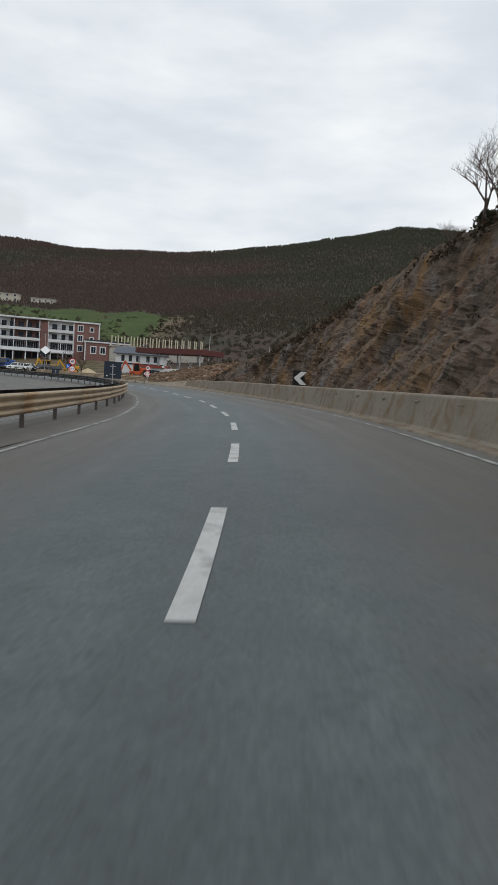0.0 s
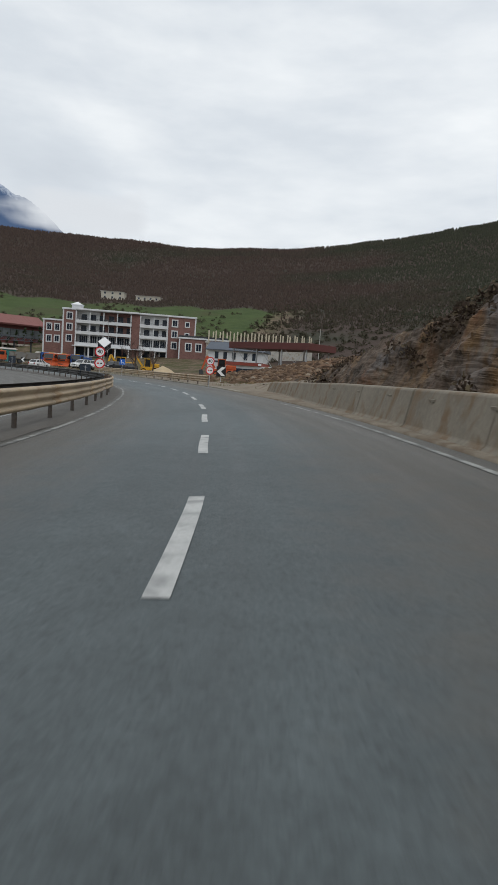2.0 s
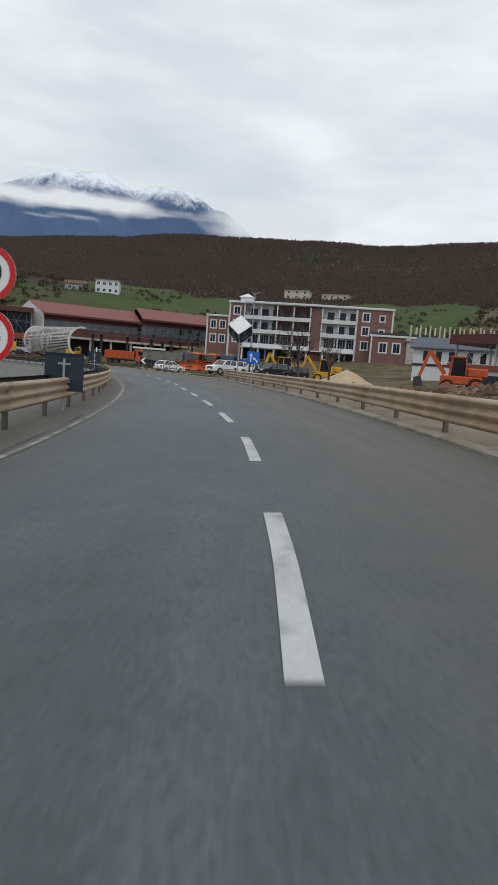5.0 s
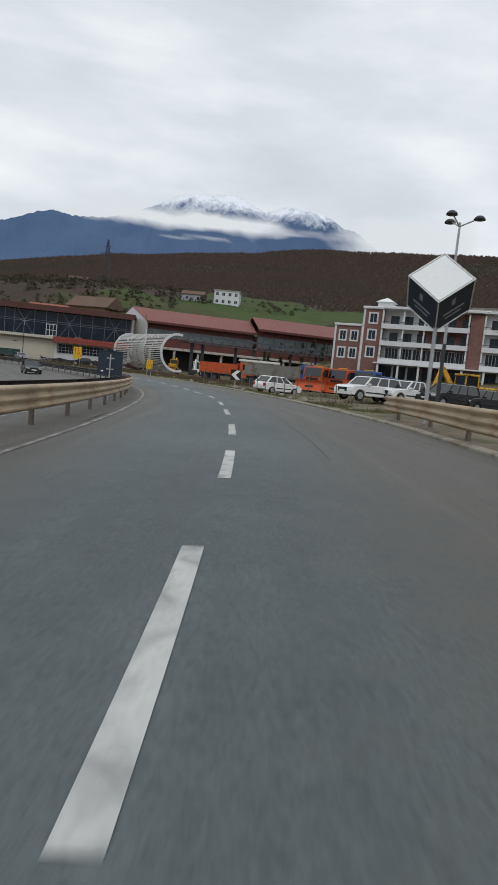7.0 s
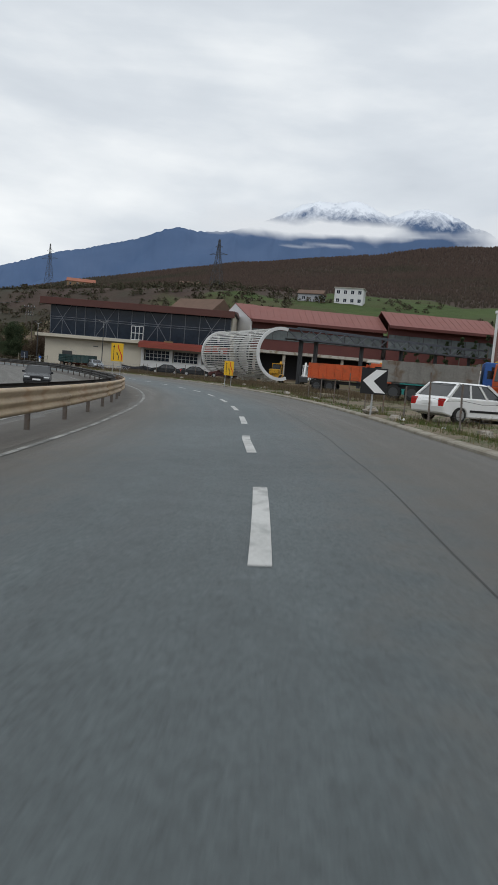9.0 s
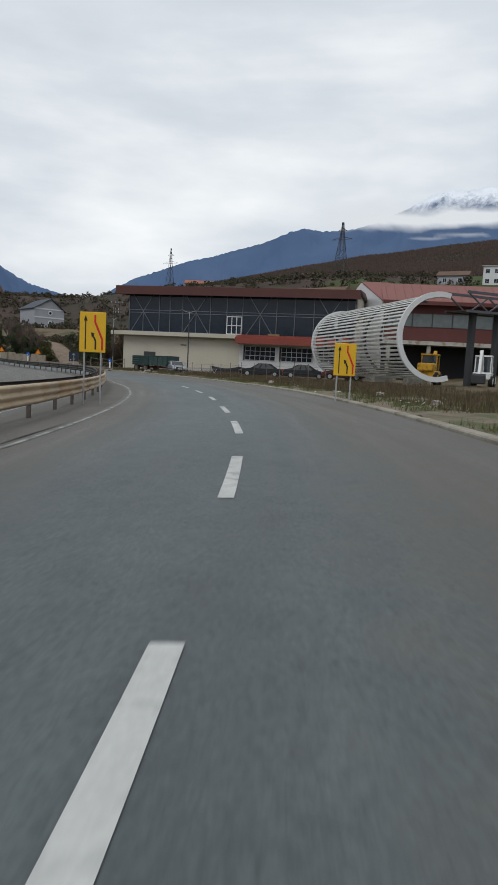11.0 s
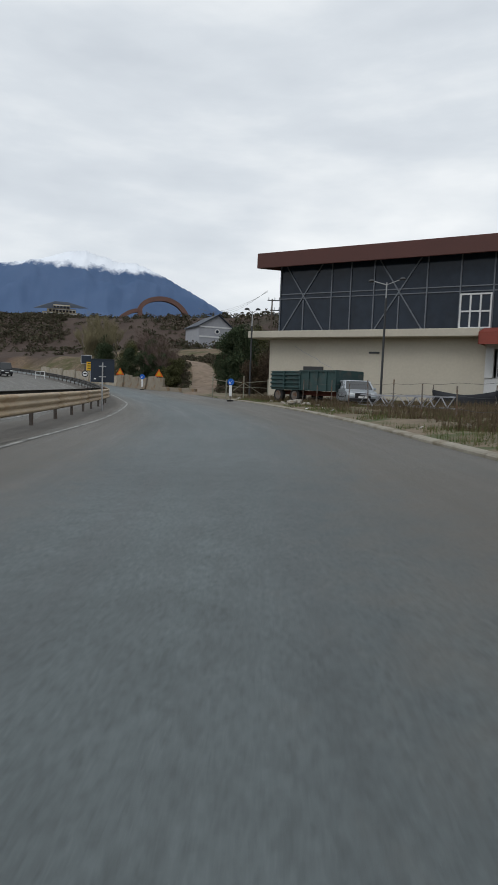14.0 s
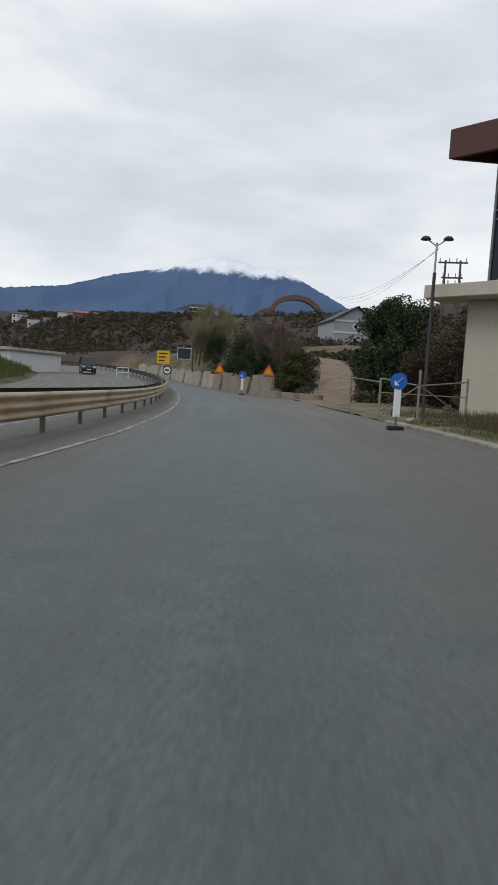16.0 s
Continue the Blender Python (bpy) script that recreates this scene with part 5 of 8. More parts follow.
def build_plain_house(name, label, x, y, z, turn, w, d, h, wall, roof, ridge=1.8, hip=False, rows=1, cols=3, over=0.4, roof_label=""):
    """A small house: walls, windows, door, pitched or hipped roof."""
    o = thing(name, label, "house", pose(x, y, z, 0, 0, turn))
    part("wall", Shape().box(0, w, 0, d, -6.0, h), wall, o)
    if ridge > 0:
        if hip:
            e = min(w, d) / 2
            g = Shape().add([(-over, -over, h), (w + over, -over, h), (w + over, d + over, h), (-over, d + over, h), (e, d / 2, h + ridge), (w - e, d / 2, h + ridge)], [(0, 1, 5, 4), (1, 2, 5), (2, 3, 4, 5), (3, 0, 4), (3, 2, 1, 0)])
        else:
            g = Shape().prism([(-over, h - 0.1), (-over, h + 0.1), (d / 2, h + ridge), (d + over, h + 0.1), (d + over, h - 0.1)], -over, w + over, "x")
        part("roof", g, roof, o, roof_label)
    else:
        part("roof", Shape().box(-over, w + over, -over, d + over, h, h + 0.25), roof, o, roof_label)
    for r in range(rows):
        for c in range(cols):
            u = w * (c + 0.5) / cols
            window(o, u, 0.0, 0.9 + r * h / rows, min(1.2, w / cols * 0.55), 1.3, WHITE, (2, 1), 0.06)
    return o


# lot side, before the hotel's low wing
def build_roadside_row():
    b = thing("workshop", "single-storey white workshop with a red band and barred windows", "building", pose(-19.7, 152.0, 0.6, 0, 0, -6))
    part("wall", Shape().box(0, 11.4, 0, 8, -1, 2.7), WHITE, b)
    part("roof_band", Shape().box(-0.4, 7.0, -0.5, 8, 2.7, 3.3), FASCIA_LIT, b)
    win = part("window_band", Shape().box(0.7, 5.9, -0.06, 0.02, 0.8, 2.1), GLASS, b)
    for u in np.arange(0.7, 6.0, 0.65):
        part("mullion", Shape().box(u - 0.03, u + 0.03, -0.1, -0.05, 0.8, 2.1), DARK_STEEL, win)
    part("lamp_box", Shape().box(6.5, 7.1, -0.55, -0.45, 2.8, 3.2), SIGN_WHITE, b)
    c = thing("forecourt_canopy", "maroon forecourt canopy on thin steel posts", "canopy", pose(-22.0, 169.5, 0, 0, 0, -36))
    part("roof_edge", Shape().box(0, 22.6, -0.2, 9, 7.3, 8.7), MAROON, c, bevel=0.04)
    for u in (1, 8, 15, 21.5):
        for v in (0.4, 8):
            part("post", Shape().box(u - 0.12, u + 0.12, v - 0.12, v + 0.12, 0, 7.4), STEEL, c)
    for u in (2, 9, 16):
        part("brace", Shape().beam((u, 0.4, 2), (u + 5, 0.4, 7.2), 0.08), STEEL, c)
        part("brace", Shape().beam((u + 5, 0.4, 2), (u, 0.4, 7.2), 0.08), STEEL, c)
    hse = thing("white_house", "white house with arched windows and a dark slate roof", "house", pose(-30.0, 187.0, 2.0, 0, 0, -3))
    part("wall", Shape().box(0, 14, 0, 9, -1, 5.4), WHITE, hse)
    part("roof", Shape().prism([(-0.8, 5.3), (-0.8, 5.5), (4.5, 7.6), (9.8, 5.5), (9.8, 5.3)], -0.6, 14.6, "x"), surface("slate_roof", (0.10, 0.115, 0.14), 0.8, coarse=0.6, fine=6), hse)
    part("string_course", Shape().box(-0.1, 14.1, -0.12, 0, 2.3, 2.7), SIGN_BACK, hse)
    for u in (2.2, 4.4, 6.6, 9.6, 11.8):
        window(hse, u, 0, 3.2, 0.9, 1.7, DARK_STEEL, (1, 1))
    sk = thing("unfinished_storey", "unfinished concrete storey with rows of bare columns", "building", pose(-39.0, 231.0, 4.5, 0, 0, 2))
    part("wall", Shape().box(0, 34, 0, 12, -1, 6.6), PLINTH, sk)
    part("slab", Shape().box(-0.4, 34.4, -0.4, 12.4, 6.6, 7.0), PLINTH, sk)
    me = Shape().box(-0.19, 0.19, -0.19, 0.19, 0, 3.6).mesh("column", surface("raw_column", (0.52, 0.46, 0.35), 0.9, coarse=1, fine=8, spread=0.15))
    for i in range(15):
        for v in (0.3, 6.0):
            ob = new("column", me)
            ob.parent = sk
            ob.matrix_basis = pose(0.6 + i * 2.3 + (0.6 if v > 1 else 0), v, 7.0)
    part("stack", Shape().lump((12, 3, 7.6), 1.0, 0.3, 0.7, 3), DARK_STEEL, sk)


build_roadside_row()


# hillside houses
def hill_house(name, label, x, y, turn, w, d, h, wall, roof, lift=0.0, **k):
    build_plain_house(name, label, x, y, lift + min(ground_z(x, y), ground_z(x + w * math.cos(radians(turn)), y + w * math.sin(radians(turn)))), turn, w, d, h, wall, roof, **k)


hill_house("hillside_house", "white two-storey house on the green slope", -194, 312, 30, 10.5, 8, 6.0, WHITE, PLINTH, ridge=0.0, rows=2, cols=4)
hill_house("hillside_house", "low grey outbuilding on the green slope", -204, 303, 28, 9.2, 6, 3.0, GREY_WALL, ROOF_BROWN, ridge=1.8, cols=2)
hill_house("hillside_house", "roofless white house on the meadow", -142, 415, 8, 14, 9, 5.0, RENDER_CREAM, PLINTH, ridge=0.0, rows=2, cols=3)
hill_house("hillside_house", "low ruined white house on the meadow", -122, 422, 2, 15, 8, 3.0, RENDER_CREAM, PLINTH, ridge=0.0, cols=4)
build_plain_house("hillside_house", "timber-fronted house with a wide brown tile roof", -208.5, 249.4, 16.6, 18, 14, 11, 4.0, WOOD, ROOF_BROWN, ridge=4.2, cols=4, over=1.2)
hill_house("hillside_house", "pale house with a grey roof on the slope", -283, 309, 40, 9, 8, 3.4, WHITE, ROOF_BROWN, lift=-2.6, ridge=2.6, cols=3)
hill_house("hillside_house", "unfinished brick villa with red-brown roofs above the meadow", -418, 326, 58, 17, 11, 6.0, WOOD, TILE_RED, ridge=2.6, rows=2, cols=4)
hill_house("hillside_house", "white house with a red tile roof", -208, 232, 42, 12, 9, 7.2, WHITE, TILE_RED, ridge=2.6, rows=2, cols=3)
hill_house("hillside_house", "low pale house behind trees", -318, 212, 95, 13, 8, 3.2, RENDER_CREAM, ROOF_BROWN, lift=-1.5, ridge=1.4, cols=4)


def build_banded_house():
    """Grey gabled house with white bands and round windows, gable to the road."""
    o = thing("hillside_house", "grey gabled house with white bands and round windows", "house", pose(-292, 198.6, 11.6, 0, 0, 6))
    D, H, R = 10.0, 6.4, 3.0
    part("wall", Shape().prism([(0, -8), (0, H), (D * 0.55, H + R), (D, H - 0.6), (D, -8)], 0, 13, "x"), GREY_WALL, o, "grey block wall")
    for p, q in (((-0.5, H - 0.25), (D * 0.55, H + R + 0.15)), ((D + 0.5, H - 0.9), (D * 0.55, H + R + 0.15))):
        part("roof", Shape().add([(x, y, z + k) for k in (0, 0.22) for x, (y, z) in ((-0.6, p), (13.6, p), (13.6, q), (-0.6, q))], [(0, 1, 2, 3), (7, 6, 5, 4), (0, 4, 5, 1), (1, 5, 6, 2), (2, 6, 7, 3), (3, 7, 4, 0)]), SIGN_BACK, o, "dark sheet roof")
    for z in (0.1, 3.3, 6.0):
        part("band", Shape().box(13.0, 13.12, 0.0, D, z, z + 0.4), WHITE, o)
    for z in (1.9, 5.0):
        win = part("window", Shape().rod((13.0, D * 0.52, z), (13.14, D * 0.52, z), 0.75, n=16), WHITE, o, "white round window surround")
        part("pane", Shape().rod((13.14, D * 0.52, z), (13.18, D * 0.52, z), 0.42, n=14), GLASS, win)
    return o


build_banded_house()


def build_terraced_hotel():
    t = thing("terraced_hotel", "stepped pale hotel with dark roof on the wooded ridge", "building", pose(-818, 186, 62, 0, 0, 272))
    for k, (a, b) in enumerate(((-2, 50), (0, 47), (4, 43), (9, 38), (15, 32))):
        f = part("storey", Shape().box(a, b, -2 + k, -16, k * 3.9, k * 3.9 + 3.85), surface("ochre_plaster", (0.40, 0.35, 0.25), 0.9, coarse=0.2, fine=2), t)
        part("balcony_band", Shape().box(a, b, -1.2 + k, -2 + k, k * 3.9 + 2.5, k * 3.9 + 2.95), WHITE, f)
        for u in np.arange(a + 2, b - 1, 3.4):
            # flat near-black panel in place of a shaded recess
            part("opening", Shape().box(u - 1.1, u + 1.1, -2 + k, -1.85 + k, k * 3.9 + 0.2, k * 3.9 + 2.4), SHADE_FILL, f)
    part("base", Shape().box(-2, 50, -16, -1.9, -14, 0), PLINTH, t)
    part("roof", Shape().add([(-4, 3, 17.5), (52, 3, 14), (46, -18, 19), (4, -18, 19), (17, -6, 23.5), (30, -6, 23.5)], [(0, 1, 5, 4), (1, 2, 5), (2, 3, 4, 5), (3, 0, 4)]), SIGN_BACK, t)


build_terraced_hotel()


def build_arch():
    """A tall rust-brown arch with a long side leg."""
    ar = thing("steel_arch", "tall rust-brown steel arch with a sloping side leg", "arch")
    ox = -505.0
    foot = min(ground_z(ox, 189), ground_z(ox, 240)) - 1.0

    def bar(name, pts, w, deep):
        """A box beam that follows an outline in the arch's plane."""
        g, ring = Shape(), []
        for k, (y, z) in enumerate(pts):
            a, b = pts[max(0, k - 1)], pts[min(len(pts) - 1, k + 1)]
            l = math.hypot(b[0] - a[0], b[1] - a[1])
            ny, nz = -(b[1] - a[1]) / l * w / 2, (b[0] - a[0]) / l * w / 2
            ring += [(ox - deep / 2, y + ny, z + nz), (ox + deep / 2, y + ny, z + nz), (ox + deep / 2, y - ny, z - nz), (ox - deep / 2, y - ny, z - nz)]
        n = len(pts)
        g.add(ring, [(4 * i + j, 4 * i + (j + 1) % 4, 4 * i + 4 + (j + 1) % 4, 4 * i + 4 + j) for i in range(n - 1) for j in range(4)] + [(3, 2, 1, 0), (4 * n - 4, 4 * n - 3, 4 * n - 2, 4 * n - 1)])
        return part(name, g, ARCH, ar)

    rib = [(222.5 - 13.6 * math.cos(math.pi * i / 28), 45.8 + 8.4 * math.sin(math.pi * i / 28)) for i in range(15)]
    rib += [(222.5 + 17.6 * math.sin(math.pi * i / 28), 34.0 + 20.2 * math.cos(math.pi * i / 28) ** 0.85) for i in range(1, 14)] + [(240.3, foot)]
    bar("arch_rib", rib, 2.7, 4.0)
    bar("column", [(209.6, foot), (209.1, 47.2)], 2.7, 3.4)
    bar("side_leg", [(182.0, foot), (188.0, 29.8)] + [(188.0 + 20.4 * i / 9, 29.8 + 16.4 * math.sin(math.pi / 2 * i / 9) ** 0.92) for i in range(1, 10)], 2.3, 3.2)
    for i in range(9):
        y = 213.5 + i * 2.7
        part("hanger", Shape().beam((ox, y, foot), (ox, y, 44.5), 0.14), ARCH, ar)


build_arch()


# ---------------------------------------------------------------- signs
def facing(s, turn=0):
    """Turn about z of a sign that faces the driver coming along the road."""
    return heading(s) + turn


def sign_post(parent, h, r=0.03, x=0.0, y=0.06, down=0.5):
    return part("post", Shape().rod((x, y, -down), (x, y, h), r, n=10), STEEL, parent)


def disc(name, r, z, y, mat_, parent, label="", t=0.012, r_in=0.0):
    g = Shape()
    n = 40
    ring = [(math.cos(6.28318 * i / n), math.sin(6.28318 * i / n)) for i in range(n)]
    if r_in:
        vs = [(c * k, yy, z + s * k) for yy in (y, y + t) for k in (r_in, r) for c, s in ring]
        fs = []
        for i in range(n):
            j = (i + 1) % n
            fs += [(i, j, n + j, n + i), (2 * n + i, 3 * n + i, 3 * n + j, 2 * n + j), (n + i, n + j, 3 * n + j, 3 * n + i), (i, 2 * n + i, 2 * n + j, j)]
        g.add(vs, fs)
    else:
        g.prism([(c * r, z + s * r) for c, s in ring], y, y + t, "y")
    return part(name, g, mat_, parent, label)


def flat_poly(name, pts, y, mat_, parent, t=0.006, label=""):
    return part(name, Shape().prism(pts, y - t, y, "y"), mat_, parent, label)


def lettering(text, size, x, y, z, mat_, parent, name="lettering"):
    """Raised characters in the built-in font, turned into a mesh."""
    cu = bpy.data.curves.new(name, "FONT")
    cu.body, cu.size, cu.align_x, cu.align_y, cu.extrude, cu.offset = text, size, "CENTER", "CENTER", 0.003, size * 0.018
    tmp = bpy.data.objects.new("tmp", cu)
    scene.collection.objects.link(tmp)
    bpy.context.view_layer.update()
    me = bpy.data.meshes.new_from_object(tmp.evaluated_get(bpy.context.evaluated_depsgraph_get()))
    bpy.data.objects.remove(tmp)
    me.materials.clear()
    me.materials.append(mat_)
    ob = new(name, me)
    ob.parent = parent
    ob.matrix_basis = pose(x, y, z, 90, 0, 0)
    return ob


def chevron_sign(x, y, zc, turn, size=1.0, foot=0.2, label="black road chevron board with a white arrowhead on a steel post"):
    o = thing("chevron_sign", label, "road sign", pose(x, y, foot, 0, 0, turn), "chevron boards along the bend")
    z = zc - foot
    b = part("board", Shape().box(-size / 2, size / 2, -0.01, 0.02, z - size / 2, z + size / 2), SIGN_BLACK, o, bevel=0.004)
    k = size / 2
    flat_poly("arrowhead", [(-0.88 * k, z), (0.10 * k, z + 0.88 * k), (0.92 * k, z + 0.88 * k), (-0.05 * k, z), (0.92 * k, z - 0.88 * k), (0.10 * k, z - 0.88 * k)], -0.012, SIGN_WHITE, b)
    sign_post(o, z + k * 0.6)
    return o


chevron_sign(5.2, 37.3, 1.78, heading(40) - 4, 1.0, 0.4, "black chevron board with a white arrowhead behind the parapet")
chevron_sign(-10.5, 90.3, 1.55, heading(88), 1.0, 0.3)
chevron_sign(-55.9, 140.2, 1.45, heading(152), 0.85, 0.2)


def speed_sign_pair(x, y, foot, z1, z2, turn, r, label):
    o = thing("speed_limit_sign", label, "road sign", pose(x, y, foot, 0, 0, turn), "speed limit signs")
    for k, z in ((0, z1 - foot), (1, z2 - foot)):
        d = disc("speed_disc" if k == 0 else "overtaking_disc", r, z, 0.0, SIGN_WHITE, o)
        disc("red_ring", r, z, -0.008, SIGN_RED, d, t=0.006, r_in=r * 0.78)
        if k == 0:
            lettering("40", r * 1.0, 0, -0.006, z, SIGN_BLACK, d)
        else:
            for sx, m_ in ((-0.30, SIGN_RED), (0.30, SIGN_BLACK)):
                flat_poly("car_symbol", [(r * (sx - 0.20), z - 0.14 * r), (r * (sx + 0.20), z - 0.14 * r), (r * (sx + 0.20), z + 0.02 * r), (r * (sx + 0.11), z + 0.14 * r), (r * (sx - 0.11), z + 0.14 * r), (r * (sx - 0.20), z + 0.02 * r)], -0.002, m_, d)
        disc("sign_back", r * 0.98, z, 0.014, SIGN_BACK, d, t=0.006)
    sign_post(o, z1 - foot + r, y=0.05)
    return o


speed_sign_pair(-18.6, 77.9, -0.25, 2.42, 1.48, heading(84) - 2, 0.42, "round 40 speed limit and no-overtaking signs by the median rail")
speed_sign_pair(-8.6, 73.6, 0.2, 2.18, 1.50, heading(76) - 2, 0.31, "round 40 speed limit and no-overtaking signs beside the gravel")


def sign_back(x, y, foot, low, turn, size=1.0):
    """A square board seen from behind."""
    o = thing("road_sign", "dark square road sign seen from its back", "road sign", pose(x, y, foot, 0, 0, turn), "sign backs along the median")
    a = low - foot
    b = part("board", Shape().box(-size / 2, size / 2, -0.015, 0.015, a, a + size), SIGN_BACK, o, bevel=0.006)
    for z in (a, a + size - 0.04):
        part("board_edge", Shape().box(-size / 2, size / 2, -0.035, -0.016, z, z + 0.04), SIGN_BACK, b)
    for z in (a + 0.25, a + 0.72):
        part("bracket", Shape().box(-0.16, 0.16, -0.04, -0.016, z - 0.025, z + 0.025), STEEL, b)
    part("sticker", Shape().box(-0.38, -0.28, -0.019, -0.016, a + 0.12, a + 0.18), SIGN_WHITE, b)
    sign_post(o, a + size * 0.85, 0.034, 0.0, -0.07, 0.6)


sign_back(-6.5, 33.4, -0.4, 0.95, heading(38) + 3)
sign_back(-46.6, 117.8, -0.3, 0.82, heading(137) + 3, 1.05)
sign_back(-134.8, 165.8, -0.1, 1.28, heading(243) + 3, 1.05)
sign_back(-22.2, 84.1, -0.35, 0.35, heading(93) + 3)


def lane_shift_sign(x, y, foot, zc, turn, w=1.25, h=1.78):
    o = thing("lane_shift_sign", "yellow lane-shift board with black arrows and red line", "road sign", pose(x, y, foot, 0, 0, turn), "yellow lane-shift boards")
    z0 = zc - foot - h / 2
    b = part("board", Shape().box(-w / 2, w / 2, 0, 0.03, z0, z0 + h), YELLOW, o, bevel=0.02)
    bar = lambda nm, p, q, wd, m_: part(nm, Shape().beam((p[0] * w, -0.004, z0 + p[1] * h), (q[0] * w, -0.004, z0 + q[1] * h), wd, 0.008), m_, b)
    g = Shape().box(-0.29 * w, -0.245 * w, -0.008, 0, z0 + 0.07 * h, z0 + 0.86 * h)
    part("straight_arrow", g, SIGN_BLACK, b)
    flat_poly("arrow_tip", [(-0.34 * w, z0 + 0.78 * h), (-0.195 * w, z0 + 0.78 * h), (-0.267 * w, z0 + 0.92 * h)], -0.002, SIGN_BLACK, b)
    g = Shape().prism([(0.09 * w, z0 + 0.07 * h), (0.15 * w, z0 + 0.07 * h), (0.15 * w, z0 + 0.30 * h), (0.04 * w, z0 + 0.44 * h), (0.0, z0 + 0.41 * h), (0.09 * w, z0 + 0.28 * h)], -0.008, 0, "y")
    part("shifting_arrow", g, SIGN_BLACK, b)
    flat_poly("arrow_tip", [(-0.06 * w, z0 + 0.50 * h), (0.08 * w, z0 + 0.47 * h), (-0.02 * w, z0 + 0.36 * h)], -0.002, SIGN_BLACK, b)
    g = Shape().prism([(0.34 * w, z0 + 0.06 * h), (0.41 * w, z0 + 0.06 * h), (0.41 * w, z0 + 0.34 * h), (0.13 * w, z0 + 0.76 * h), (0.13 * w, z0 + 0.93 * h), (0.06 * w, z0 + 0.93 * h), (0.06 * w, z0 + 0.74 * h), (0.34 * w, z0 + 0.32 * h)], -0.008, 0, "y")
    part("lane_line", g, SIGN_RED, b)
    for u in (-0.32, 0.32):
        part("post", Shape().rod((u * w, 0.06, -0.6), (u * w, 0.06, z0 + h * 0.95), 0.03, n=8), STEEL, o)


lane_shift_sign(-87.6, 151.0, -0.3, 2.32, heading(183) - 6, 0.95, 1.42)
lane_shift_sign(-83.0, 158.9, 0.25, 1.82, heading(183) - 2, 0.8, 1.18)


def blue_lane_sign():
    o = thing("lane_sign", "square blue sign with two white lane arrows", "road sign", pose(-24.6, 102.3, 0.3, 0, 0, heading(105) - 4))
    b = part("board", Shape().box(-0.33, 0.33, 0, 0.02, 1.30, 1.96), SIGN_BLUE, o, bevel=0.01)
    part("arrow_stem", Shape().box(-0.16, -0.10, -0.006, 0, 1.42, 1.74), SIGN_WHITE, b)
    flat_poly("arrow_tip", [(-0.22, 1.72), (-0.04, 1.72), (-0.13, 1.89)], 0.0, SIGN_WHITE, b)
    part("arrow_stem", Shape().prism([(0.16, 1.38), (0.23, 1.38), (0.23, 1.48), (0.09, 1.60), (0.05, 1.56), (0.16, 1.46)], -0.006, 0, "y"), SIGN_WHITE, b)
    flat_poly("arrow_tip", [(-0.01, 1.66), (0.13, 1.63), (0.02, 1.50)], 0.0, SIGN_WHITE, b)
    sign_post(o, 1.9, 0.03)


blue_lane_sign()


def cube_sign():
    """A lit advertising cube that stands on one corner on a pole; lettering unreadable."""
    o = thing("cube_sign", "dark advertising cube on a pole with a white upper face", "sign", pose(-32.3, 117.3, 0.45, 0, 0, 19))
    e = 1.31
    m = Matrix.Translation((0, 0, 3.92)) @ Euler((radians(57), 0, 0)).to_matrix().to_4x4() @ Euler((0, 0, radians(45))).to_matrix().to_4x4()
    corner = lambda a, b, c: (m @ Vector((a * e / 2, b * e / 2, c * e / 2)))[:]
    idx = [(-1, -1, -1), (1, -1, -1), (1, 1, -1), (-1, 1, -1), (-1, -1, 1), (1, -1, 1), (1, 1, 1), (-1, 1, 1)]
    body = part("cube", Shape().add([corner(*p) for p in idx], [(3, 2, 1, 0), (4, 5, 6, 7), (0, 1, 5, 4), (1, 2, 6, 5), (2, 3, 7, 6), (3, 0, 4, 7)]), SIGN_BACK, o, bevel=0.02)
    k = 1.012
    part("white_face", Shape().add([corner(a * 0.95, b * 0.95, c * k) for a, b, c in idx[4:]] + [corner(a * 0.95, b * 0.95, c * 0.99) for a, b, c in idx[4:]], [(0, 1, 2, 3), (7, 6, 5, 4), (0, 4, 5, 1), (1, 5, 6, 2), (2, 6, 7, 3), (3, 7, 4, 0)]), SIGN_WHITE, body)
    for i in range(8):
        for j in range(i + 1, 8):
            if sum(abs(p - q) for p, q in zip(idx[i], idx[j])) == 2:
                part("edge_trim", Shape().beam(corner(*[c * 1.01 for c in idx[i]]), corner(*[c * 1.01 for c in idx[j]]), 0.035), SIGN_WHITE, body)
    # unreadable lettering as pale bars on the two lower faces
    grey = surface("faded_lettering", (0.26, 0.28, 0.30), 0.6)
    for face in (0, 1):
        for w0, w1, h0, h1 in ((-0.62, 0.55, -0.28, -0.16), (-0.5, 0.4, -0.55, -0.45), (-0.2, 0.0, 0.15, 0.55)):
            pts = []
            for out in (1.004, 1.012):
                for a, b in ((w0, h0), (w1, h0), (w1, h1), (w0, h1)):
                    pts.append(corner(a, -out, b) if face == 0 else corner(-out, -a, b))
            part("lettering_bar", Shape().add(pts, [(3, 2, 1, 0), (4, 5, 6, 7), (0, 1, 5, 4), (1, 2, 6, 5), (2, 3, 7, 6), (3, 0, 4, 7)]), grey, body)
    part("pole", Shape().rod((0, 0.0, -0.6), (0, 0, 3.1), 0.06, n=12), STEEL, o)


cube_sign()


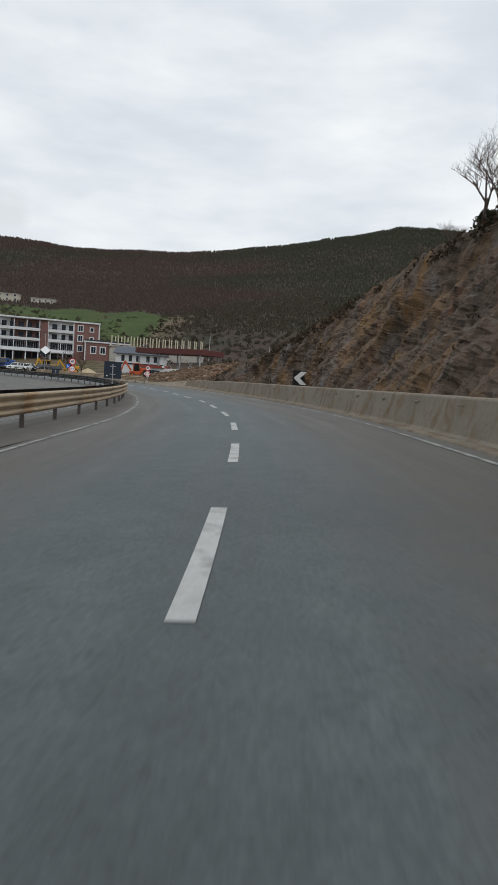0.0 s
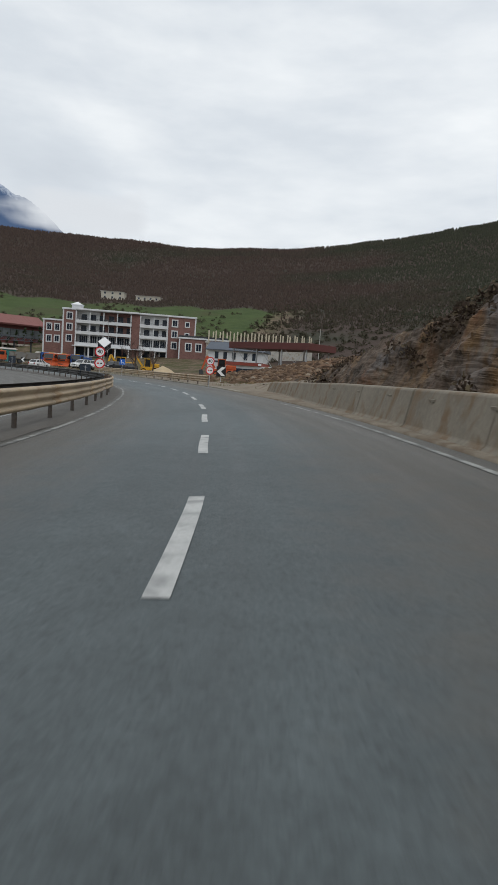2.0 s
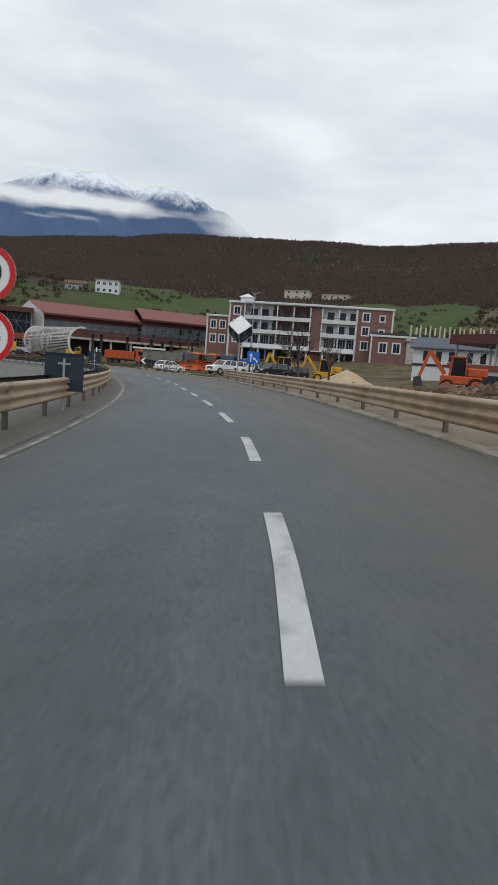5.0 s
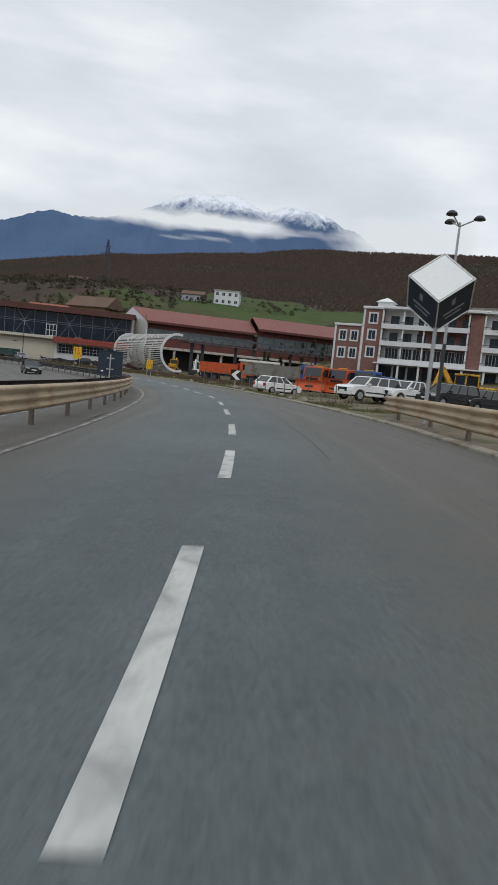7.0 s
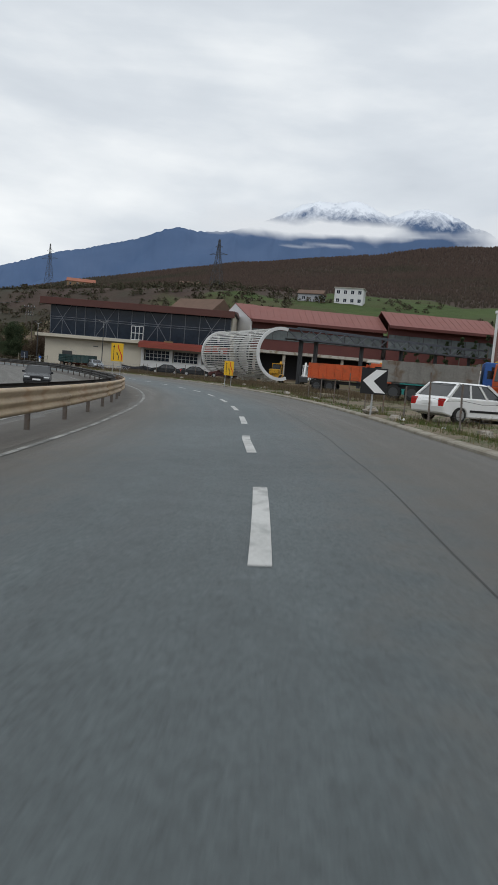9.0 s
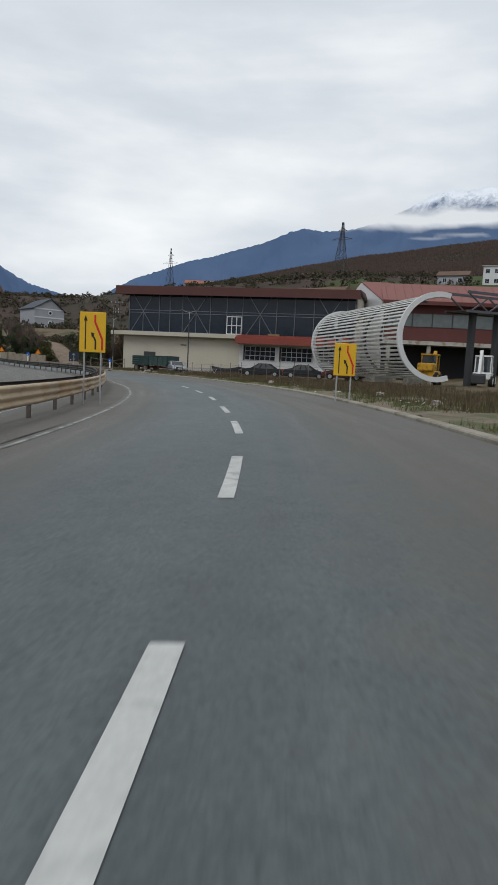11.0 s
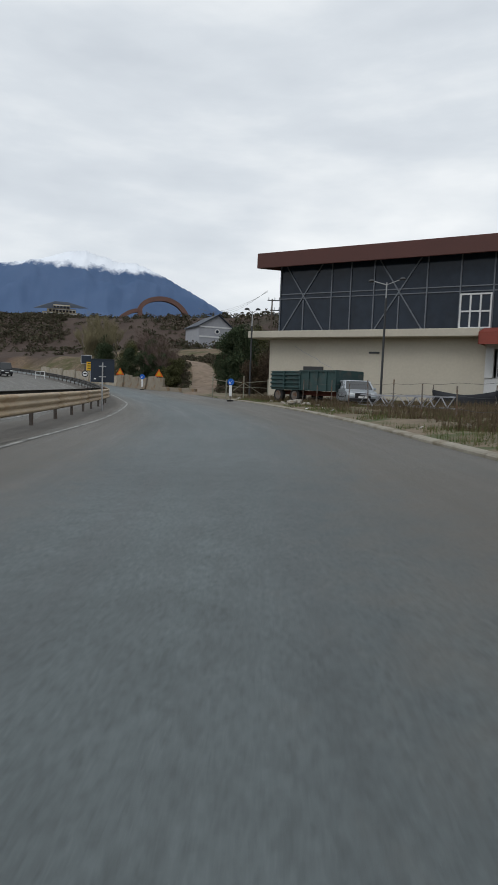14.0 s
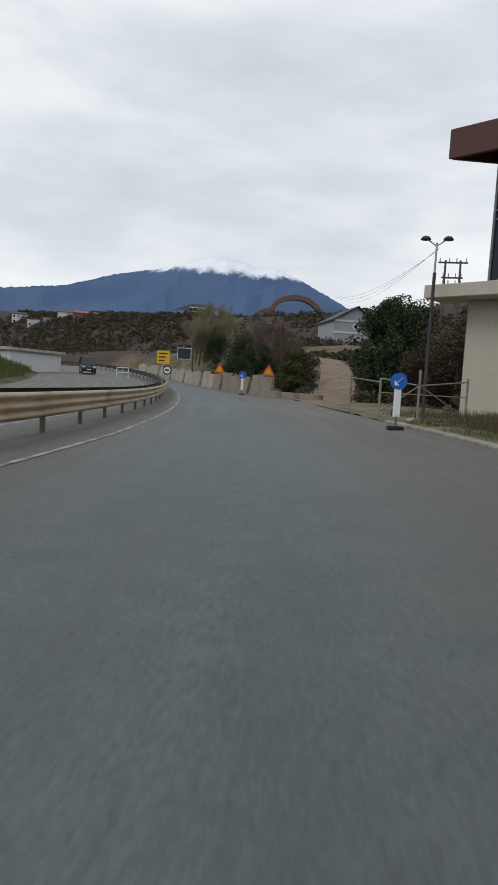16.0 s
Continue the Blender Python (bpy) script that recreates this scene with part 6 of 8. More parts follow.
# ---------------------------------------------------------------- lamps and poles
def street_lamp(x, y, h, heads, reach, label, turn=0, lower=0.0):
    z = ground_z(x, y)
    o = thing("street_lamp", label, "street lamp", pose(x, y, z, 0, 0, turn), "street lamps")
    part("pole", Shape().rod((0, 0, -0.4), (0, 0, h - z), 0.075, 0.045, 10), STEEL, o)
    if lower:
        part("painted_lower_pole", Shape().rod((0, 0, -0.3), (0, 0, lower), 0.085, 0.075, 10), DARK_STEEL, o)
    for k in range(heads):
        a = 6.28318 * k / heads
        c, s = math.cos(a) * reach, math.sin(a) * reach
        t = h - z
        arm = part("arm", Shape().rod((0, 0, t - 0.15), (c, s, t + 0.15), 0.03, n=8), STEEL, o)
        g = Shape()
        n = 12
        rings = [(0.02, 0.17), (0.12, 0.15), (0.20, 0.08), (0.23, 0.0)]
        vs = [(c * 1.15 + r * math.cos(6.28318 * i / n), s * 1.15 + r * math.sin(6.28318 * i / n), t + 0.12 + zz) for r, zz in rings for i in range(n)]
        g.add(vs, [(q * n + i, q * n + (i + 1) % n, (q + 1) * n + (i + 1) % n, (q + 1) * n + i) for q in range(3) for i in range(n)] + [tuple(range(n)), tuple(reversed(range(3 * n, 4 * n)))])
        part("lamp_hood", g, DARK_STEEL, arm, smooth=True)
    return o


street_lamp(-34.0, 123.6, 8.1, 3, 0.62, "triple-headed street lamp beside the parked cars", 20, 3.0)
street_lamp(-145.8, 185.7, 9.0, 2, 1.0, "double-headed street lamp before the hall", 40, 7.4)
street_lamp(-159.6, 180.05, 8.05, 2, 0.42, "double-headed street lamp at the track gate", 75, 6.3)


def wood_pole(x, y, h, label, arm=0.0):
    z = ground_z(x, y)
    o = thing("utility_pole", label, "pole", pose(x, y, z), "utility poles")
    part("pole", Shape().rod((0, 0, -0.4), (0, 0, h), 0.14, 0.09, 8), surface("pale_pole", (0.42, 0.41, 0.38), 0.8, coarse=1, fine=9), o)
    if arm:
        part("crossarm", Shape().box(-arm, arm, -0.05, 0.05, h - 0.7, h - 0.58), DARK_STEEL, o)


wood_pole(16.2, 196.7, 9.0, "pale concrete utility pole on the slope")
wood_pole(-3.0, 232.0, 10.0, "pale concrete utility pole by the columns", 0.8)


def h_pole(x, y, turn):
    z = ground_z(x, y)
    o = thing("transformer_pole", "twin wooden electricity poles with crossarms and insulators", "pole", pose(x, y, z, 0, 0, turn))
    H = 11.5
    for u in (-0.7, 0.7):
        part("pole", Shape().rod((u, 0, -0.4), (u * 0.9, 0, H), 0.13, 0.09, 8), BARK, o)
    for zz, w in ((H - 0.2, 1.25), (H - 1.5, 0.9), (H - 2.1, 0.9)):
        arm = part("crossarm", Shape().box(-w, w, -0.07, 0.07, zz - 0.06, zz + 0.06), DARK_STEEL, o)
        for u in (-w + 0.15, -0.3, 0.3, w - 0.15):
            part("insulator", Shape().rod((u, 0, zz + 0.06), (u, 0, zz + 0.4), 0.06, 0.04, 8), STEEL, arm)
    return o


h_pole(-187, 191.4, 75)


def wire(pts, label, sag=1.2, r=0.015):
    """Overhead wires between two places."""
    g = Shape()
    for a, b in pts:
        a, b = Vector(a), Vector(b)
        prev = a
        for i in range(1, 13):
            f = i / 12
            p = a.lerp(b, f) - Vector((0, 0, sag * 4 * f * (1 - f)))
            g.rod(prev, p, r, n=4)
            prev = p
    tagged(part("overhead_wires", g, DARK_STEEL), label, "wires")


wire([((-187.5, 190.2, 14.2 + k * 0.1), (-262, 196 + k * 1.5, 20.5 - k * 0.4)) for k in range(3)], "thin dark overhead wires from the twin poles", 1.5)


def pylon(x, y, h, base, label):
    z = ground_z(x, y) - 1
    o = thing("power_pylon", label, "pylon", pose(x, y, z, 0, 0, 25), "lattice pylons")
    lev = [0, 0.2, 0.37, 0.52, 0.65, 0.76, 0.86, 0.94, 1.0]
    half = lambda f: base / 2 * (1 - f) ** 1.25 + 0.25
    cor = lambda f: [(sx * half(f), sy * half(f), h * f) for sx, sy in ((-1, -1), (1, -1), (1, 1), (-1, 1))]
    g = Shape()
    for a, b in zip(lev, lev[1:]):
        p, q = cor(a), cor(b)
        for i in range(4):
            g.beam(p[i], q[i], 0.15)
            g.beam(p[i], q[(i + 1) % 4], 0.085)
            g.beam(p[(i + 1) % 4], q[i], 0.085)
            g.beam(q[i], q[(i + 1) % 4], 0.085)
    part("lattice", g, DARK_STEEL, o)
    for f, w in ((0.70, 0.20), (0.85, 0.085)):
        part("crossarm", Shape().beam((-h * w, 0, h * f), (h * w, 0, h * f), 0.12).beam((-h * w, 0, h * f), (0, 0, h * (f + 0.05)), 0.12).beam((h * w, 0, h * f), (0, 0, h * (f + 0.05)), 0.2), DARK_STEEL, o)


pylon(-250, 303, 58 - ground_z(-250, 303), 4.6, "dark lattice power pylon on the slope")
pylon(-520, 366, 38, 6, "far lattice power pylon")


# ---------------------------------------------------------------- vehicles
def wheel(parent, x, y, r=0.32, w=0.2, rim=None):
    t = part("wheel", Shape().rod((x, y - w / 2, r), (x, y + w / 2, r), r, n=18), RUBBER, parent, bevel=0.03)
    part("rim", Shape().rod((x, y - w / 2 - 0.012, r), (x, y + w / 2 + 0.012, r), r * 0.62, n=14), rim or ALLOY, t)
    return t


def car(x, y, turn, style, paint, label, group="", z=None):
    """A car with its nose along +x: body, glasshouse, roof, pillars, lights, wheels."""
    z = ground_z(x, y) + 0.05 if z is None else z
    o = thing("car", label, "car", pose(x, y, z, 0, 0, turn), group)
    L, W, H, sill, belt = {"hatch": (4.2, 1.74, 1.48, 0.22, 0.92), "saloon": (4.6, 1.76, 1.43, 0.20, 0.90), "suv": (4.75, 1.85, 1.72, 0.36, 1.10), "pickup": (5.1, 1.8, 1.66, 0.36, 1.06), "van": (5.0, 1.9, 2.25, 0.28, 1.15)}[style]
    h, w = L / 2, W / 2
    hood = belt - (0.10 if style in ("hatch", "saloon") else 0.06)
    tail = belt if style != "pickup" else belt - 0.06
    # lower body: side outline with wheel arches
    wr = 0.31 if style in ("hatch", "saloon") else 0.38
    ax0, ax1 = -h + 0.82, h - 0.86

    def arch(cx, k=wr + 0.06):
        return [(cx - k * math.cos(math.pi * i / 8), sill + k * 0.95 * math.sin(math.pi * i / 8)) for i in range(9)]

    side = [(-h + 0.03, sill + 0.12)] + arch(ax0) + arch(ax1) + [(h - 0.06, sill + 0.05), (h, sill + 0.35), (h - 0.10, hood - 0.14), (h - 0.32, hood - 0.03), (h - 1.25, belt + 0.02), (-h + 0.18, tail + 0.02), (-h, tail - 0.18), (-h - 0.02, sill + 0.35)]
    body = part("body", Shape().prism(side, -w, w, "y"), paint, o, bevel=0.045)
    # glasshouse
    fx, rx, tf, tr = {"hatch": (h - 1.2, -h + 0.22, h - 2.0, -h + 0.75), "saloon": (h - 1.3, -h + 0.75, h - 2.05, -h + 1.45), "suv": (h - 1.25, -h + 0.15, h - 1.85, -h + 0.35), "pickup": (h - 1.35, -0.75, h - 1.95, -0.6), "van": (h - 0.75, -h + 0.08, h - 1.25, -h + 0.15)}[style]
    wi = w - 0.16
    low = [(rx, -w + 0.04, belt), (fx, -w + 0.04, belt), (fx, w - 0.04, belt), (rx, w - 0.04, belt)]
    top = [(tr, -wi, H - 0.05), (tf, -wi, H - 0.05), (tf, wi, H - 0.05), (tr, wi, H - 0.05)]
    part("glasshouse", Shape().add(low + top, [(3, 2, 1, 0), (4, 5, 6, 7), (0, 1, 5, 4), (1, 2, 6, 5), (2, 3, 7, 6), (3, 0, 4, 7)]), GLASS_CAR, o)
    part("roof", Shape().add([(tr - 0.03, -wi - 0.02, H - 0.06), (tf + 0.03, -wi - 0.02, H - 0.06), (tf + 0.03, wi + 0.02, H - 0.06), (tr - 0.03, wi + 0.02, H - 0.06), (tr + 0.12, -wi + 0.12, H), (tf - 0.12, -wi + 0.12, H), (tf - 0.12, wi - 0.12, H), (tr + 0.12, wi - 0.12, H)], [(3, 2, 1, 0), (4, 5, 6, 7), (0, 1, 5, 4), (1, 2, 6, 5), (2, 3, 7, 6), (3, 0, 4, 7)]), paint, o)
    for a, b in zip(low, top):
        part("pillar", Shape().beam(a, b, 0.09), paint, o)
    for f in (0.38, 0.68):
        for i, j in ((0, 1), (3, 2)):
            p = Vector(low[i]).lerp(Vector(low[j]), f)
            q = Vector(top[i]).lerp(Vector(top[j]), f)
            part("pillar", Shape().beam(p, q, 0.07), paint if style != "saloon" else SIGN_BLACK, o)
    # lights, plates, mirrors, trims
    for sgn in (-1, 1):
        part("headlight", Shape().box(h - 0.30, h - 0.045, sgn * (w - 0.24) - 0.18, sgn * (w - 0.24) + 0.18, hood - 0.30, hood - 0.13), LAMP_LENS, o, bevel=0.02)
        part("tail_light", Shape().box(-h - 0.03, -h + 0.10, sgn * (w - 0.16) - 0.13, sgn * (w - 0.16) + 0.13, tail - 0.34, tail - 0.05), TAIL_RED, o, bevel=0.02)
        part("mirror", Shape().box(fx - 0.35, fx - 0.18, sgn * (w + 0.08) - 0.09, sgn * (w + 0.08) + 0.09, belt, belt + 0.14), paint, o, bevel=0.02)
        part("side_trim", Shape().box(ax0 + 0.45, ax1 - 0.45, sgn * (w + 0.006) - 0.012, sgn * (w + 0.006) + 0.012, sill + 0.22, sill + 0.30), SIGN_BLACK, o)
    part("grille", Shape().box(h - 0.05, h + 0.012, -0.45, 0.45, sill + 0.22, sill + 0.50), SIGN_BLACK, o)
    part("bumper", Shape().box(h - 0.10, h + 0.03, -w + 0.08, w - 0.08, sill + 0.02, sill + 0.20), SIGN_BLACK if style != "suv" else paint, o, bevel=0.02)
    part("number_plate", Shape().box(-h - 0.035, -h - 0.02, -0.26, 0.26, sill + 0.42, sill + 0.53), SIGN_WHITE, o)
    part("number_plate", Shape().box(h + 0.012, h + 0.035, -0.26, 0.26, sill + 0.22, sill + 0.33), SIGN_WHITE, o)
    if style in ("suv", "pickup"):
        for sgn in (-1, 1):
            part("roof_rail", Shape().beam((tr + 0.2, sgn * (wi - 0.05), H + 0.05), (tf - 0.2, sgn * (wi - 0.05), H + 0.05), 0.04), DARK_STEEL, o)
    for cx in (ax0, ax1):
        for sgn in (-1, 1):
            wheel(o, cx, sgn * (w - 0.11), wr)
    return o


car(-55.2, 145.6, 72, "hatch", CAR_WHITE, "white hatchback parked by the fence", "cars on the lot")
car(-44.1, 139.7, -114, "suv", CAR_WHITE, "white off-road car parked nose to the road", "cars on the lot")
car(-42.1, 142.3, -114, "pickup", CAR_WHITE, "white pickup parked beside the off-road car", "cars on the lot")
car(-39.7, 143.5, -114, "suv", CAR_DARK, "dark green off-road car parked by the cube sign", "cars on the lot")
car(-38.2, 146.6, -114, "suv", CAR_DARK, "dark van-like car parked by the cube sign", "cars on the lot")
car(-121.9, 182.0, 228, "saloon", CAR_DARK, "dark saloon parked before the hall", "cars by the hall")
car(-117.6, 184.6, 46, "saloon", CAR_DARK, "old dark saloon parked before the hall", "cars by the hall")
car(-111.6, 184.4, 226, "hatch", CAR_RED, "dusty red hatchback beside the slatted shell", "cars by the hall")
car(-140.0, 181.0, 345, "hatch", CAR_SILVER, "silver blue car parked beside the green trailer", "cars by the hall")
_p = at(188, -10.2)
car(_p[0], _p[1], heading(188) - 90, "saloon", CAR_DARK, "dark saloon on the opposite carriageway", "cars on the opposite carriageway", _p[2])
_p = at(331, -9.2)
car(_p[0], _p[1], heading(331) - 90, "van", CAR_DARK, "dark van with lit headlamps on the opposite carriageway", "cars on the opposite carriageway", _p[2])


def tipper(x, y, turn, paint, cab_paint, label, L=7.6, plough=False, body=True, drop=0.0):
    z = ground_z(x, y) - drop
    o = thing("tipper_truck" if body else "snow_plough_truck", label, "truck", pose(x, y, z, 0, 0, turn), "trucks on the lot")
    part("chassis", Shape().box(-L / 2, L / 2, -0.45, 0.45, 0.75, 1.05), DARK_STEEL, o)
    c = part("cab", Shape().prism([(L / 2 - 2.0, 0.7), (L / 2 + 0.05, 0.7), (L / 2 + 0.05, 1.9), (L / 2 - 0.12, 2.85), (L / 2 - 1.9, 2.9)], -1.2, 1.2, "y"), cab_paint, o, bevel=0.06)
    part("windscreen", Shape().add([(L / 2 + 0.10, -1.05, 1.8), (L / 2 + 0.10, 1.05, 1.8), (L / 2 - 0.05, 1.0, 2.72), (L / 2 - 0.05, -1.0, 2.72), (L / 2 - 0.1, -1.05, 1.85), (L / 2 - 0.1, 1.05, 1.85), (L / 2 - 0.3, 1.0, 2.7), (L / 2 - 0.3, -1.0, 2.7)], [(0, 1, 2, 3), (7, 6, 5, 4), (0, 4, 5, 1), (1, 5, 6, 2), (2, 6, 7, 3), (3, 7, 4, 0)]), GLASS_CAR, c)
    for sgn in (-1, 1):
        part("side_window", Shape().box(L / 2 - 1.5, L / 2 - 0.4, sgn * 1.2 - 0.02, sgn * 1.2 + 0.02, 1.85, 2.6), GLASS_CAR, c)
        part("headlight", Shape().box(L / 2, L / 2 + 0.08, sgn * 0.85 - 0.18, sgn * 0.85 + 0.18, 0.85, 1.1), LAMP_LENS, c)
        part("mirror", Shape().box(L / 2 - 0.1, L / 2 + 0.1, sgn * 1.42 - 0.1, sgn * 1.42 + 0.1, 1.9, 2.4), SIGN_BLACK, c)
    part("grille", Shape().box(L / 2 + 0.04, L / 2 + 0.09, -0.75, 0.75, 1.15, 1.65), SIGN_BLACK, c)
    part("bumper", Shape().box(L / 2 - 0.1, L / 2 + 0.14, -1.22, 1.22, 0.5, 0.8), DARK_STEEL, c, bevel=0.03)
    part("roof_beacon", Shape().box(L / 2 - 1.2, L / 2 - 1.0, -0.55, 0.55, 2.9, 3.02), PLANT_YELLOW, c, bevel=0.03)
    if body:
        x1 = L / 2 - 2.2
        b = part("tipper_body", Shape().box(-L / 2 - 0.2, x1, -1.2, 1.2, 1.15, 1.27), paint, o)
        for nm, q in (("side_board", (-L / 2 - 0.2, x1, -1.22, -1.14, 1.2, 2.55)), ("side_board", (-L / 2 - 0.2, x1, 1.14, 1.22, 1.2, 2.55)), ("head_board", (x1 - 0.08, x1, -1.2, 1.2, 1.2, 2.75)), ("tail_board", (-L / 2 - 0.2, -L / 2 - 0.12, -1.2, 1.2, 1.2, 2.5))):
            part(nm, Shape().box(*q), paint, b)
        for u in np.arange(-L / 2, x1, 0.75):
            for sgn in (-1, 1):
                part("rib", Shape().box(u - 0.05, u + 0.05, sgn * 1.26 - 0.05, sgn * 1.26 + 0.05, 1.2, 2.55), paint, b)
    else:
        part("salt_hopper", Shape().prism([(-L / 2, 1.1), (L / 2 - 2.3, 1.1), (L / 2 - 2.3, 2.5), (-L / 2, 2.5)], -1.1, 1.1, "y"), paint, o, bevel=0.08)
    if plough:
        g = Shape()
        n = 7
        prof = [(L / 2 + 0.75 + 0.28 * math.cos(math.pi * (0.15 + 0.7 * i / n)) * 1.0 - 0.35 * math.sin(math.pi * i / n), 0.25 + 1.15 * i / n) for i in range(n + 1)]
        g.prism(prof + [(a - 0.06, b) for a, b in reversed(prof)], -1.9, 1.9, "y")
        bl = part("plough_blade", g, ORANGE, o, "orange snow plough blade")
        part("plough_arm", Shape().box(L / 2, L / 2 + 0.6, -0.5, 0.5, 0.5, 0.8), DARK_STEEL, o)
    for cx in (L / 2 - 1.3, -L / 2 + 1.9, -L / 2 + 0.7):
        for sgn in (-1, 1):
            wheel(o, cx, sgn * 1.0, 0.5, 0.32, DARK_STEEL)
    return o


tipper(-79.4, 171.1, 25, ORANGE, ORANGE, "orange tipper truck with a ribbed body", 7.4)
tipper(-65.1, 162.2, 30, GREY_BODY, BLUE_PAINT, "grey-bodied tipper truck with a blue cab", 8.2)
tipper(-59.6, 163.2, 268, ORANGE, ORANGE, "orange gritting truck with a snow plough blade", 6.8, True, False)
tipper(-57.1, 164.2, 268, ORANGE, ORANGE, "orange gritting truck with a wide plough blade", 6.8, True, False)
tipper(-54.5, 165.3, 268, BLUE_PAINT, BLUE_PAINT, "blue truck with a tall cab", 6.8, False, False)


def digger(x, y, turn, paint, label, scale=1.0):
    z = ground_z(x, y)
    m = pose(x, y, z, 0, 0, turn) @ Matrix.Diagonal((scale, scale, scale, 1))
    o = thing("digger", label, "digger", m, "machines on the lot")
    part("chassis", Shape().box(-1.6, 1.6, -0.8, 0.8, 0.6, 1.3), paint, o, bevel=0.08)
    part("engine_cover", Shape().box(-2.0, -0.4, -0.75, 0.75, 1.25, 2.0), paint, o, bevel=0.12)
    cab = part("cab", Shape().prism([(-0.3, 1.3), (0.9, 1.3), (0.8, 2.75), (-0.2, 2.8)], -0.7, 0.7, "y"), GLASS_CAR, o)
    for u, v in ((-0.3, -0.7), (0.9, -0.7), (-0.3, 0.7), (0.9, 0.7)):
        part("cab_pillar", Shape().beam((u, v, 1.3), (u * 0.9, v, 2.78), 0.09), paint, cab)
    part("cab_roof", Shape().box(-0.35, 0.95, -0.78, 0.78, 2.75, 2.9), paint, cab, bevel=0.03)
    arm = part("boom", Shape().beam((1.3, 0.0, 1.4), (2.6, 0.0, 3.2), 0.3, 0.34), paint, o)
    part("stick", Shape().beam((2.6, 0, 3.2), (3.3, 0, 1.1), 0.24, 0.26), paint, arm)
    part("bucket", Shape().prism([(2.9, 0.2), (3.7, 0.25), (3.75, 1.0), (3.2, 1.15)], -0.6, 0.6, "y"), DARK_STEEL, arm, bevel=0.04)
    for cx, r in ((1.1, 0.5), (-1.1, 0.6)):
        for sgn in (-1, 1):
            wheel(o, cx, sgn * 0.85, r, 0.35, paint)


digger(-40.0, 149.5, 230, PLANT_YELLOW, "yellow wheeled digger with a raised boom", 1.0)
digger(-35.0, 151.0, 200, PLANT_YELLOW, "yellow wheeled loader among parked machines", 1.0)
digger(-16.0, 125.5, 190, ORANGE, "orange digger with a bent boom", 1.0)
digger(-100.5, 183.6, 120, PLANT_YELLOW, "yellow digger under the footbridge", 0.85)
digger(-96.4, 185.0, 300, SIGN_WHITE, "white wheeled loader under the footbridge", 0.8)


def green_trailer():
    o = thing("trailer", "bottle-green ribbed tipping trailer parked before the hall", "trailer", pose(-144.8, 180.3, ground_z(-144.8, 180.3), 0, 0, 21))
    L = 6.3
    part("chassis", Shape().box(-L / 2 + 0.3, L / 2 + 0.6, -0.5, 0.5, 0.5, 0.8), surface("rust_red_chassis", (0.12, 0.035, 0.025), 0.8), o)
    b = part("tipper_body", Shape().box(-L / 2, L / 2, -1.2, 1.2, 0.82, 0.94), GREEN_TRAILER, o)
    for nm, q in (("side_board", (-L / 2, L / 2, -1.22, -1.14, 0.84, 2.05)), ("side_board", (-L / 2, L / 2, 1.14, 1.22, 0.84, 2.05)), ("head_board", (L / 2 - 0.08, L / 2, -1.2, 1.2, 0.84, 2.15)), ("tail_board", (-L / 2, -L / 2 + 0.08, -1.2, 1.2, 0.84, 2.05))):
        part(nm, Shape().box(*q), GREEN_TRAILER, b)
    for z in (1.0, 1.28, 1.56, 1.84):
        part("long_rib", Shape().prism([(-1.22, z - 0.09), (-1.33, z - 0.02), (-1.33, z + 0.05), (-1.22, z + 0.09)], -L / 2, -0.2, "x"), GREEN_TRAILER, b)
    for u in np.arange(-0.15, L / 2 + 0.1, 0.82):
        part("upright_rib", Shape().box(u - 0.05, u + 0.05, -1.29, -1.22, 0.84, 2.05), GREEN_TRAILER, b)
    part("upright_rib", Shape().box(-1.75, -1.65, -1.36, -1.22, 0.84, 2.05), GREEN_TRAILER, b)
    part("top_rail", Shape().box(-0.2, L / 2, -1.3, -1.14, 2.05, 2.14), GREEN_TRAILER, b)
    part("top_rail", Shape().box(-L / 2, -0.2, -1.28, -1.14, 2.02, 2.09), GREEN_TRAILER, b)
    for cx in (-L / 2 + 0.65, -L / 2 + 2.35):
        for sgn in (-1, 1):
            wheel(o, cx, sgn * 0.98, 0.47, 0.3, POST_STEEL)


green_trailer()


# ---------------------------------------------------------------- lot furniture, fences, gate
def shed(x, y, turn, w, d, h, wall, roof, label):
    o = thing("shed", label, "shed", pose(x, y, ground_z(x, y), 0, 0, turn))
    part("wall", Shape().box(0, w, 0, d, -0.4, h), wall, o)
    part("roof", Shape().prism([(-0.3, h), (-0.3, h + 0.12), (d + 0.3, h + 0.5), (d + 0.3, h + 0.38)], -0.3, w + 0.3, "x"), roof, o)
    part("door", Shape().box(w * 0.4, w * 0.4 + 1.0, -0.04, 0, 0, 2.0), DARK_STEEL, o)


shed(-84.5, 181.0, 33, 6, 4, 3.0, TEAL, PLINTH, "small teal sheet-metal shed under the footbridge")
shed(-74.0, 184.0, 20, 6, 3, 2.6, WHITE, PLINTH, "white container shed behind the trucks")


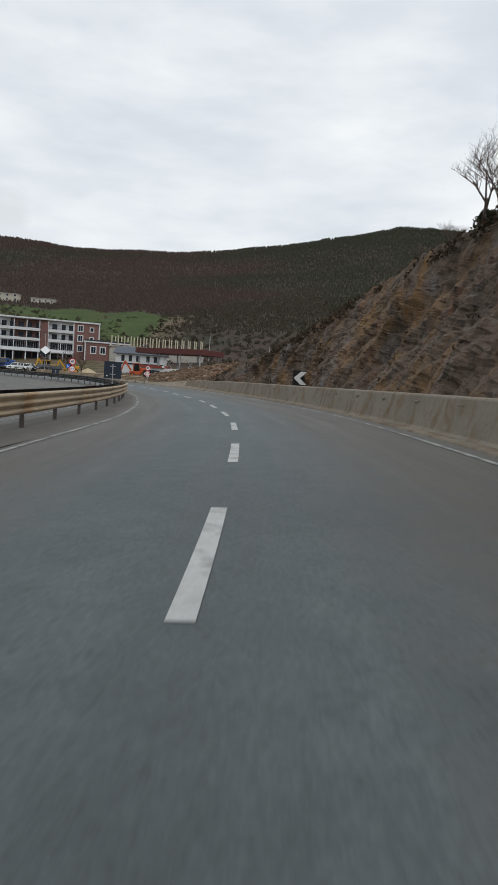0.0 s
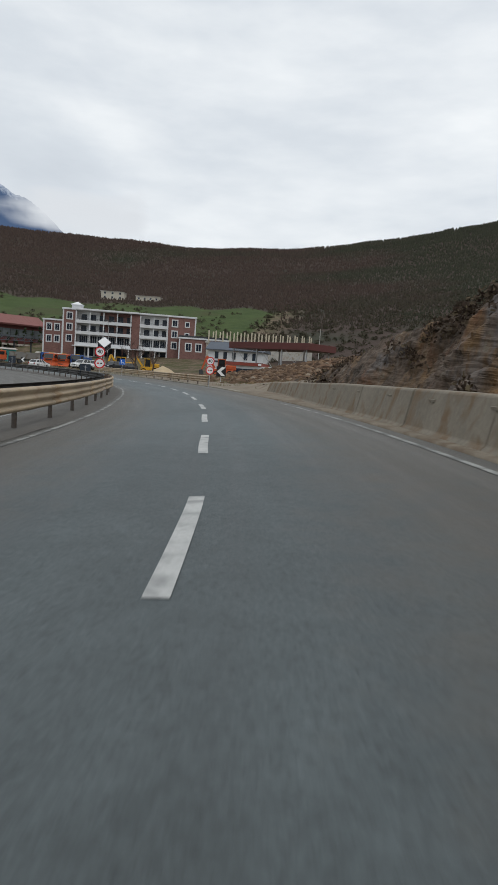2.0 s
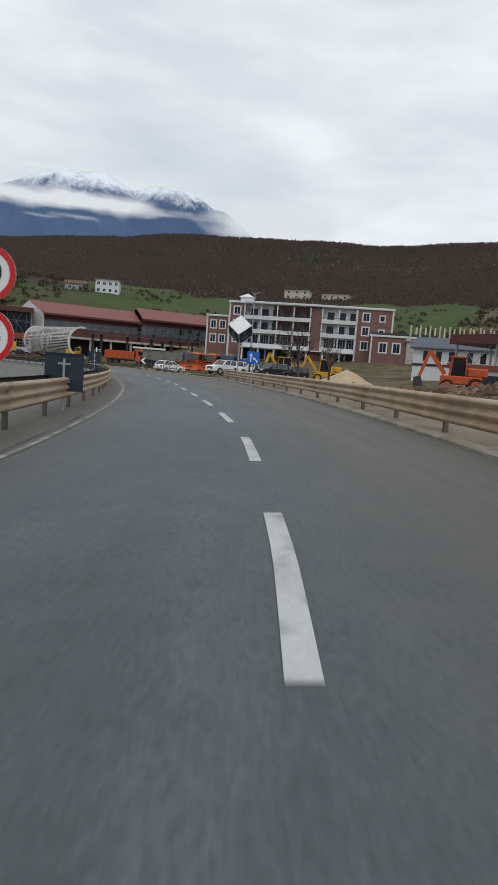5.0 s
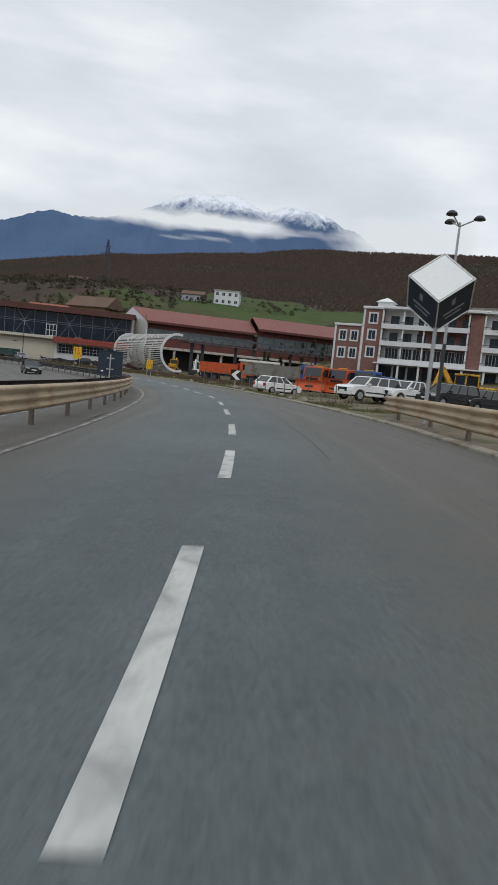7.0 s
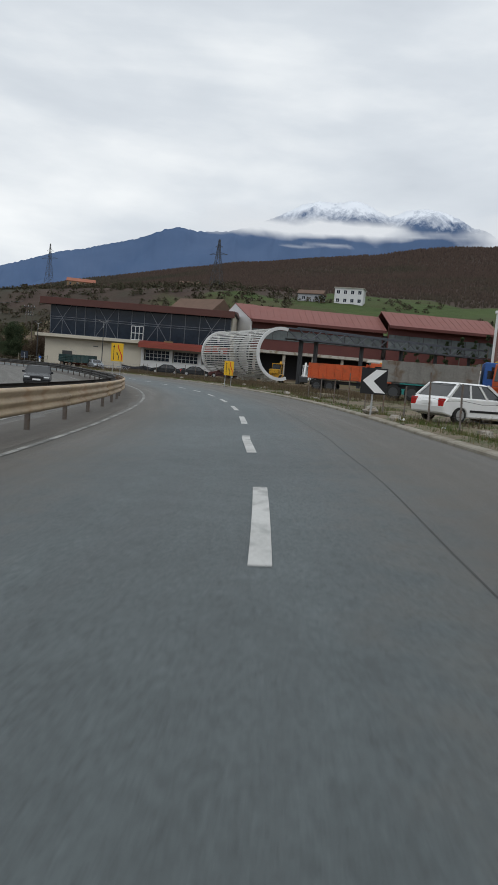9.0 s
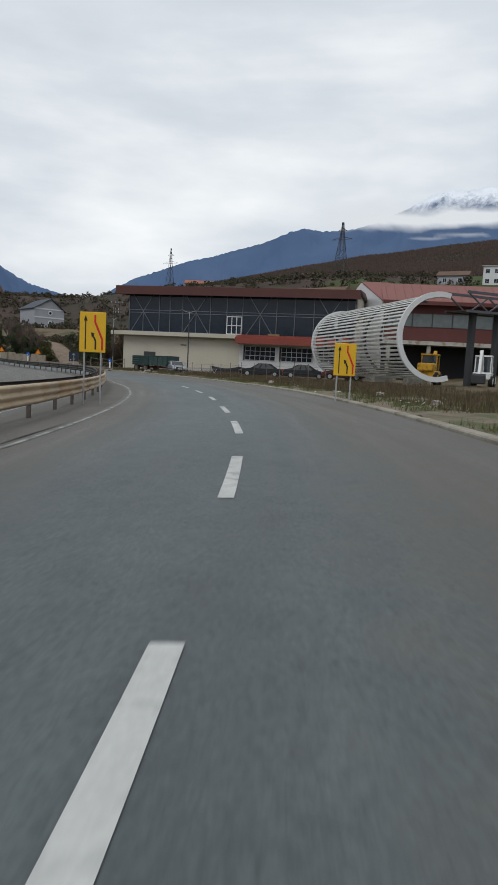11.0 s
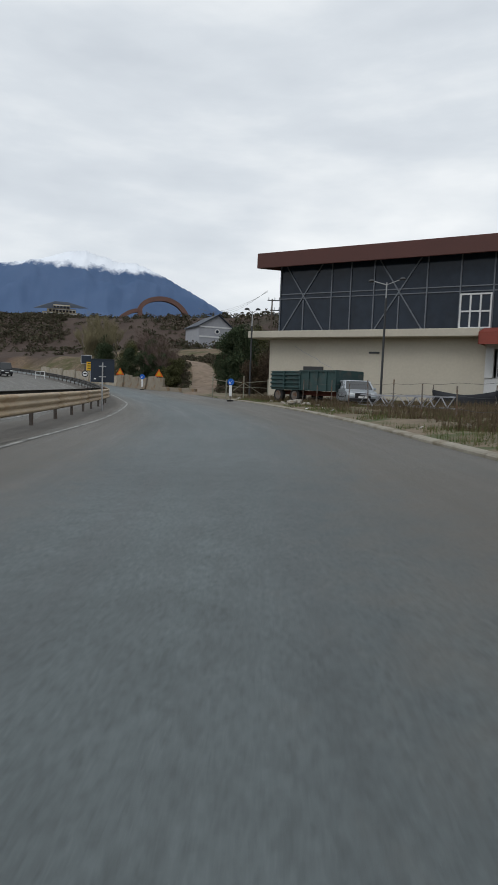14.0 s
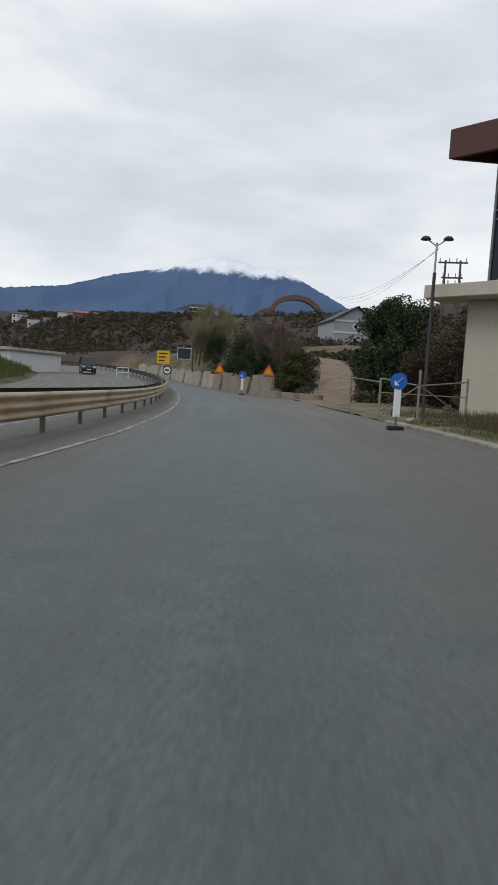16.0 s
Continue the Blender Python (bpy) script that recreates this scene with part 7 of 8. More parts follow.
def wire_fence(pts, label, h=1.3, lean=0.06, mat_=None, mesh=True):
    """Thin posts with slack wires, each post its own piece."""
    o = thing("wire_fence", label, "fence", group="wire fences")
    rnd = random.Random(int(abs(pts[0][0]) * 10))
    tops = []
    for x, y in pts:
        z = ground_z(x, y)
        a, b = rnd.uniform(-lean, lean), rnd.uniform(-lean, lean)
        hh = h * rnd.uniform(0.85, 1.25)
        part("fence_post", Shape().rod((x, y, z - 0.3), (x + a * hh, y + b * hh, z + hh), 0.03, 0.026, 6), mat_ or POST_STEEL, o)
        tops.append((x, y, z))
    if mesh:
        for f in (0.35, 0.65, 0.95):
            g = Shape()
            for p, q in zip(tops, tops[1:]):
                m = [(p[k] + q[k]) / 2 for k in range(3)]
                g.rod((p[0], p[1], p[2] + h * f), (m[0], m[1], m[2] + h * f - 0.05), 0.006, n=3).rod((m[0], m[1], m[2] + h * f - 0.05), (q[0], q[1], q[2] + h * f), 0.006, n=3)
            part("wire", g, DARK_STEEL, o)


wire_fence([at(s, RIGHT_D(s) + 2.4)[:2] for s in np.arange(140, 178, 2.6)], "leaning steel fence posts with slack wire beside the lot", 1.5)
wire_fence([at(s, RIGHT_D(s) + 3.6)[:2] for s in np.arange(205, 258, 3.0)], "leaning steel fence posts with slack wire before the hall", 1.35)


def tarp_fence():
    """Low dark sheeting strung along the hall's yard."""
    o = thing("yard_sheeting", "low dark sagging sheeting along the hall yard", "fence")
    pts = [(-141.5, 187.2), (-137.5, 189.0), (-133.5, 190.6), (-129.5, 192.0), (-126.5, 193.6)]
    for p, q in zip(pts, pts[1:]):
        g = Shape()
        zz = ground_z(*p)
        g.grid(7, 4, lambda a, b: (p[0] + (q[0] - p[0]) * a + 0.05 * math.sin(9 * a), p[1] + (q[1] - p[1]) * a + 0.09 * math.sin(7 * a + 5 * b), zz - 0.1 + (1.15 - 0.28 * math.sin(math.pi * a)) * b))
        s_ = part("sheet", g, TARP, o, smooth=True)
        so = s_.modifiers.new("thick", "SOLIDIFY")
        so.thickness = 0.02
        part("stake", Shape().rod((p[0], p[1], zz - 0.3), (p[0], p[1], zz + 1.35), 0.035, n=6), POST_STEEL, o)


tarp_fence()


def scrap_trusses():
    """Rusty lattice girders stacked on the verge."""
    for i, (x, y, t) in enumerate(((-137.5, 180.4, 8), (-136.0, 181.6, 14), (-134.0, 182.2, -4))):
        z = ground_z(x, y) + 0.1
        o = thing("steel_girder", "rusty lattice girder lying on the verge", "girder", pose(x, y, z, 0, 0, t), "stacked girders")
        for v in (0, 0.55):
            part("chord", Shape().beam((-2.6, 0, v + 0.05), (2.6, 0, v + 0.05), 0.07), GREY_WALL, o)
        for k in range(8):
            u = -2.6 + k * 0.65
            part("lacing", Shape().beam((u, 0, 0.05 if k % 2 else 0.6), (u + 0.65, 0, 0.6 if k % 2 else 0.05), 0.04), GREY_WALL, o)


scrap_trusses()


def pipe_gate():
    o = thing("pipe_gate", "rusty pipe gate with diagonal braces across the yard entry", "gate")
    a, b, c, e = Vector((-156.0, 177.0, 0.45)), Vector((-155.0, 178.2, 0.45)), Vector((-157.0, 180.9, 0.45)), Vector((-160.5, 176.9, 0.6))
    paint = surface("faded_gate_paint", (0.24, 0.24, 0.19), 0.8, coarse=2, fine=14, tint=(0.16, 0.09, 0.05), tint_at=0.6)
    up = Vector((0, 0, 1.45))
    hub = b + up * 0.85
    part("gate_post", Shape().rod(b - up * 0.2, b + up * 1.25, 0.05, n=8), paint, o)
    for p in (a + up * 0.1, c + up * 0.05, c + up * 1.05, a + up * 1.0):
        part("brace", Shape().rod(hub, p, 0.03, n=6), paint, o)
    part("rail", Shape().rod(a + up * 0.62, c + up * 0.62, 0.025, n=6), paint, o)
    for p, hgt in ((a, 1.0), (c, 1.15), (e, 1.1)):
        part("gate_post", Shape().rod(p - up * 0.2, p + up * hgt, 0.05, n=8), paint, o)
    part("rail", Shape().rod(a + up * 0.9, e + up * 0.95, 0.025, n=6), paint, o)


pipe_gate()


def arrow_bollard(x, y, foot, turn, label, h=1.35, r=0.22):
    o = thing("arrow_bollard", label, "road sign", pose(x, y, foot, 0, 0, turn), "arrow bollards")
    part("base", Shape().box(-0.22, 0.22, -0.2, 0.2, -0.1, 0.09), RUBBER, o, bevel=0.02)
    part("panel", Shape().box(-0.10, 0.10, -0.03, 0.03, 0.35, h - r * 0.9), SIGN_WHITE, o, bevel=0.01)
    part("foot", Shape().rod((0, 0.0, 0.05), (0, 0.0, 0.4), 0.035, n=8), POST_STEEL, o)
    d = disc("arrow_disc", r, h, -0.035, SIGN_BLUE, o)
    part("arrow_stem", Shape().beam((r * 0.45, -0.04, h + r * 0.45), (-r * 0.25, -0.04, h - r * 0.25), 0.05, 0.008), SIGN_WHITE, d)
    flat_poly("arrow_tip", [(-r * 0.5, h - r * 0.5), (-r * 0.5, h + r * 0.12), (r * 0.12, h - r * 0.5)], -0.037, SIGN_WHITE, d)


arrow_bollard(-149.6, 175.7, 0.30, heading(255) - 2, "blue arrow disc on a white bollard panel at the verge", 1.38, 0.24)


# works site ahead
def works_site():
    line_d = lambda q: float(np.interp(q, [280, 286, 291, 301, 314, 345], [6.8, 5.0, 4.1, 2.6, 1.3, 0.4]))
    pale = surface("pale_barrier_concrete", (0.33, 0.30, 0.245), 0.9, spread=0.2, coarse=0.7, fine=8, bump=0.3, tint=(0.26, 0.2, 0.13), tint_at=0.58)
    for i, s in enumerate(np.arange(289, 345, 2.6)):
        x, y, z = at(s, line_d(s) + 0.10 * math.sin(i * 2.1))
        top = 1.5 + 0.12 * math.sin(i * 1.9)
        o = part("barrier_slab", Shape().prism([(-0.3, -0.3), (0.32, -0.3), (0.14, 0.7), (0.06, top), (-0.10, top), (-0.16, 0.7)], -1.25, 1.25, "x"), pale if s > 303 else CONCRETE, bevel=0.02)
        turn = math.degrees(math.atan((line_d(s + 2) - line_d(s - 2)) / 4.0))
        o.matrix_basis = pose(x, y, z, 4 * math.sin(i * 1.3), 2.5 * math.sin(i * 2.7), heading(s) + 90 - turn)
        tagged(o, "pale stained concrete barrier slab beside the roadworks" if s > 303 else "brown-stained concrete barrier slab beside the roadworks", "barrier", "barrier slabs")
    p, q = Vector(at(288.2, 4.3)), Vector(at(281.6, 6.9))
    for i in range(3):
        c = p.lerp(q, (i + 0.5) / 3)
        o = part("low_kerb_block", Shape().prism([(-0.25, -0.3), (0.25, -0.3), (0.2, 0.42), (-0.2, 0.47)], -(q - p).length / 6.2, (q - p).length / 6.2, "x"), CONCRETE, bevel=0.03)
        o.matrix_basis = pose(c.x, c.y, c.z, 2 * math.sin(i * 1.7), 0, math.degrees(math.atan2(q.y - p.y, q.x - p.x)))
        tagged(o, "low stained concrete block at the track mouth", "kerb", "blocks at the track mouth")
    x, y, z = at(318, 6.2)
    for dx, mat_, zz, w, h, lab in ((0.0, YELLOW, 2.75, 0.95, 0.98, "yellow roadworks board on a post"), (2.3, SIGN_BACK, 3.4, 1.6, 1.3, "dark framed road board on a post")):
        x, y, z = at(289 + dx * 14, -3.55 if dx == 0 else 1.9)
        o = thing("works_board", lab, "road sign", pose(x, y, z, 0, 0, heading(268) - 2))
        b = part("board", Shape().box(-w / 2, w / 2, 0, 0.03, zz - h / 2, zz + h / 2), mat_, o, bevel=0.02)
        if dx == 0:
            for k in range(3):
                part("lettering_bar", Shape().box(-w * 0.35, w * (0.35 - 0.12 * k), -0.006, 0, zz + 0.24 - k * 0.26, zz + 0.33 - k * 0.26), SIGN_BLACK, b)
        else:
            part("board_frame", Shape().box(-w / 2 - 0.06, w / 2 + 0.06, 0.03, 0.05, zz - h / 2 - 0.06, zz + h / 2 + 0.06), SIGN_WHITE, b)
        part("post", Shape().rod((0, 0.08, -0.4), (0, 0.08, zz + h / 2), 0.05, n=8), STEEL, o)
    x, y, z = at(300, -2.7)
    o = thing("speed_limit_sign", "round restriction sign at the roadworks", "road sign", pose(x, y, z, 0, 0, heading(268) - 2))
    d = disc("restriction_disc", 0.42, 1.7, 0, SIGN_WHITE, o)
    disc("dark_ring", 0.42, 1.7, -0.01, SIGN_BLACK, d, t=0.008, r_in=0.31)
    part("bar_mark", Shape().box(-0.2, 0.2, -0.008, 0, 1.62, 1.78), SIGN_BLACK, d)
    sign_post(o, 2.0, 0.04)
    for s, d_, lab in ((293, 5.3, "orange warning triangle on a stand"), (305, 3.0, "orange warning triangle on a stand")):
        x, y, z = at(s, d_)
        o = thing("warning_sign", lab, "road sign", pose(x, y, z, 0, 0, heading(s) - 4), "warning triangles")
        b = part("triangle", Shape().prism([(-0.55, 1.5), (0.55, 1.5), (0, 2.45)], 0, 0.02, "y"), surface("sign_orange", (0.75, 0.13, 0.02), 0.4, spread=0.06), o)
        flat_poly("inner_triangle", [(-0.32, 1.63), (0.32, 1.63), (0, 2.18)], -0.002, YELLOW, b)
        part("stand", Shape().rod((0, 0.05, -0.3), (0, 0.05, 1.6), 0.035, n=8), STEEL, o)
    x, y, z = at(291.5, 2.9)
    arrow_bollard(x, y, z, heading(275) - 3, "blue arrow disc on a panel at the roadworks", 1.6, 0.3)
    x, y, z = at(318, -5.9)
    o = thing("road_panel", "low white framed road panel beside the median", "road sign", pose(x, y, z, 0, 0, heading(318)))
    g = Shape()
    for q in ((-0.7, -0.62, 0.2, 1.4), (0.62, 0.7, 0.2, 1.4), (-0.7, 0.7, 1.32, 1.4), (-0.7, 0.7, 0.75, 0.83)):
        g.box(q[0], q[1], 0, 0.05, q[2], q[3])
    part("frame", g, SIGN_WHITE, o)
    part("leg", Shape().box(-0.05, 0.05, 0.05, 0.1, -0.3, 1.4), STEEL, o)


works_site()


def low_store():
    o = thing("low_store", "long low white store with a flat roof", "building", pose(-222, 126, 0.6, 0, 0, 62))
    part("wall", Shape().box(0, 24, 0, 9, -1, 3.4), WHITE, o)
    part("roof", Shape().box(-0.4, 24.4, -0.4, 9.4, 3.4, 3.75), PLINTH, o)
    for u in (4, 9, 14, 19):
        # near-black panel on the wall, shade painted as an opening
        part("dark_opening", Shape().box(u, u + 2.2, -0.05, 0, 0.8, 2.6), SHADE_FILL, o)


low_store()


def heap(x, y, r, h, mat_, label, name="sand_heap"):
    z = ground_z(x, y)
    g = Shape()
    n, m = 20, 7
    vs = [(x, y, z + h)]
    for j in range(1, m + 1):
        for i in range(n):
            f = j / m
            k = r * f * (1 + 0.16 * noise.noise((i * 0.9, j * 0.4, r)))
            a = 6.28318 * i / n
            vs.append((x + k * math.cos(a), y + k * math.sin(a), z - 0.25 + (h + 0.25) * (1 - f) ** 0.9 + 0.12 * noise.noise((x + k * math.cos(a), y + k * math.sin(a), 3))))
    fs = [(0, 1 + i, 1 + (i + 1) % n) for i in range(n)]
    for j in range(m - 1):
        fs += [(1 + j * n + i, 1 + (j + 1) * n + i, 1 + (j + 1) * n + (i + 1) % n, 1 + j * n + (i + 1) % n) for i in range(n)]
    g.add(vs, fs)
    tagged(part(name, g, mat_, smooth=True), label, "heap")


heap(-27.0, 131.0, 3.4, 1.6, surface("pale_sand", (0.46, 0.36, 0.23), 0.95, coarse=0.8, fine=9, bump=0.4), "pale sand heap behind the guard rail")
heap(-47.0, 163.0, 3.0, 1.4, TRACK, "brown earth heap behind the trucks", "earth_heap")


def clay_track():
    """The dirt track that climbs between the shrubs."""
    pts = [(-166.0, 176.4), (-171.0, 177.9), (-178.0, 179.6), (-185.0, 181.4), (-192.0, 183.0), (-199.0, 184.4), (-206.0, 185.5), (-212.0, 185.8), (-218.0, 185.0), (-223.0, 183.0), (-228.0, 180.0)]
    g = Shape()
    rows = []
    for i, (x, y) in enumerate(pts):
        a = pts[max(0, i - 1)]
        b = pts[min(len(pts) - 1, i + 1)]
        l = math.hypot(b[0] - a[0], b[1] - a[1])
        nx, ny = -(b[1] - a[1]) / l, (b[0] - a[0]) / l
        for k in (-1.7, -1.2, -0.7, 0, 0.7, 1.2, 1.7):
            px, py = x + nx * k, y + ny * k
            rows.append((px, py, ground_z(px, py) + 0.07 + (0.05 if abs(k) == 0.7 or k == 0 else 0) - (0.22 if i == 0 else 0.05 if abs(k) == 1.7 else 0)))
    g.add(rows, [(i * 7 + j, (i + 1) * 7 + j, (i + 1) * 7 + j + 1, i * 7 + j + 1) for i in range(len(pts) - 1) for j in range(6)])
    tagged(part("clay_track", g, TRACK, smooth=True), "rutted clay track climbing between shrubs", "track", kind="structure")


clay_track()


# ---------------------------------------------------------------- plants
def island_material(name, stops, rough=0.95, green=None):
    """Colour by piece, for plants that nobody could count."""
    m = bpy.data.materials.new(name)
    m.use_nodes = True
    nt = m.node_tree
    b = nt.nodes["Principled BSDF"]
    geo, ramp = nt.nodes.new("ShaderNodeNewGeometry"), nt.nodes.new("ShaderNodeValToRGB")
    el = ramp.color_ramp.elements
    el[0].position, el[0].color = stops[0][0], (*stops[0][1], 1)
    el[1].position, el[1].color = stops[-1][0], (*stops[-1][1], 1)
    for p, c in stops[1:-1]:
        el.new(p).color = (*c, 1)
    nt.links.new(geo.outputs["Random Per Island"], ramp.inputs[0])
    last = ramp.outputs[0]
    if green:
        # evergreen stands in patches, and over the eastern shoulder of the hill
        n = nt.nodes.new
        sep, nz, east, add, fac, g2, mx = n("ShaderNodeSeparateXYZ"), n("ShaderNodeTexNoise"), n("ShaderNodeMapRange"), n("ShaderNodeMath"), n("ShaderNodeMapRange"), n("ShaderNodeMix"), n("ShaderNodeMix")
        nt.links.new(geo.outputs["Position"], sep.inputs[0])
        nt.links.new(geo.outputs["Position"], nz.inputs["Vector"])
        nz.inputs["Scale"].default_value, nz.inputs["Detail"].default_value = 0.008, 6.0
        for k, v in (("From Min", -60.0), ("From Max", 190.0), ("To Min", 0.0), ("To Max", 0.42)):
            east.inputs[k].default_value = v
        nt.links.new(sep.outputs["X"], east.inputs["Value"])
        nt.links.new(nz.outputs[0], add.inputs[0])
        nt.links.new(east.outputs[0], add.inputs[1])
        fac.inputs["From Min"].default_value, fac.inputs["From Max"].default_value = 0.52, 0.74
        nt.links.new(add.outputs[0], fac.inputs["Value"])
        g2.data_type = mx.data_type = "RGBA"
        nt.links.new(geo.outputs["Random Per Island"], g2.inputs[0])
        g2.inputs[6].default_value, g2.inputs[7].default_value = (*green[0], 1), (*green[1], 1)
        nt.links.new(fac.outputs[0], mx.inputs[0])
        nt.links.new(last, mx.inputs[6])
        nt.links.new(g2.outputs[2], mx.inputs[7])
        last = mx.outputs[2]
    nt.links.new(last, b.inputs["Base Color"])
    b.inputs["Roughness"].default_value, b.inputs["Specular IOR Level"].default_value = rough, 0.08
    return m


WINTER_WOOD = island_material("winter_wood", [(0.0, (0.066, 0.049, 0.042)), (0.5, (0.080, 0.058, 0.049)), (1.0, (0.094, 0.069, 0.056))], green=((0.046, 0.050, 0.036), (0.066, 0.068, 0.046)))
SCRUB = island_material("green_scrub", [(0.0, (0.050, 0.054, 0.034)), (0.4, (0.070, 0.070, 0.044)), (0.75, (0.082, 0.066, 0.050)), (1.0, (0.100, 0.076, 0.058))])
VERGE_GRASS = island_material("verge_grass", [(0.0, (0.045, 0.075, 0.022)), (0.45, (0.085, 0.12, 0.035)), (0.7, (0.125, 0.115, 0.052)), (1.0, (0.17, 0.135, 0.075))])
EVERGREEN = island_material("evergreen_foliage", [(0.0, (0.030, 0.046, 0.028)), (0.5, (0.050, 0.070, 0.038)), (1.0, (0.080, 0.098, 0.052))])
YOUNG_LEAF = island_material("young_foliage", [(0.0, (0.045, 0.05, 0.022)), (0.6, (0.085, 0.09, 0.04)), (1.0, (0.13, 0.125, 0.06))])
DEAD_BRUSH = island_material("dead_brush", [(0.0, (0.07, 0.052, 0.036)), (0.5, (0.115, 0.086, 0.056)), (0.85, (0.155, 0.12, 0.076)), (1.0, (0.07, 0.09, 0.035))])
BRAMBLE = island_material("bramble", [(0.0, (0.045, 0.032, 0.026)), (0.6, (0.085, 0.062, 0.045)), (1.0, (0.12, 0.095, 0.06))])


def far_woods():
    """Leafless wood over the whole hillside, as tapered clumps."""
    rnd = np.random.default_rng(7)
    n = 190000
    r = 215 + (rnd.random(n) ** 0.8) * 640
    az = np.radians(-26 + rnd.random(n) * 108)
    x, y = -40 - r * np.sin(az), 100 + r * np.cos(az)
    # cover and height read from a coarse lattice
    gx, gy = np.meshgrid(np.arange(-960, 440, 10.0), np.arange(100, 980, 10.0))
    gz, _, gw, _ = terrain(gx.ravel(), gy.ravel())
    gz, gw = gz.reshape(gx.shape), gw.reshape(gx.shape)
    fx, fy = np.clip((x + 960) / 10, 0, gx.shape[1] - 2), np.clip((y - 100) / 10, 0, gx.shape[0] - 2)
    ix, iy = fx.astype(int), fy.astype(int)
    fx, fy = fx - ix, fy - iy
    pick = lambda q: (q[iy, ix] * (1 - fx) + q[iy, ix + 1] * fx) * (1 - fy) + (q[iy + 1, ix] * (1 - fx) + q[iy + 1, ix + 1] * fx) * fy
    z, wood = pick(gz), pick(gw)
    keep = (wood > 0.35 + 0.4 * rnd.random(n)) & ~((x < -185) & (y < 335 + 0.25 * (x + 185)))
    x, y, z, r = x[keep], y[keep], z[keep], r[keep]
    k = len(x)
    patch = np.array([noise.noise((a * 0.012, b * 0.012, 6.0)) for a, b in zip(x, y)])
    h = (1.0 + 1.3 * rnd.random(k)) * (1 + 0.3 * patch) * np.interp(r, [215, 330, 660, 735, 855], [0.7, 0.9, 1.15, 1.9, 1.9])
    w = h * (0.16 + 0.16 * rnd.random(k))
    a0 = rnd.random(k) * 6.28
    vs = np.empty((k, 5, 3))
    vs[:, 0] = np.stack([x, y, z - 0.8], 1)
    for j in range(3):
        a = a0 + 2.094 * j
        vs[:, 1 + j] = np.stack([x + w * np.cos(a), y + w * np.sin(a), z + h * (0.22 + 0.3 * rnd.random(k))], 1)
    vs[:, 4] = np.stack([x + 0.15 * h * (rnd.random(k) - 0.5), y, z + h], 1)
    tri_ = np.array([(0, 2, 1), (0, 3, 2), (0, 1, 3), (1, 2, 4), (2, 3, 4), (3, 1, 4)])
    fs = (np.arange(k)[:, None, None] * 5 + tri_[None]).reshape(-1, 3).tolist()
    vs = vs.reshape(-1, 3).tolist()
    me = bpy.data.meshes.new("far_woods")
    me.from_pydata(vs, [], fs)
    me.materials.append(WINTER_WOOD)
    tagged(new("far_woods", me), "leafless brown woodland covering the hillside", "woods", kind="stuff")


def scatter_clumps(name, label, mat_, pts, size, seed, blades=26, category="shrubs", spread=1.0):
    """Low scrub as bunches of small leaves, one sheet of stuff."""
    rnd = random.Random(seed)
    vs, fs = [], []
    for x, y, z in pts:
        s = size * rnd.uniform(0.55, 1.35)
        for _ in range(blades):
            a, e, q = rnd.uniform(0, 6.283), rnd.uniform(0.05, 1.5), s * rnd.random() ** 0.4
            cx, cy, cz = x + spread * q * math.cos(a) * math.cos(e), y + spread * q * math.sin(a) * math.cos(e), z + q * math.sin(e) * 1.1
            l = s * rnd.uniform(0.10, 0.22)
            o = len(vs)
            u = Vector((rnd.uniform(-1, 1), rnd.uniform(-1, 1), rnd.uniform(-1, 1))).normalized() * l
            v = Vector((rnd.uniform(-1, 1), rnd.uniform(-1, 1), rnd.uniform(-1, 1))).normalized() * l
            vs += [(cx - u.x, cy - u.y, cz - u.z), (cx + v.x, cy + v.y, cz + v.z), (cx + u.x, cy + u.y, cz + u.z), (cx - v.x, cy - v.y, cz - v.z)]
            fs.append((o, o + 1, o + 2, o + 3))
    me = bpy.data.meshes.new(name)
    me.from_pydata(vs, [], fs)
    me.materials.append(mat_)
    tagged(new(name, me), label, category, kind="stuff")


def bare_branches(h, seed, levels=4, spread=0.55, fork=(3, 4), droop=0.0, r0=None):
    """Trunk and crown of a leafless tree, as two meshes' shapes."""
    rnd = random.Random(seed)
    trunk, crown = Shape(), Shape()

    def grow(p, d, length, r, lev):
        q = p + d * length
        (trunk if lev == 0 else crown).rod(p, q, r, r * 0.62, 7 if lev == 0 else (5 if lev == 1 else 3))
        if lev >= levels:
            return
        for i in range(rnd.randint(*fork)):
            f = rnd.uniform(0.35, 1.0)
            b = p.lerp(q, f)
            side = Vector((rnd.uniform(-1, 1), rnd.uniform(-1, 1), rnd.uniform(-0.15, 0.5) - droop)).normalized()
            nd = (d * (1 - spread) + side * spread + Vector((0, 0, 0.18))).normalized()
            grow(b, nd, length * rnd.uniform(0.55, 0.80), r * 0.62 * (1.1 - 0.35 * f), lev + 1)

    grow(Vector((0, 0, -0.3)), Vector((rnd.uniform(-0.08, 0.08), rnd.uniform(-0.08, 0.08), 1)).normalized(), h * 0.42, r0 or h * 0.022, 0)
    return trunk, crown


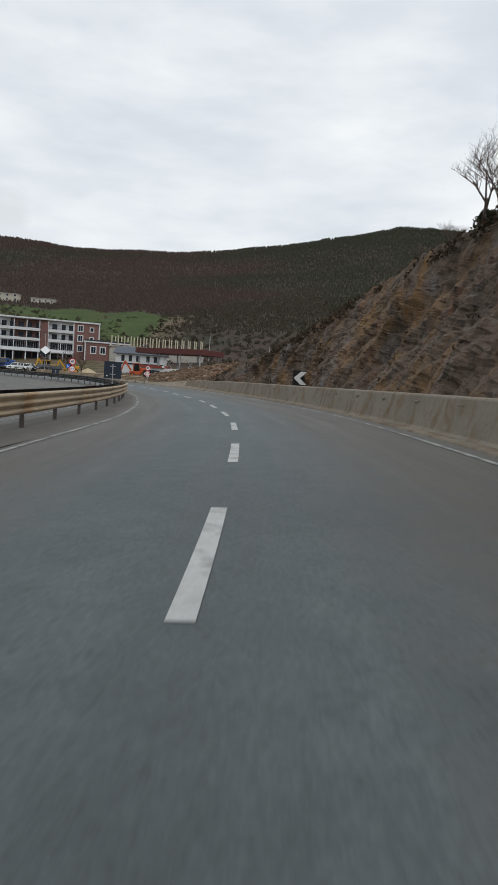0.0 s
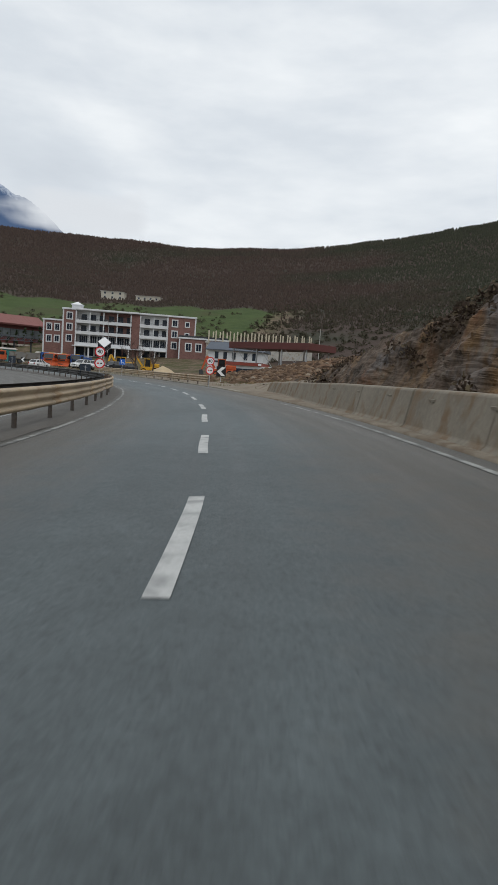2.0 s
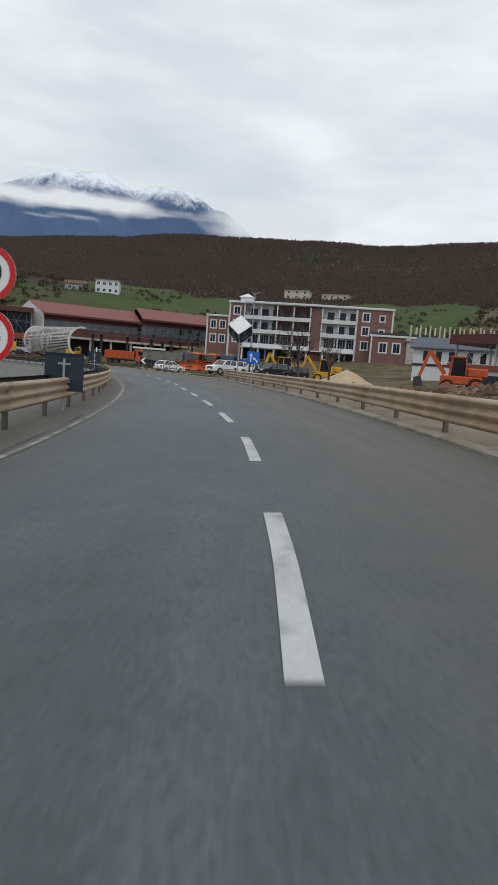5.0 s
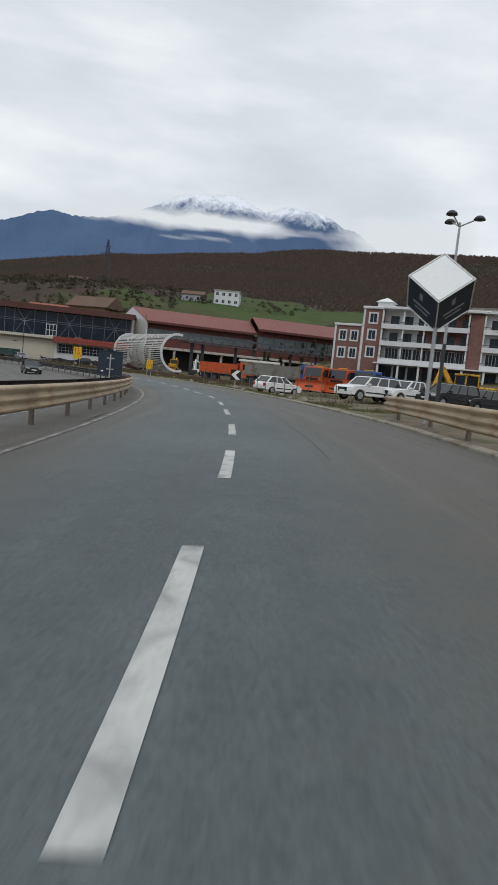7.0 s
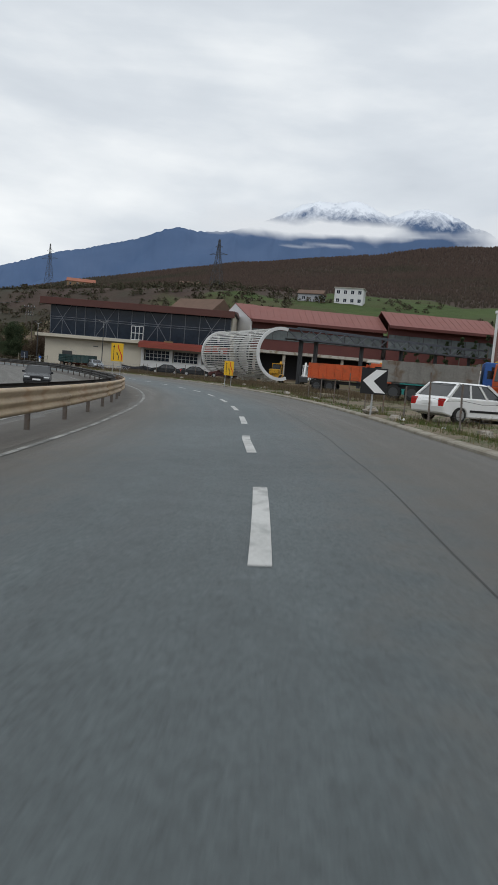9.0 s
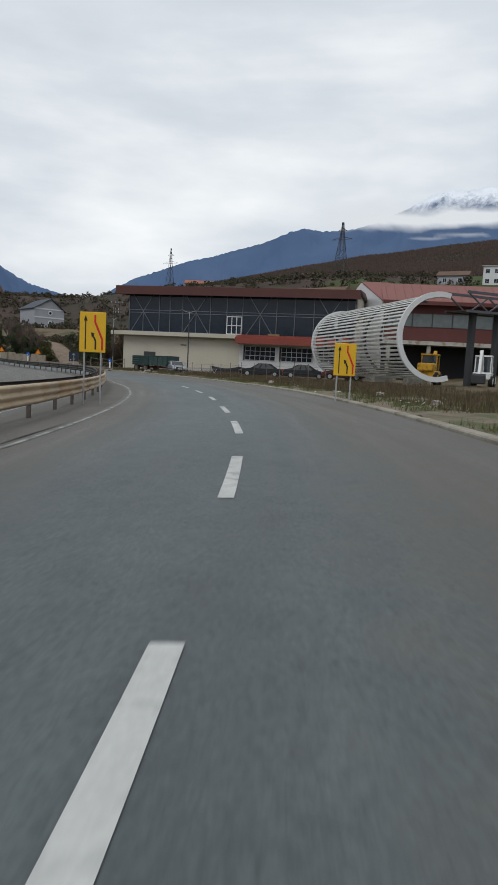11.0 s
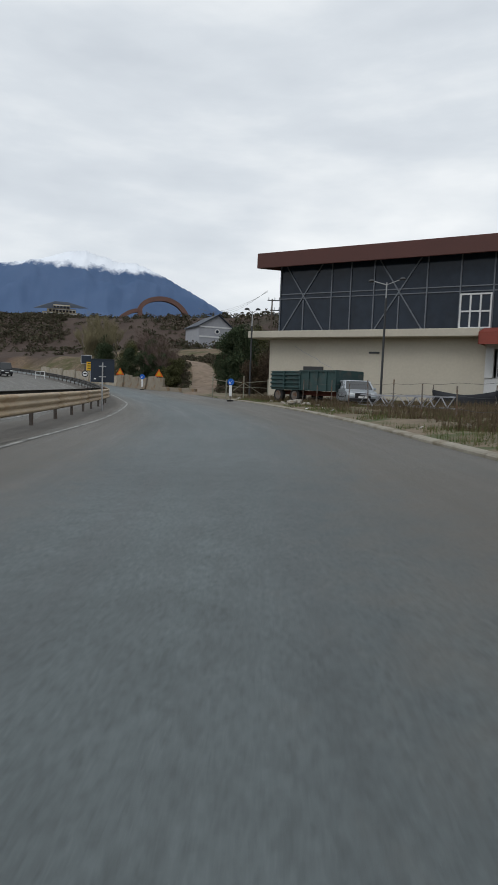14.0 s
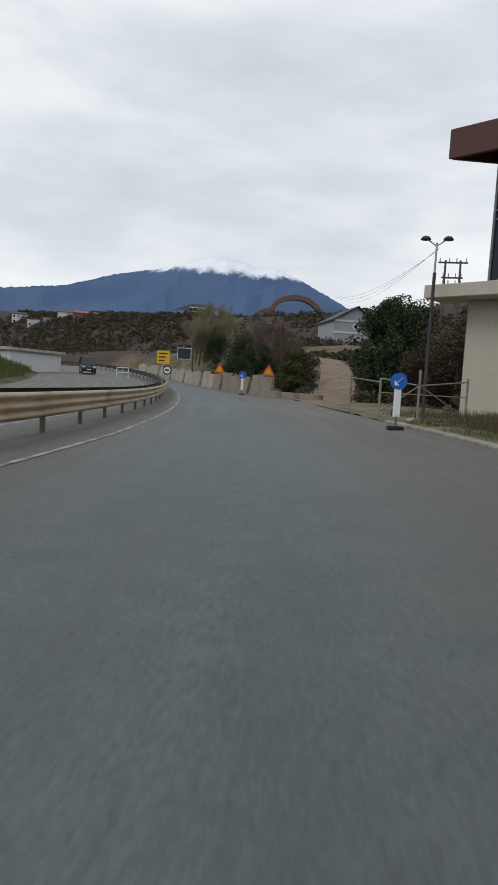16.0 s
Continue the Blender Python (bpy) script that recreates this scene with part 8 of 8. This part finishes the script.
def leafy_crown(h, w, seed, n=1500, leaf=0.16, lumps=12, low=0.12):
    """An uneven crown of small leaves round several lumps."""
    rnd = random.Random(seed)
    g = Shape()
    cs = []
    for i in range(lumps):
        a = rnd.uniform(0, 6.283)
        f = rnd.uniform(low, 0.92)
        k = w * 0.62 * math.sin(math.pi * (0.18 + 0.72 * f)) * rnd.uniform(0.25, 1.0)
        cs.append((k * math.cos(a), k * math.sin(a), h * f, w * rnd.uniform(0.22, 0.42)))
    for _ in range(n):
        cx, cy, cz, cr = cs[rnd.randrange(lumps)]
        d = Vector((rnd.gauss(0, 1), rnd.gauss(0, 1), rnd.gauss(0, 1))).normalized() * cr * rnd.random() ** 0.35
        p = Vector((cx, cy, cz)) + d
        p.z = max(0.05, p.z)
        u = Vector((rnd.uniform(-1, 1), rnd.uniform(-1, 1), rnd.uniform(-0.6, 0.6))).normalized() * leaf * rnd.uniform(0.6, 1.4)
        v = u.cross(Vector((rnd.uniform(-1, 1), rnd.uniform(-1, 1), rnd.uniform(-1, 1)))).normalized() * leaf * rnd.uniform(0.5, 1.0)
        g.add([p - u, p + v, p + u, p - v], [(0, 1, 2, 3)])
    return g


def tree_bare(x, y, h, seed, label, mat_=None, levels=4, droop=0.0, spread=0.55, fork=(3, 4), z=None):
    o = thing("tree", label, "tree", pose(x, y, ground_z(x, y) if z is None else z, 0, 0, seed * 47 % 360), "bare trees")
    t, c = bare_branches(h, seed, levels, spread, fork, droop)
    part("trunk", t, BARK, o)
    part("crown", c, mat_ or TWIG, o)
    return o


def shrub(x, y, h, w, seed, label, mat_, n=1500, leaf=0.16, z=None, group="shrubs and evergreens", lumps=12):
    o = thing("shrub", label, "shrub", pose(x, y, ground_z(x, y) if z is None else z), group)
    part("trunk", Shape().rod((0, 0, -0.3), (0.1, 0.05, h * 0.6), h * 0.022 + 0.02, 0.03, 6), BARK, o)
    part("crown", leafy_crown(h, w, seed, n, leaf, lumps), mat_, o)
    return o


far_woods()

# crest of the rock cut
for k, (s, h, sd) in enumerate(((34.0, 1.6, 3), (31.0, 2.2, 11), (28.4, 4.6, 5), (27.0, 4.0, 8), (25.6, 4.6, 21), (24, 4.2, 25), (32.5, 1.4, 23), (44, 1.0, 27))):
    d = 7.2 + 0.5 * float(CREST(s))
    x, y, _ = at(s, d)
    tree_bare(x, y, h, sd, "bare young tree on the crest of the rock cut", TWIG, 5, z=ground_z(x, y) - 0.6)
for k, (s, h, w) in enumerate(((45, 0.9, 0.8), (27, 1.8, 1.1), (25.4, 3.4, 1.3), (29, 1.2, 0.9))):
    d = 7.4 + 0.5 * float(CREST(s)) + 0.4
    x, y, _ = at(s, d)
    shrub(x, y, h, w, 40 + k, "dark evergreen shrub on the crest of the rock cut", EVERGREEN, 2600, 0.05, z=ground_z(x, y) - 0.5)
_r = random.Random(12)
_pts = []
for k in range(1100):
    s = _r.uniform(-10, 68)
    c = float(CREST(s))
    d = 7.2 + 0.5 * c + (_r.uniform(-0.9, 1.0) if k % 3 else _r.uniform(0.5, 9))
    x, y, _z = at(s, d)
    _pts.append((x, y, ground_z(x, y) - 0.35))
for _ in range(40):
    s = _r.uniform(-10, 68)
    c = float(CREST(s))
    f = _r.random()
    x, y, _z = at(s, 6.9 + 0.5 * c * f ** 1.15 - 0.1)
    _pts.append((x, y, _z - 0.2 + c * f))
scatter_clumps("crest_scrub", "dry brown brambles along the rock cut", BRAMBLE, _pts, 0.4, 5, 44)

# scrub between the meadow and the lot, and hedges on the meadow
_pts, _green = [], []
for _ in range(1700):
    a, r = radians(_r.uniform(-12, 62)), _r.uniform(150, 310)
    x, y = -40 - r * math.sin(a), 100 + r * math.cos(a)
    if noise.noise((x * 0.022, y * 0.022, 4.0)) + 0.5 * noise.noise((x * 0.08, y * 0.08, 2.0)) > 0.12:
        _pts.append((x, y, ground_z(x, y) - 0.3))
scatter_clumps("hill_scrub", "dark green and brown scrub on the lower slope", SCRUB, _pts, 1.3, 6, 60)
_pts = []
for _ in range(1500):
    a, r = radians(_r.uniform(-24, -1)), 125 + 240 * _r.random() ** 0.8
    x, y = -40 - r * math.sin(a), 100 + r * math.cos(a)
    _pts.append((x, y, ground_z(x, y) - 0.3))
scatter_clumps("gully_scrub", "dark green scrub in the gully beside the meadow", SCRUB, _pts, 1.3, 9, 60)
_pts = []
for _ in range(900):
    x, y = _r.uniform(-420, -190), _r.uniform(195, 330)
    _pts.append((x, y, ground_z(x, y) - 0.3))
scatter_clumps("village_scrub", "mixed winter trees and shrubs among the houses", SCRUB, _pts, 2.0, 14, 50)

# lot trees
tree_bare(-29.6, 124.6, 7.0, 31, "bare tree with spreading boughs beside the cube sign", TWIG, 4, spread=0.6)
tree_bare(-27.4, 126.5, 5.5, 33, "bare tree with spreading boughs behind the rail", TWIG, 4, spread=0.6)
for i in range(7):
    a = radians(50)
    u = 36.2 + i * 2.9
    x, y = -141 + u * math.cos(a) + 4.4 * math.sin(a), 210.4 + u * math.sin(a) - 4.4 * math.cos(a)
    shrub(x, y, 6.4 + 0.6 * math.sin(i * 2.2), 0.95, 70 + i, "slim dark conifer before the market windows", EVERGREEN, 2200, 0.13, group="conifers before the market", lumps=12)

# shrubs by the track and the hall
shrub(-178.2, 182.9, 7.6, 2.5, 101, "broad dark evergreen shrub beside the track", EVERGREEN, 11000, 0.085, lumps=26)
shrub(-180.6, 185.3, 8.4, 2.7, 102, "broad dark evergreen tree beside the track", EVERGREEN, 11000, 0.09, lumps=26)
shrub(-176.0, 184.0, 5.0, 2.2, 107, "dark evergreen shrub above the track", EVERGREEN, 6000, 0.09, lumps=16)
shrub(-184.0, 187.8, 7.6, 3.0, 108, "pale-leaved evergreen above the track", YOUNG_LEAF, 6000, 0.1, lumps=18)
for i, (x, y, h) in enumerate(((-176, 190, 8.5), (-181, 193, 9), (-172, 189, 8), (-186, 196, 9), (-169, 187.5, 7))):
    tree_bare(x, y, h, 120 + i, "bare tree with dense twigs behind the hall", TWIG, 4, spread=0.5)
shrub(-175.5, 188.6, 6.6, 3.0, 133, "tall brown thicket beside the evergreen", BRAMBLE, 9000, 0.07, lumps=22)
shrub(-170.0, 183.2, 3.4, 2.2, 134, "brown thicket behind the pipe gate", BRAMBLE, 6000, 0.06, lumps=18)
shrub(-172.5, 186.6, 5.2, 2.6, 131, "tangle of brown brambles behind the gate", BRAMBLE, 6000, 0.08, lumps=18)
shrub(-169.5, 185.4, 4.6, 2.3, 132, "tangle of brown brambles behind the gate", BRAMBLE, 4500, 0.08, lumps=16)
for i, (s, d, h, w, m_) in enumerate(((297, 8.2, 2.6, 1.9, YOUNG_LEAF), (300, 9.2, 3.8, 2.3, YOUNG_LEAF), (304, 8.2, 4.4, 2.6, EVERGREEN), (308, 10.4, 5.0, 2.9, YOUNG_LEAF), (312, 8.4, 4.8, 2.7, EVERGREEN), (316, 11.5, 5.4, 3.0, EVERGREEN), (321, 9.0, 5.2, 2.9, EVERGREEN), (327, 11.0, 5.6, 3.0, YOUNG_LEAF), (334, 9.5, 5.6, 3.0, EVERGREEN), (342, 12.0, 6.0, 3.2, EVERGREEN), (293, 7.4, 1.4, 1.2, YOUNG_LEAF))):
    x, y, _z = at(s, d)
    shrub(x, y, h, w, 140 + i, "leafing shrub behind the roadworks barrier", m_, 9000, 0.075)
for i, (x, y) in enumerate(((-194, 189.0), (-203, 190.5), (-212, 190.5), (-188, 186.6))):
    shrub(x, y, 2.4, 1.8, 152 + i, "low green shrub above the clay track", EVERGREEN, 3000, 0.08)
_pts = []
for _ in range(900):
    x = _r.uniform(-228, -172)
    y = float(np.interp(-x, [166, 178, 192, 206, 212, 218, 228], [176.4, 179.6, 183.0, 185.5, 185.8, 185.0, 180.0])) + _r.choice((-1, 1)) * (2.3 + 9 * _r.random() ** 1.4)
    if station([x], [y])[1][0] > 7.5:
        _pts.append((x, y, ground_z(x, y) - 0.15))
scatter_clumps("track_scrub", "brown and dark green scrub beside the clay track", SCRUB, _pts, 0.75, 33, 60)
for i, (s, d, h) in enumerate(((303, 9.0, 6.0), (309, 9.5, 7.5), (315, 11.0, 8.0), (300, 8.4, 5.0), (322, 12.0, 8.5), (306, 10.0, 7.0), (312, 10.6, 8.0), (318, 11.5, 8.0))):
    x, y, _z = at(s, d)
    tree_bare(x, y, h, 160 + i, "bare reddish tree above the shrubs", TWIG, 4, spread=0.5, fork=(4, 5))
for i, (x, y, h) in enumerate(((-239, 168.5, 8.5), (-243, 171, 9.2), (-236, 172, 8), (-247, 169, 9), (-250, 174, 9), (-241, 169.5, 9), (-245, 173, 8.5), (-238, 174.5, 7), (-240, 170.5, 8), (-246, 171.5, 9.5))):
    tree_bare(x, y, h, 180 + i, "tall pale willow with fine upright twigs", TWIG_PALE, 5, spread=0.36, fork=(4, 5))

# inner side of the bend: bank, hedge, wooded slope
_pts = []
for _ in range(2600):
    s, d = _r.uniform(250, 480), -_r.uniform(80, 300)
    x, y, _z = at(s, d)
    _pts.append((x, y, ground_z(x, y) - 0.3))
scatter_clumps("valley_woods", "brown winter woodland on the far bank", SCRUB, _pts, 2.6, 21, 60, "woods")
_pts = []
for _ in range(2600):
    x, y = _r.uniform(-780, -430), _r.uniform(60, 330)
    _pts.append((x, y, ground_z(x, y) - 0.3))
scatter_clumps("ridge_woods", "brown winter woodland on the low ridge", SCRUB, _pts, 2.2, 22, 60, "woods")
for i, (s, d, h, w) in enumerate(((268, -19.5, 1.5, 1.3), (273, -20.5, 1.9, 1.5), (279, -19.0, 1.6, 1.2), (285, -19.5, 3.0, 1.4))):
    x, y, _z = at(s, d)
    shrub(x, y, h, w, 230 + i, "leafing bramble on the grassy bank", YOUNG_LEAF, 4000, 0.06)
for i, (s, d, h) in enumerate(((292, -20, 5.5), (300, -23, 6), (285, -24, 5), (310, -21, 5))):
    x, y, _z = at(s, d)
    tree_bare(x, y, h, 200 + i, "small pale bare tree on the grassy bank", TWIG_PALE, 4)
for x, y, w, h, m_, rf, lab in ((-592, 37, 12, 6.5, WHITE, SIGN_BACK, "white two-storey house with a dark roof across the valley"), (-560, 56, 13, 4.5, WHITE, PLINTH, "white house with a pale roof across the valley"), (-548, 69, 24, 3.4, GREY_WALL, PLINTH, "long low grey shed with a pale roof across the valley"), (-540, 80, 9, 5.0, WHITE, ROOF_BROWN, "small white house across the valley"), (-522, 93, 15, 4.2, BRICK_RED, TILE_RED, "red house with a clay tile roof across the valley")):
    build_plain_house("valley_house", lab, x, y, ground_z(x, y) + 1.2, 105, w, 8, h, m_, rf, ridge=1.6 if rf is not PLINTH else 0.0, rows=2 if h > 5 else 1, cols=4)
_pts = []
for _ in range(3600):
    x, y = _r.uniform(-625, -385), _r.uniform(10, 165)
    if math.hypot((x + 335) / 75, (y - 140) / 26) > 1.0:
        _pts.append((x, y, ground_z(x, y) - 0.5))
_far = []
for _ in range(900):
    x, y = _r.uniform(-420, -262), _r.uniform(60, 215)
    if abs(station([x], [y])[1][0]) > 26 and math.hypot((x + 335) / 75, (y - 140) / 26) > 0.55:
        _far.append((x, y, ground_z(x, y) - 0.4))
scatter_clumps("valley_scrub", "brown and dark green scrub round the bare earth", SCRUB, _far, 1.5, 29, 50)
scatter_clumps("valley_thicket", "dense brown and dark green thicket across the valley", SCRUB, _pts, 2.4, 27, 40, "woods")


# grass and weeds
def blades(name, label, mat_, places, hmin, hmax, seed, category="grass"):
    rnd = random.Random(seed)
    vs, fs = [], []
    for x, y, z in places:
        for _ in range(7):
            a, h = rnd.uniform(0, 6.283), rnd.uniform(hmin, hmax)
            bx, by = x + rnd.uniform(-0.22, 0.22), y + rnd.uniform(-0.22, 0.22)
            w, ln = 0.006 + 0.02 * h, rnd.uniform(0.1, 0.5) * h
            o = len(vs)
            vs += [(bx - w * math.sin(a), by + w * math.cos(a), z - 0.03), (bx + w * math.sin(a), by - w * math.cos(a), z - 0.03), (bx + ln * math.cos(a), by + ln * math.sin(a), z + h)]
            fs.append((o, o + 1, o + 2))
    me = bpy.data.meshes.new(name)
    me.from_pydata(vs, [], fs)
    me.materials.append(mat_)
    tagged(new(name, me), label, category, kind="stuff")


def verge_places(n, s0, s1, d0, d1, seed, thresh=-0.1):
    rnd = np.random.default_rng(seed)
    out = []
    s = s0 + rnd.random(n) * (s1 - s0)
    d = d0 + rnd.random(n) * (d1 - d0)
    xy = [at(a, RIGHT_D(a) + b)[:2] for a, b in zip(s, d)]
    z = terrain([p[0] for p in xy], [p[1] for p in xy])[0]
    for (x, y), zz in zip(xy, z):
        if noise.noise((x * 0.33, y * 0.33, 2.0)) > thresh:
            out.append((x, y, float(zz) + 0.06))
    return out


blades("verge_grass", "rough grass and dry stalks along the verge", VERGE_GRASS, verge_places(9000, 136, 262, 0.9, 5.5, 1), 0.05, 0.17, 1)
blades("verge_weeds", "tall dry weeds on the lot's edge", BRAMBLE, verge_places(1500, 138, 258, 2.2, 8.5, 2, 0.05), 0.15, 0.42, 2, "weeds")
blades("verge_brush", "dense brown brush and dead stalks on the lot's edge", DEAD_BRUSH, verge_places(9000, 176, 268, 1.9, 12.0, 8, -0.2), 0.10, 0.42, 8, "weeds")
blades("gravel_weeds", "sparse weeds on the gravel apron", VERGE_GRASS, verge_places(700, 74, 132, 1.4, 7.0, 3, 0.1), 0.06, 0.25, 3, "weeds")
_rg = np.random.default_rng(9)
_s, _d = 236 + _rg.random(5200) * 90, -(16.2 + _rg.random(5200) * 12)
_xy = [at(a, b)[:2] for a, b in zip(_s, _d)]
_z = terrain([p[0] for p in _xy], [p[1] for p in _xy])[0]
blades("bank_grass", "long green grass on the inner bank", VERGE_GRASS, [(x, y, float(z)) for (x, y), z in zip(_xy, _z)], 0.25, 0.8, 4)

# broken stone tipped over the spoil heap
def rubble(name, label, mat_, places, rmin, rmax, seed):
    rnd = random.Random(seed)
    vs, fs = [], []
    for x, y, z in places:
        r = rmin + (rmax - rmin) * rnd.random() ** 3
        o, a0 = len(vs), rnd.uniform(0, 6.283)
        vs.append((x, y, z + r * rnd.uniform(0.5, 0.9)))
        for j in range(5):
            a, q = a0 + 1.2566 * j, r * rnd.uniform(0.6, 1.2)
            vs.append((x + q * math.cos(a), y + q * math.sin(a), z + r * rnd.uniform(-0.1, 0.35)))
            vs.append((x + q * math.cos(a), y + q * math.sin(a), z - r))
        for j in range(5):
            p, q = o + 1 + 2 * j, o + 1 + 2 * ((j + 1) % 5)
            fs += [(o, p, q), (p, p + 1, q + 1, q)]
    me = bpy.data.meshes.new(name)
    me.from_pydata(vs, [], fs)
    me.materials.append(mat_)
    tagged(new(name, me), label, "rubble", kind="stuff")


_rg = np.random.default_rng(41)
_x, _y = np.concatenate([7 + 15 * _rg.normal(size=5200), -6 + 9 * _rg.normal(size=1800)]), np.concatenate([110 + 15 * _rg.normal(size=5200), 97 + 8 * _rg.normal(size=1800)])
_sd = station(_x, _y)
_ok = (_sd[1] > 8.5) & (_sd[0] > 78) & (_sd[0] < 128)
_x, _y = _x[_ok], _y[_ok]
_z = terrain(_x, _y)[0]
RUBBLE = island_material("tipped_rubble", [(0.0, (0.075, 0.05, 0.036)), (0.5, (0.135, 0.09, 0.06)), (0.85, (0.19, 0.125, 0.08)), (1.0, (0.26, 0.215, 0.165))])
rubble("spoil_rubble", "brown broken stone and clods tipped over the spoil heap", RUBBLE, list(zip(_x, _y, _z)), 0.06, 0.5, 42)

# stones and litter on the verge
_r = random.Random(31)
for i in range(46):
    s = _r.uniform(140, 262)
    d = RIGHT_D(s) + _r.uniform(0.9, 3.4)
    x, y, _z = at(s, d)
    z = ground_z(x, y) + 0.05
    if i % 3 == 0:
        r = _r.uniform(0.10, 0.30)
        ob = part("stone", Shape().lump((0, 0, 0), r, 0.3, 0.7, 300 + i), BOULDER)
        ob.matrix_basis = pose(x, y, z + r * 0.3, 0, 0, _r.uniform(0, 360))
        tagged(ob, "pale loose stone on the verge", "stone", "stones on the verge")
    else:
        a, b = _r.uniform(0.10, 0.24), _r.uniform(0.06, 0.14)
        g = Shape().grid(4, 3, lambda u, v: (a * (u - 0.5), b * (v - 0.5), 0.05 * noise.noise((u * 3, v * 3, i)) + 0.04))
        ob = part("litter", g, SIGN_WHITE if i % 4 else CAR_SILVER)
        ob.matrix_basis = pose(x, y, z, _r.uniform(-30, 30), _r.uniform(-30, 30), _r.uniform(0, 360))
        ob.modifiers.new("thick", "SOLIDIFY").thickness = 0.006
        tagged(ob, "crumpled pale litter on the verge", "litter", "litter on the verge")
for i, (x, y, r) in enumerate(((-141.2, 177.4, 0.30), (-139.8, 178.0, 0.20), (-143.2, 177.5, 0.16), (-138.4, 177.2, 0.24), (-152.8, 177.2, 0.18))):
    ob = part("boulder", Shape().lump((0, 0, 0), r, 0.28, 0.7, 400 + i, 6, 10), BOULDER)
    ob.matrix_basis = pose(x, y, ground_z(x, y) + r * 0.35)
    tagged(ob, "pale weathered boulder before the green trailer", "boulder", "boulders on the verge")
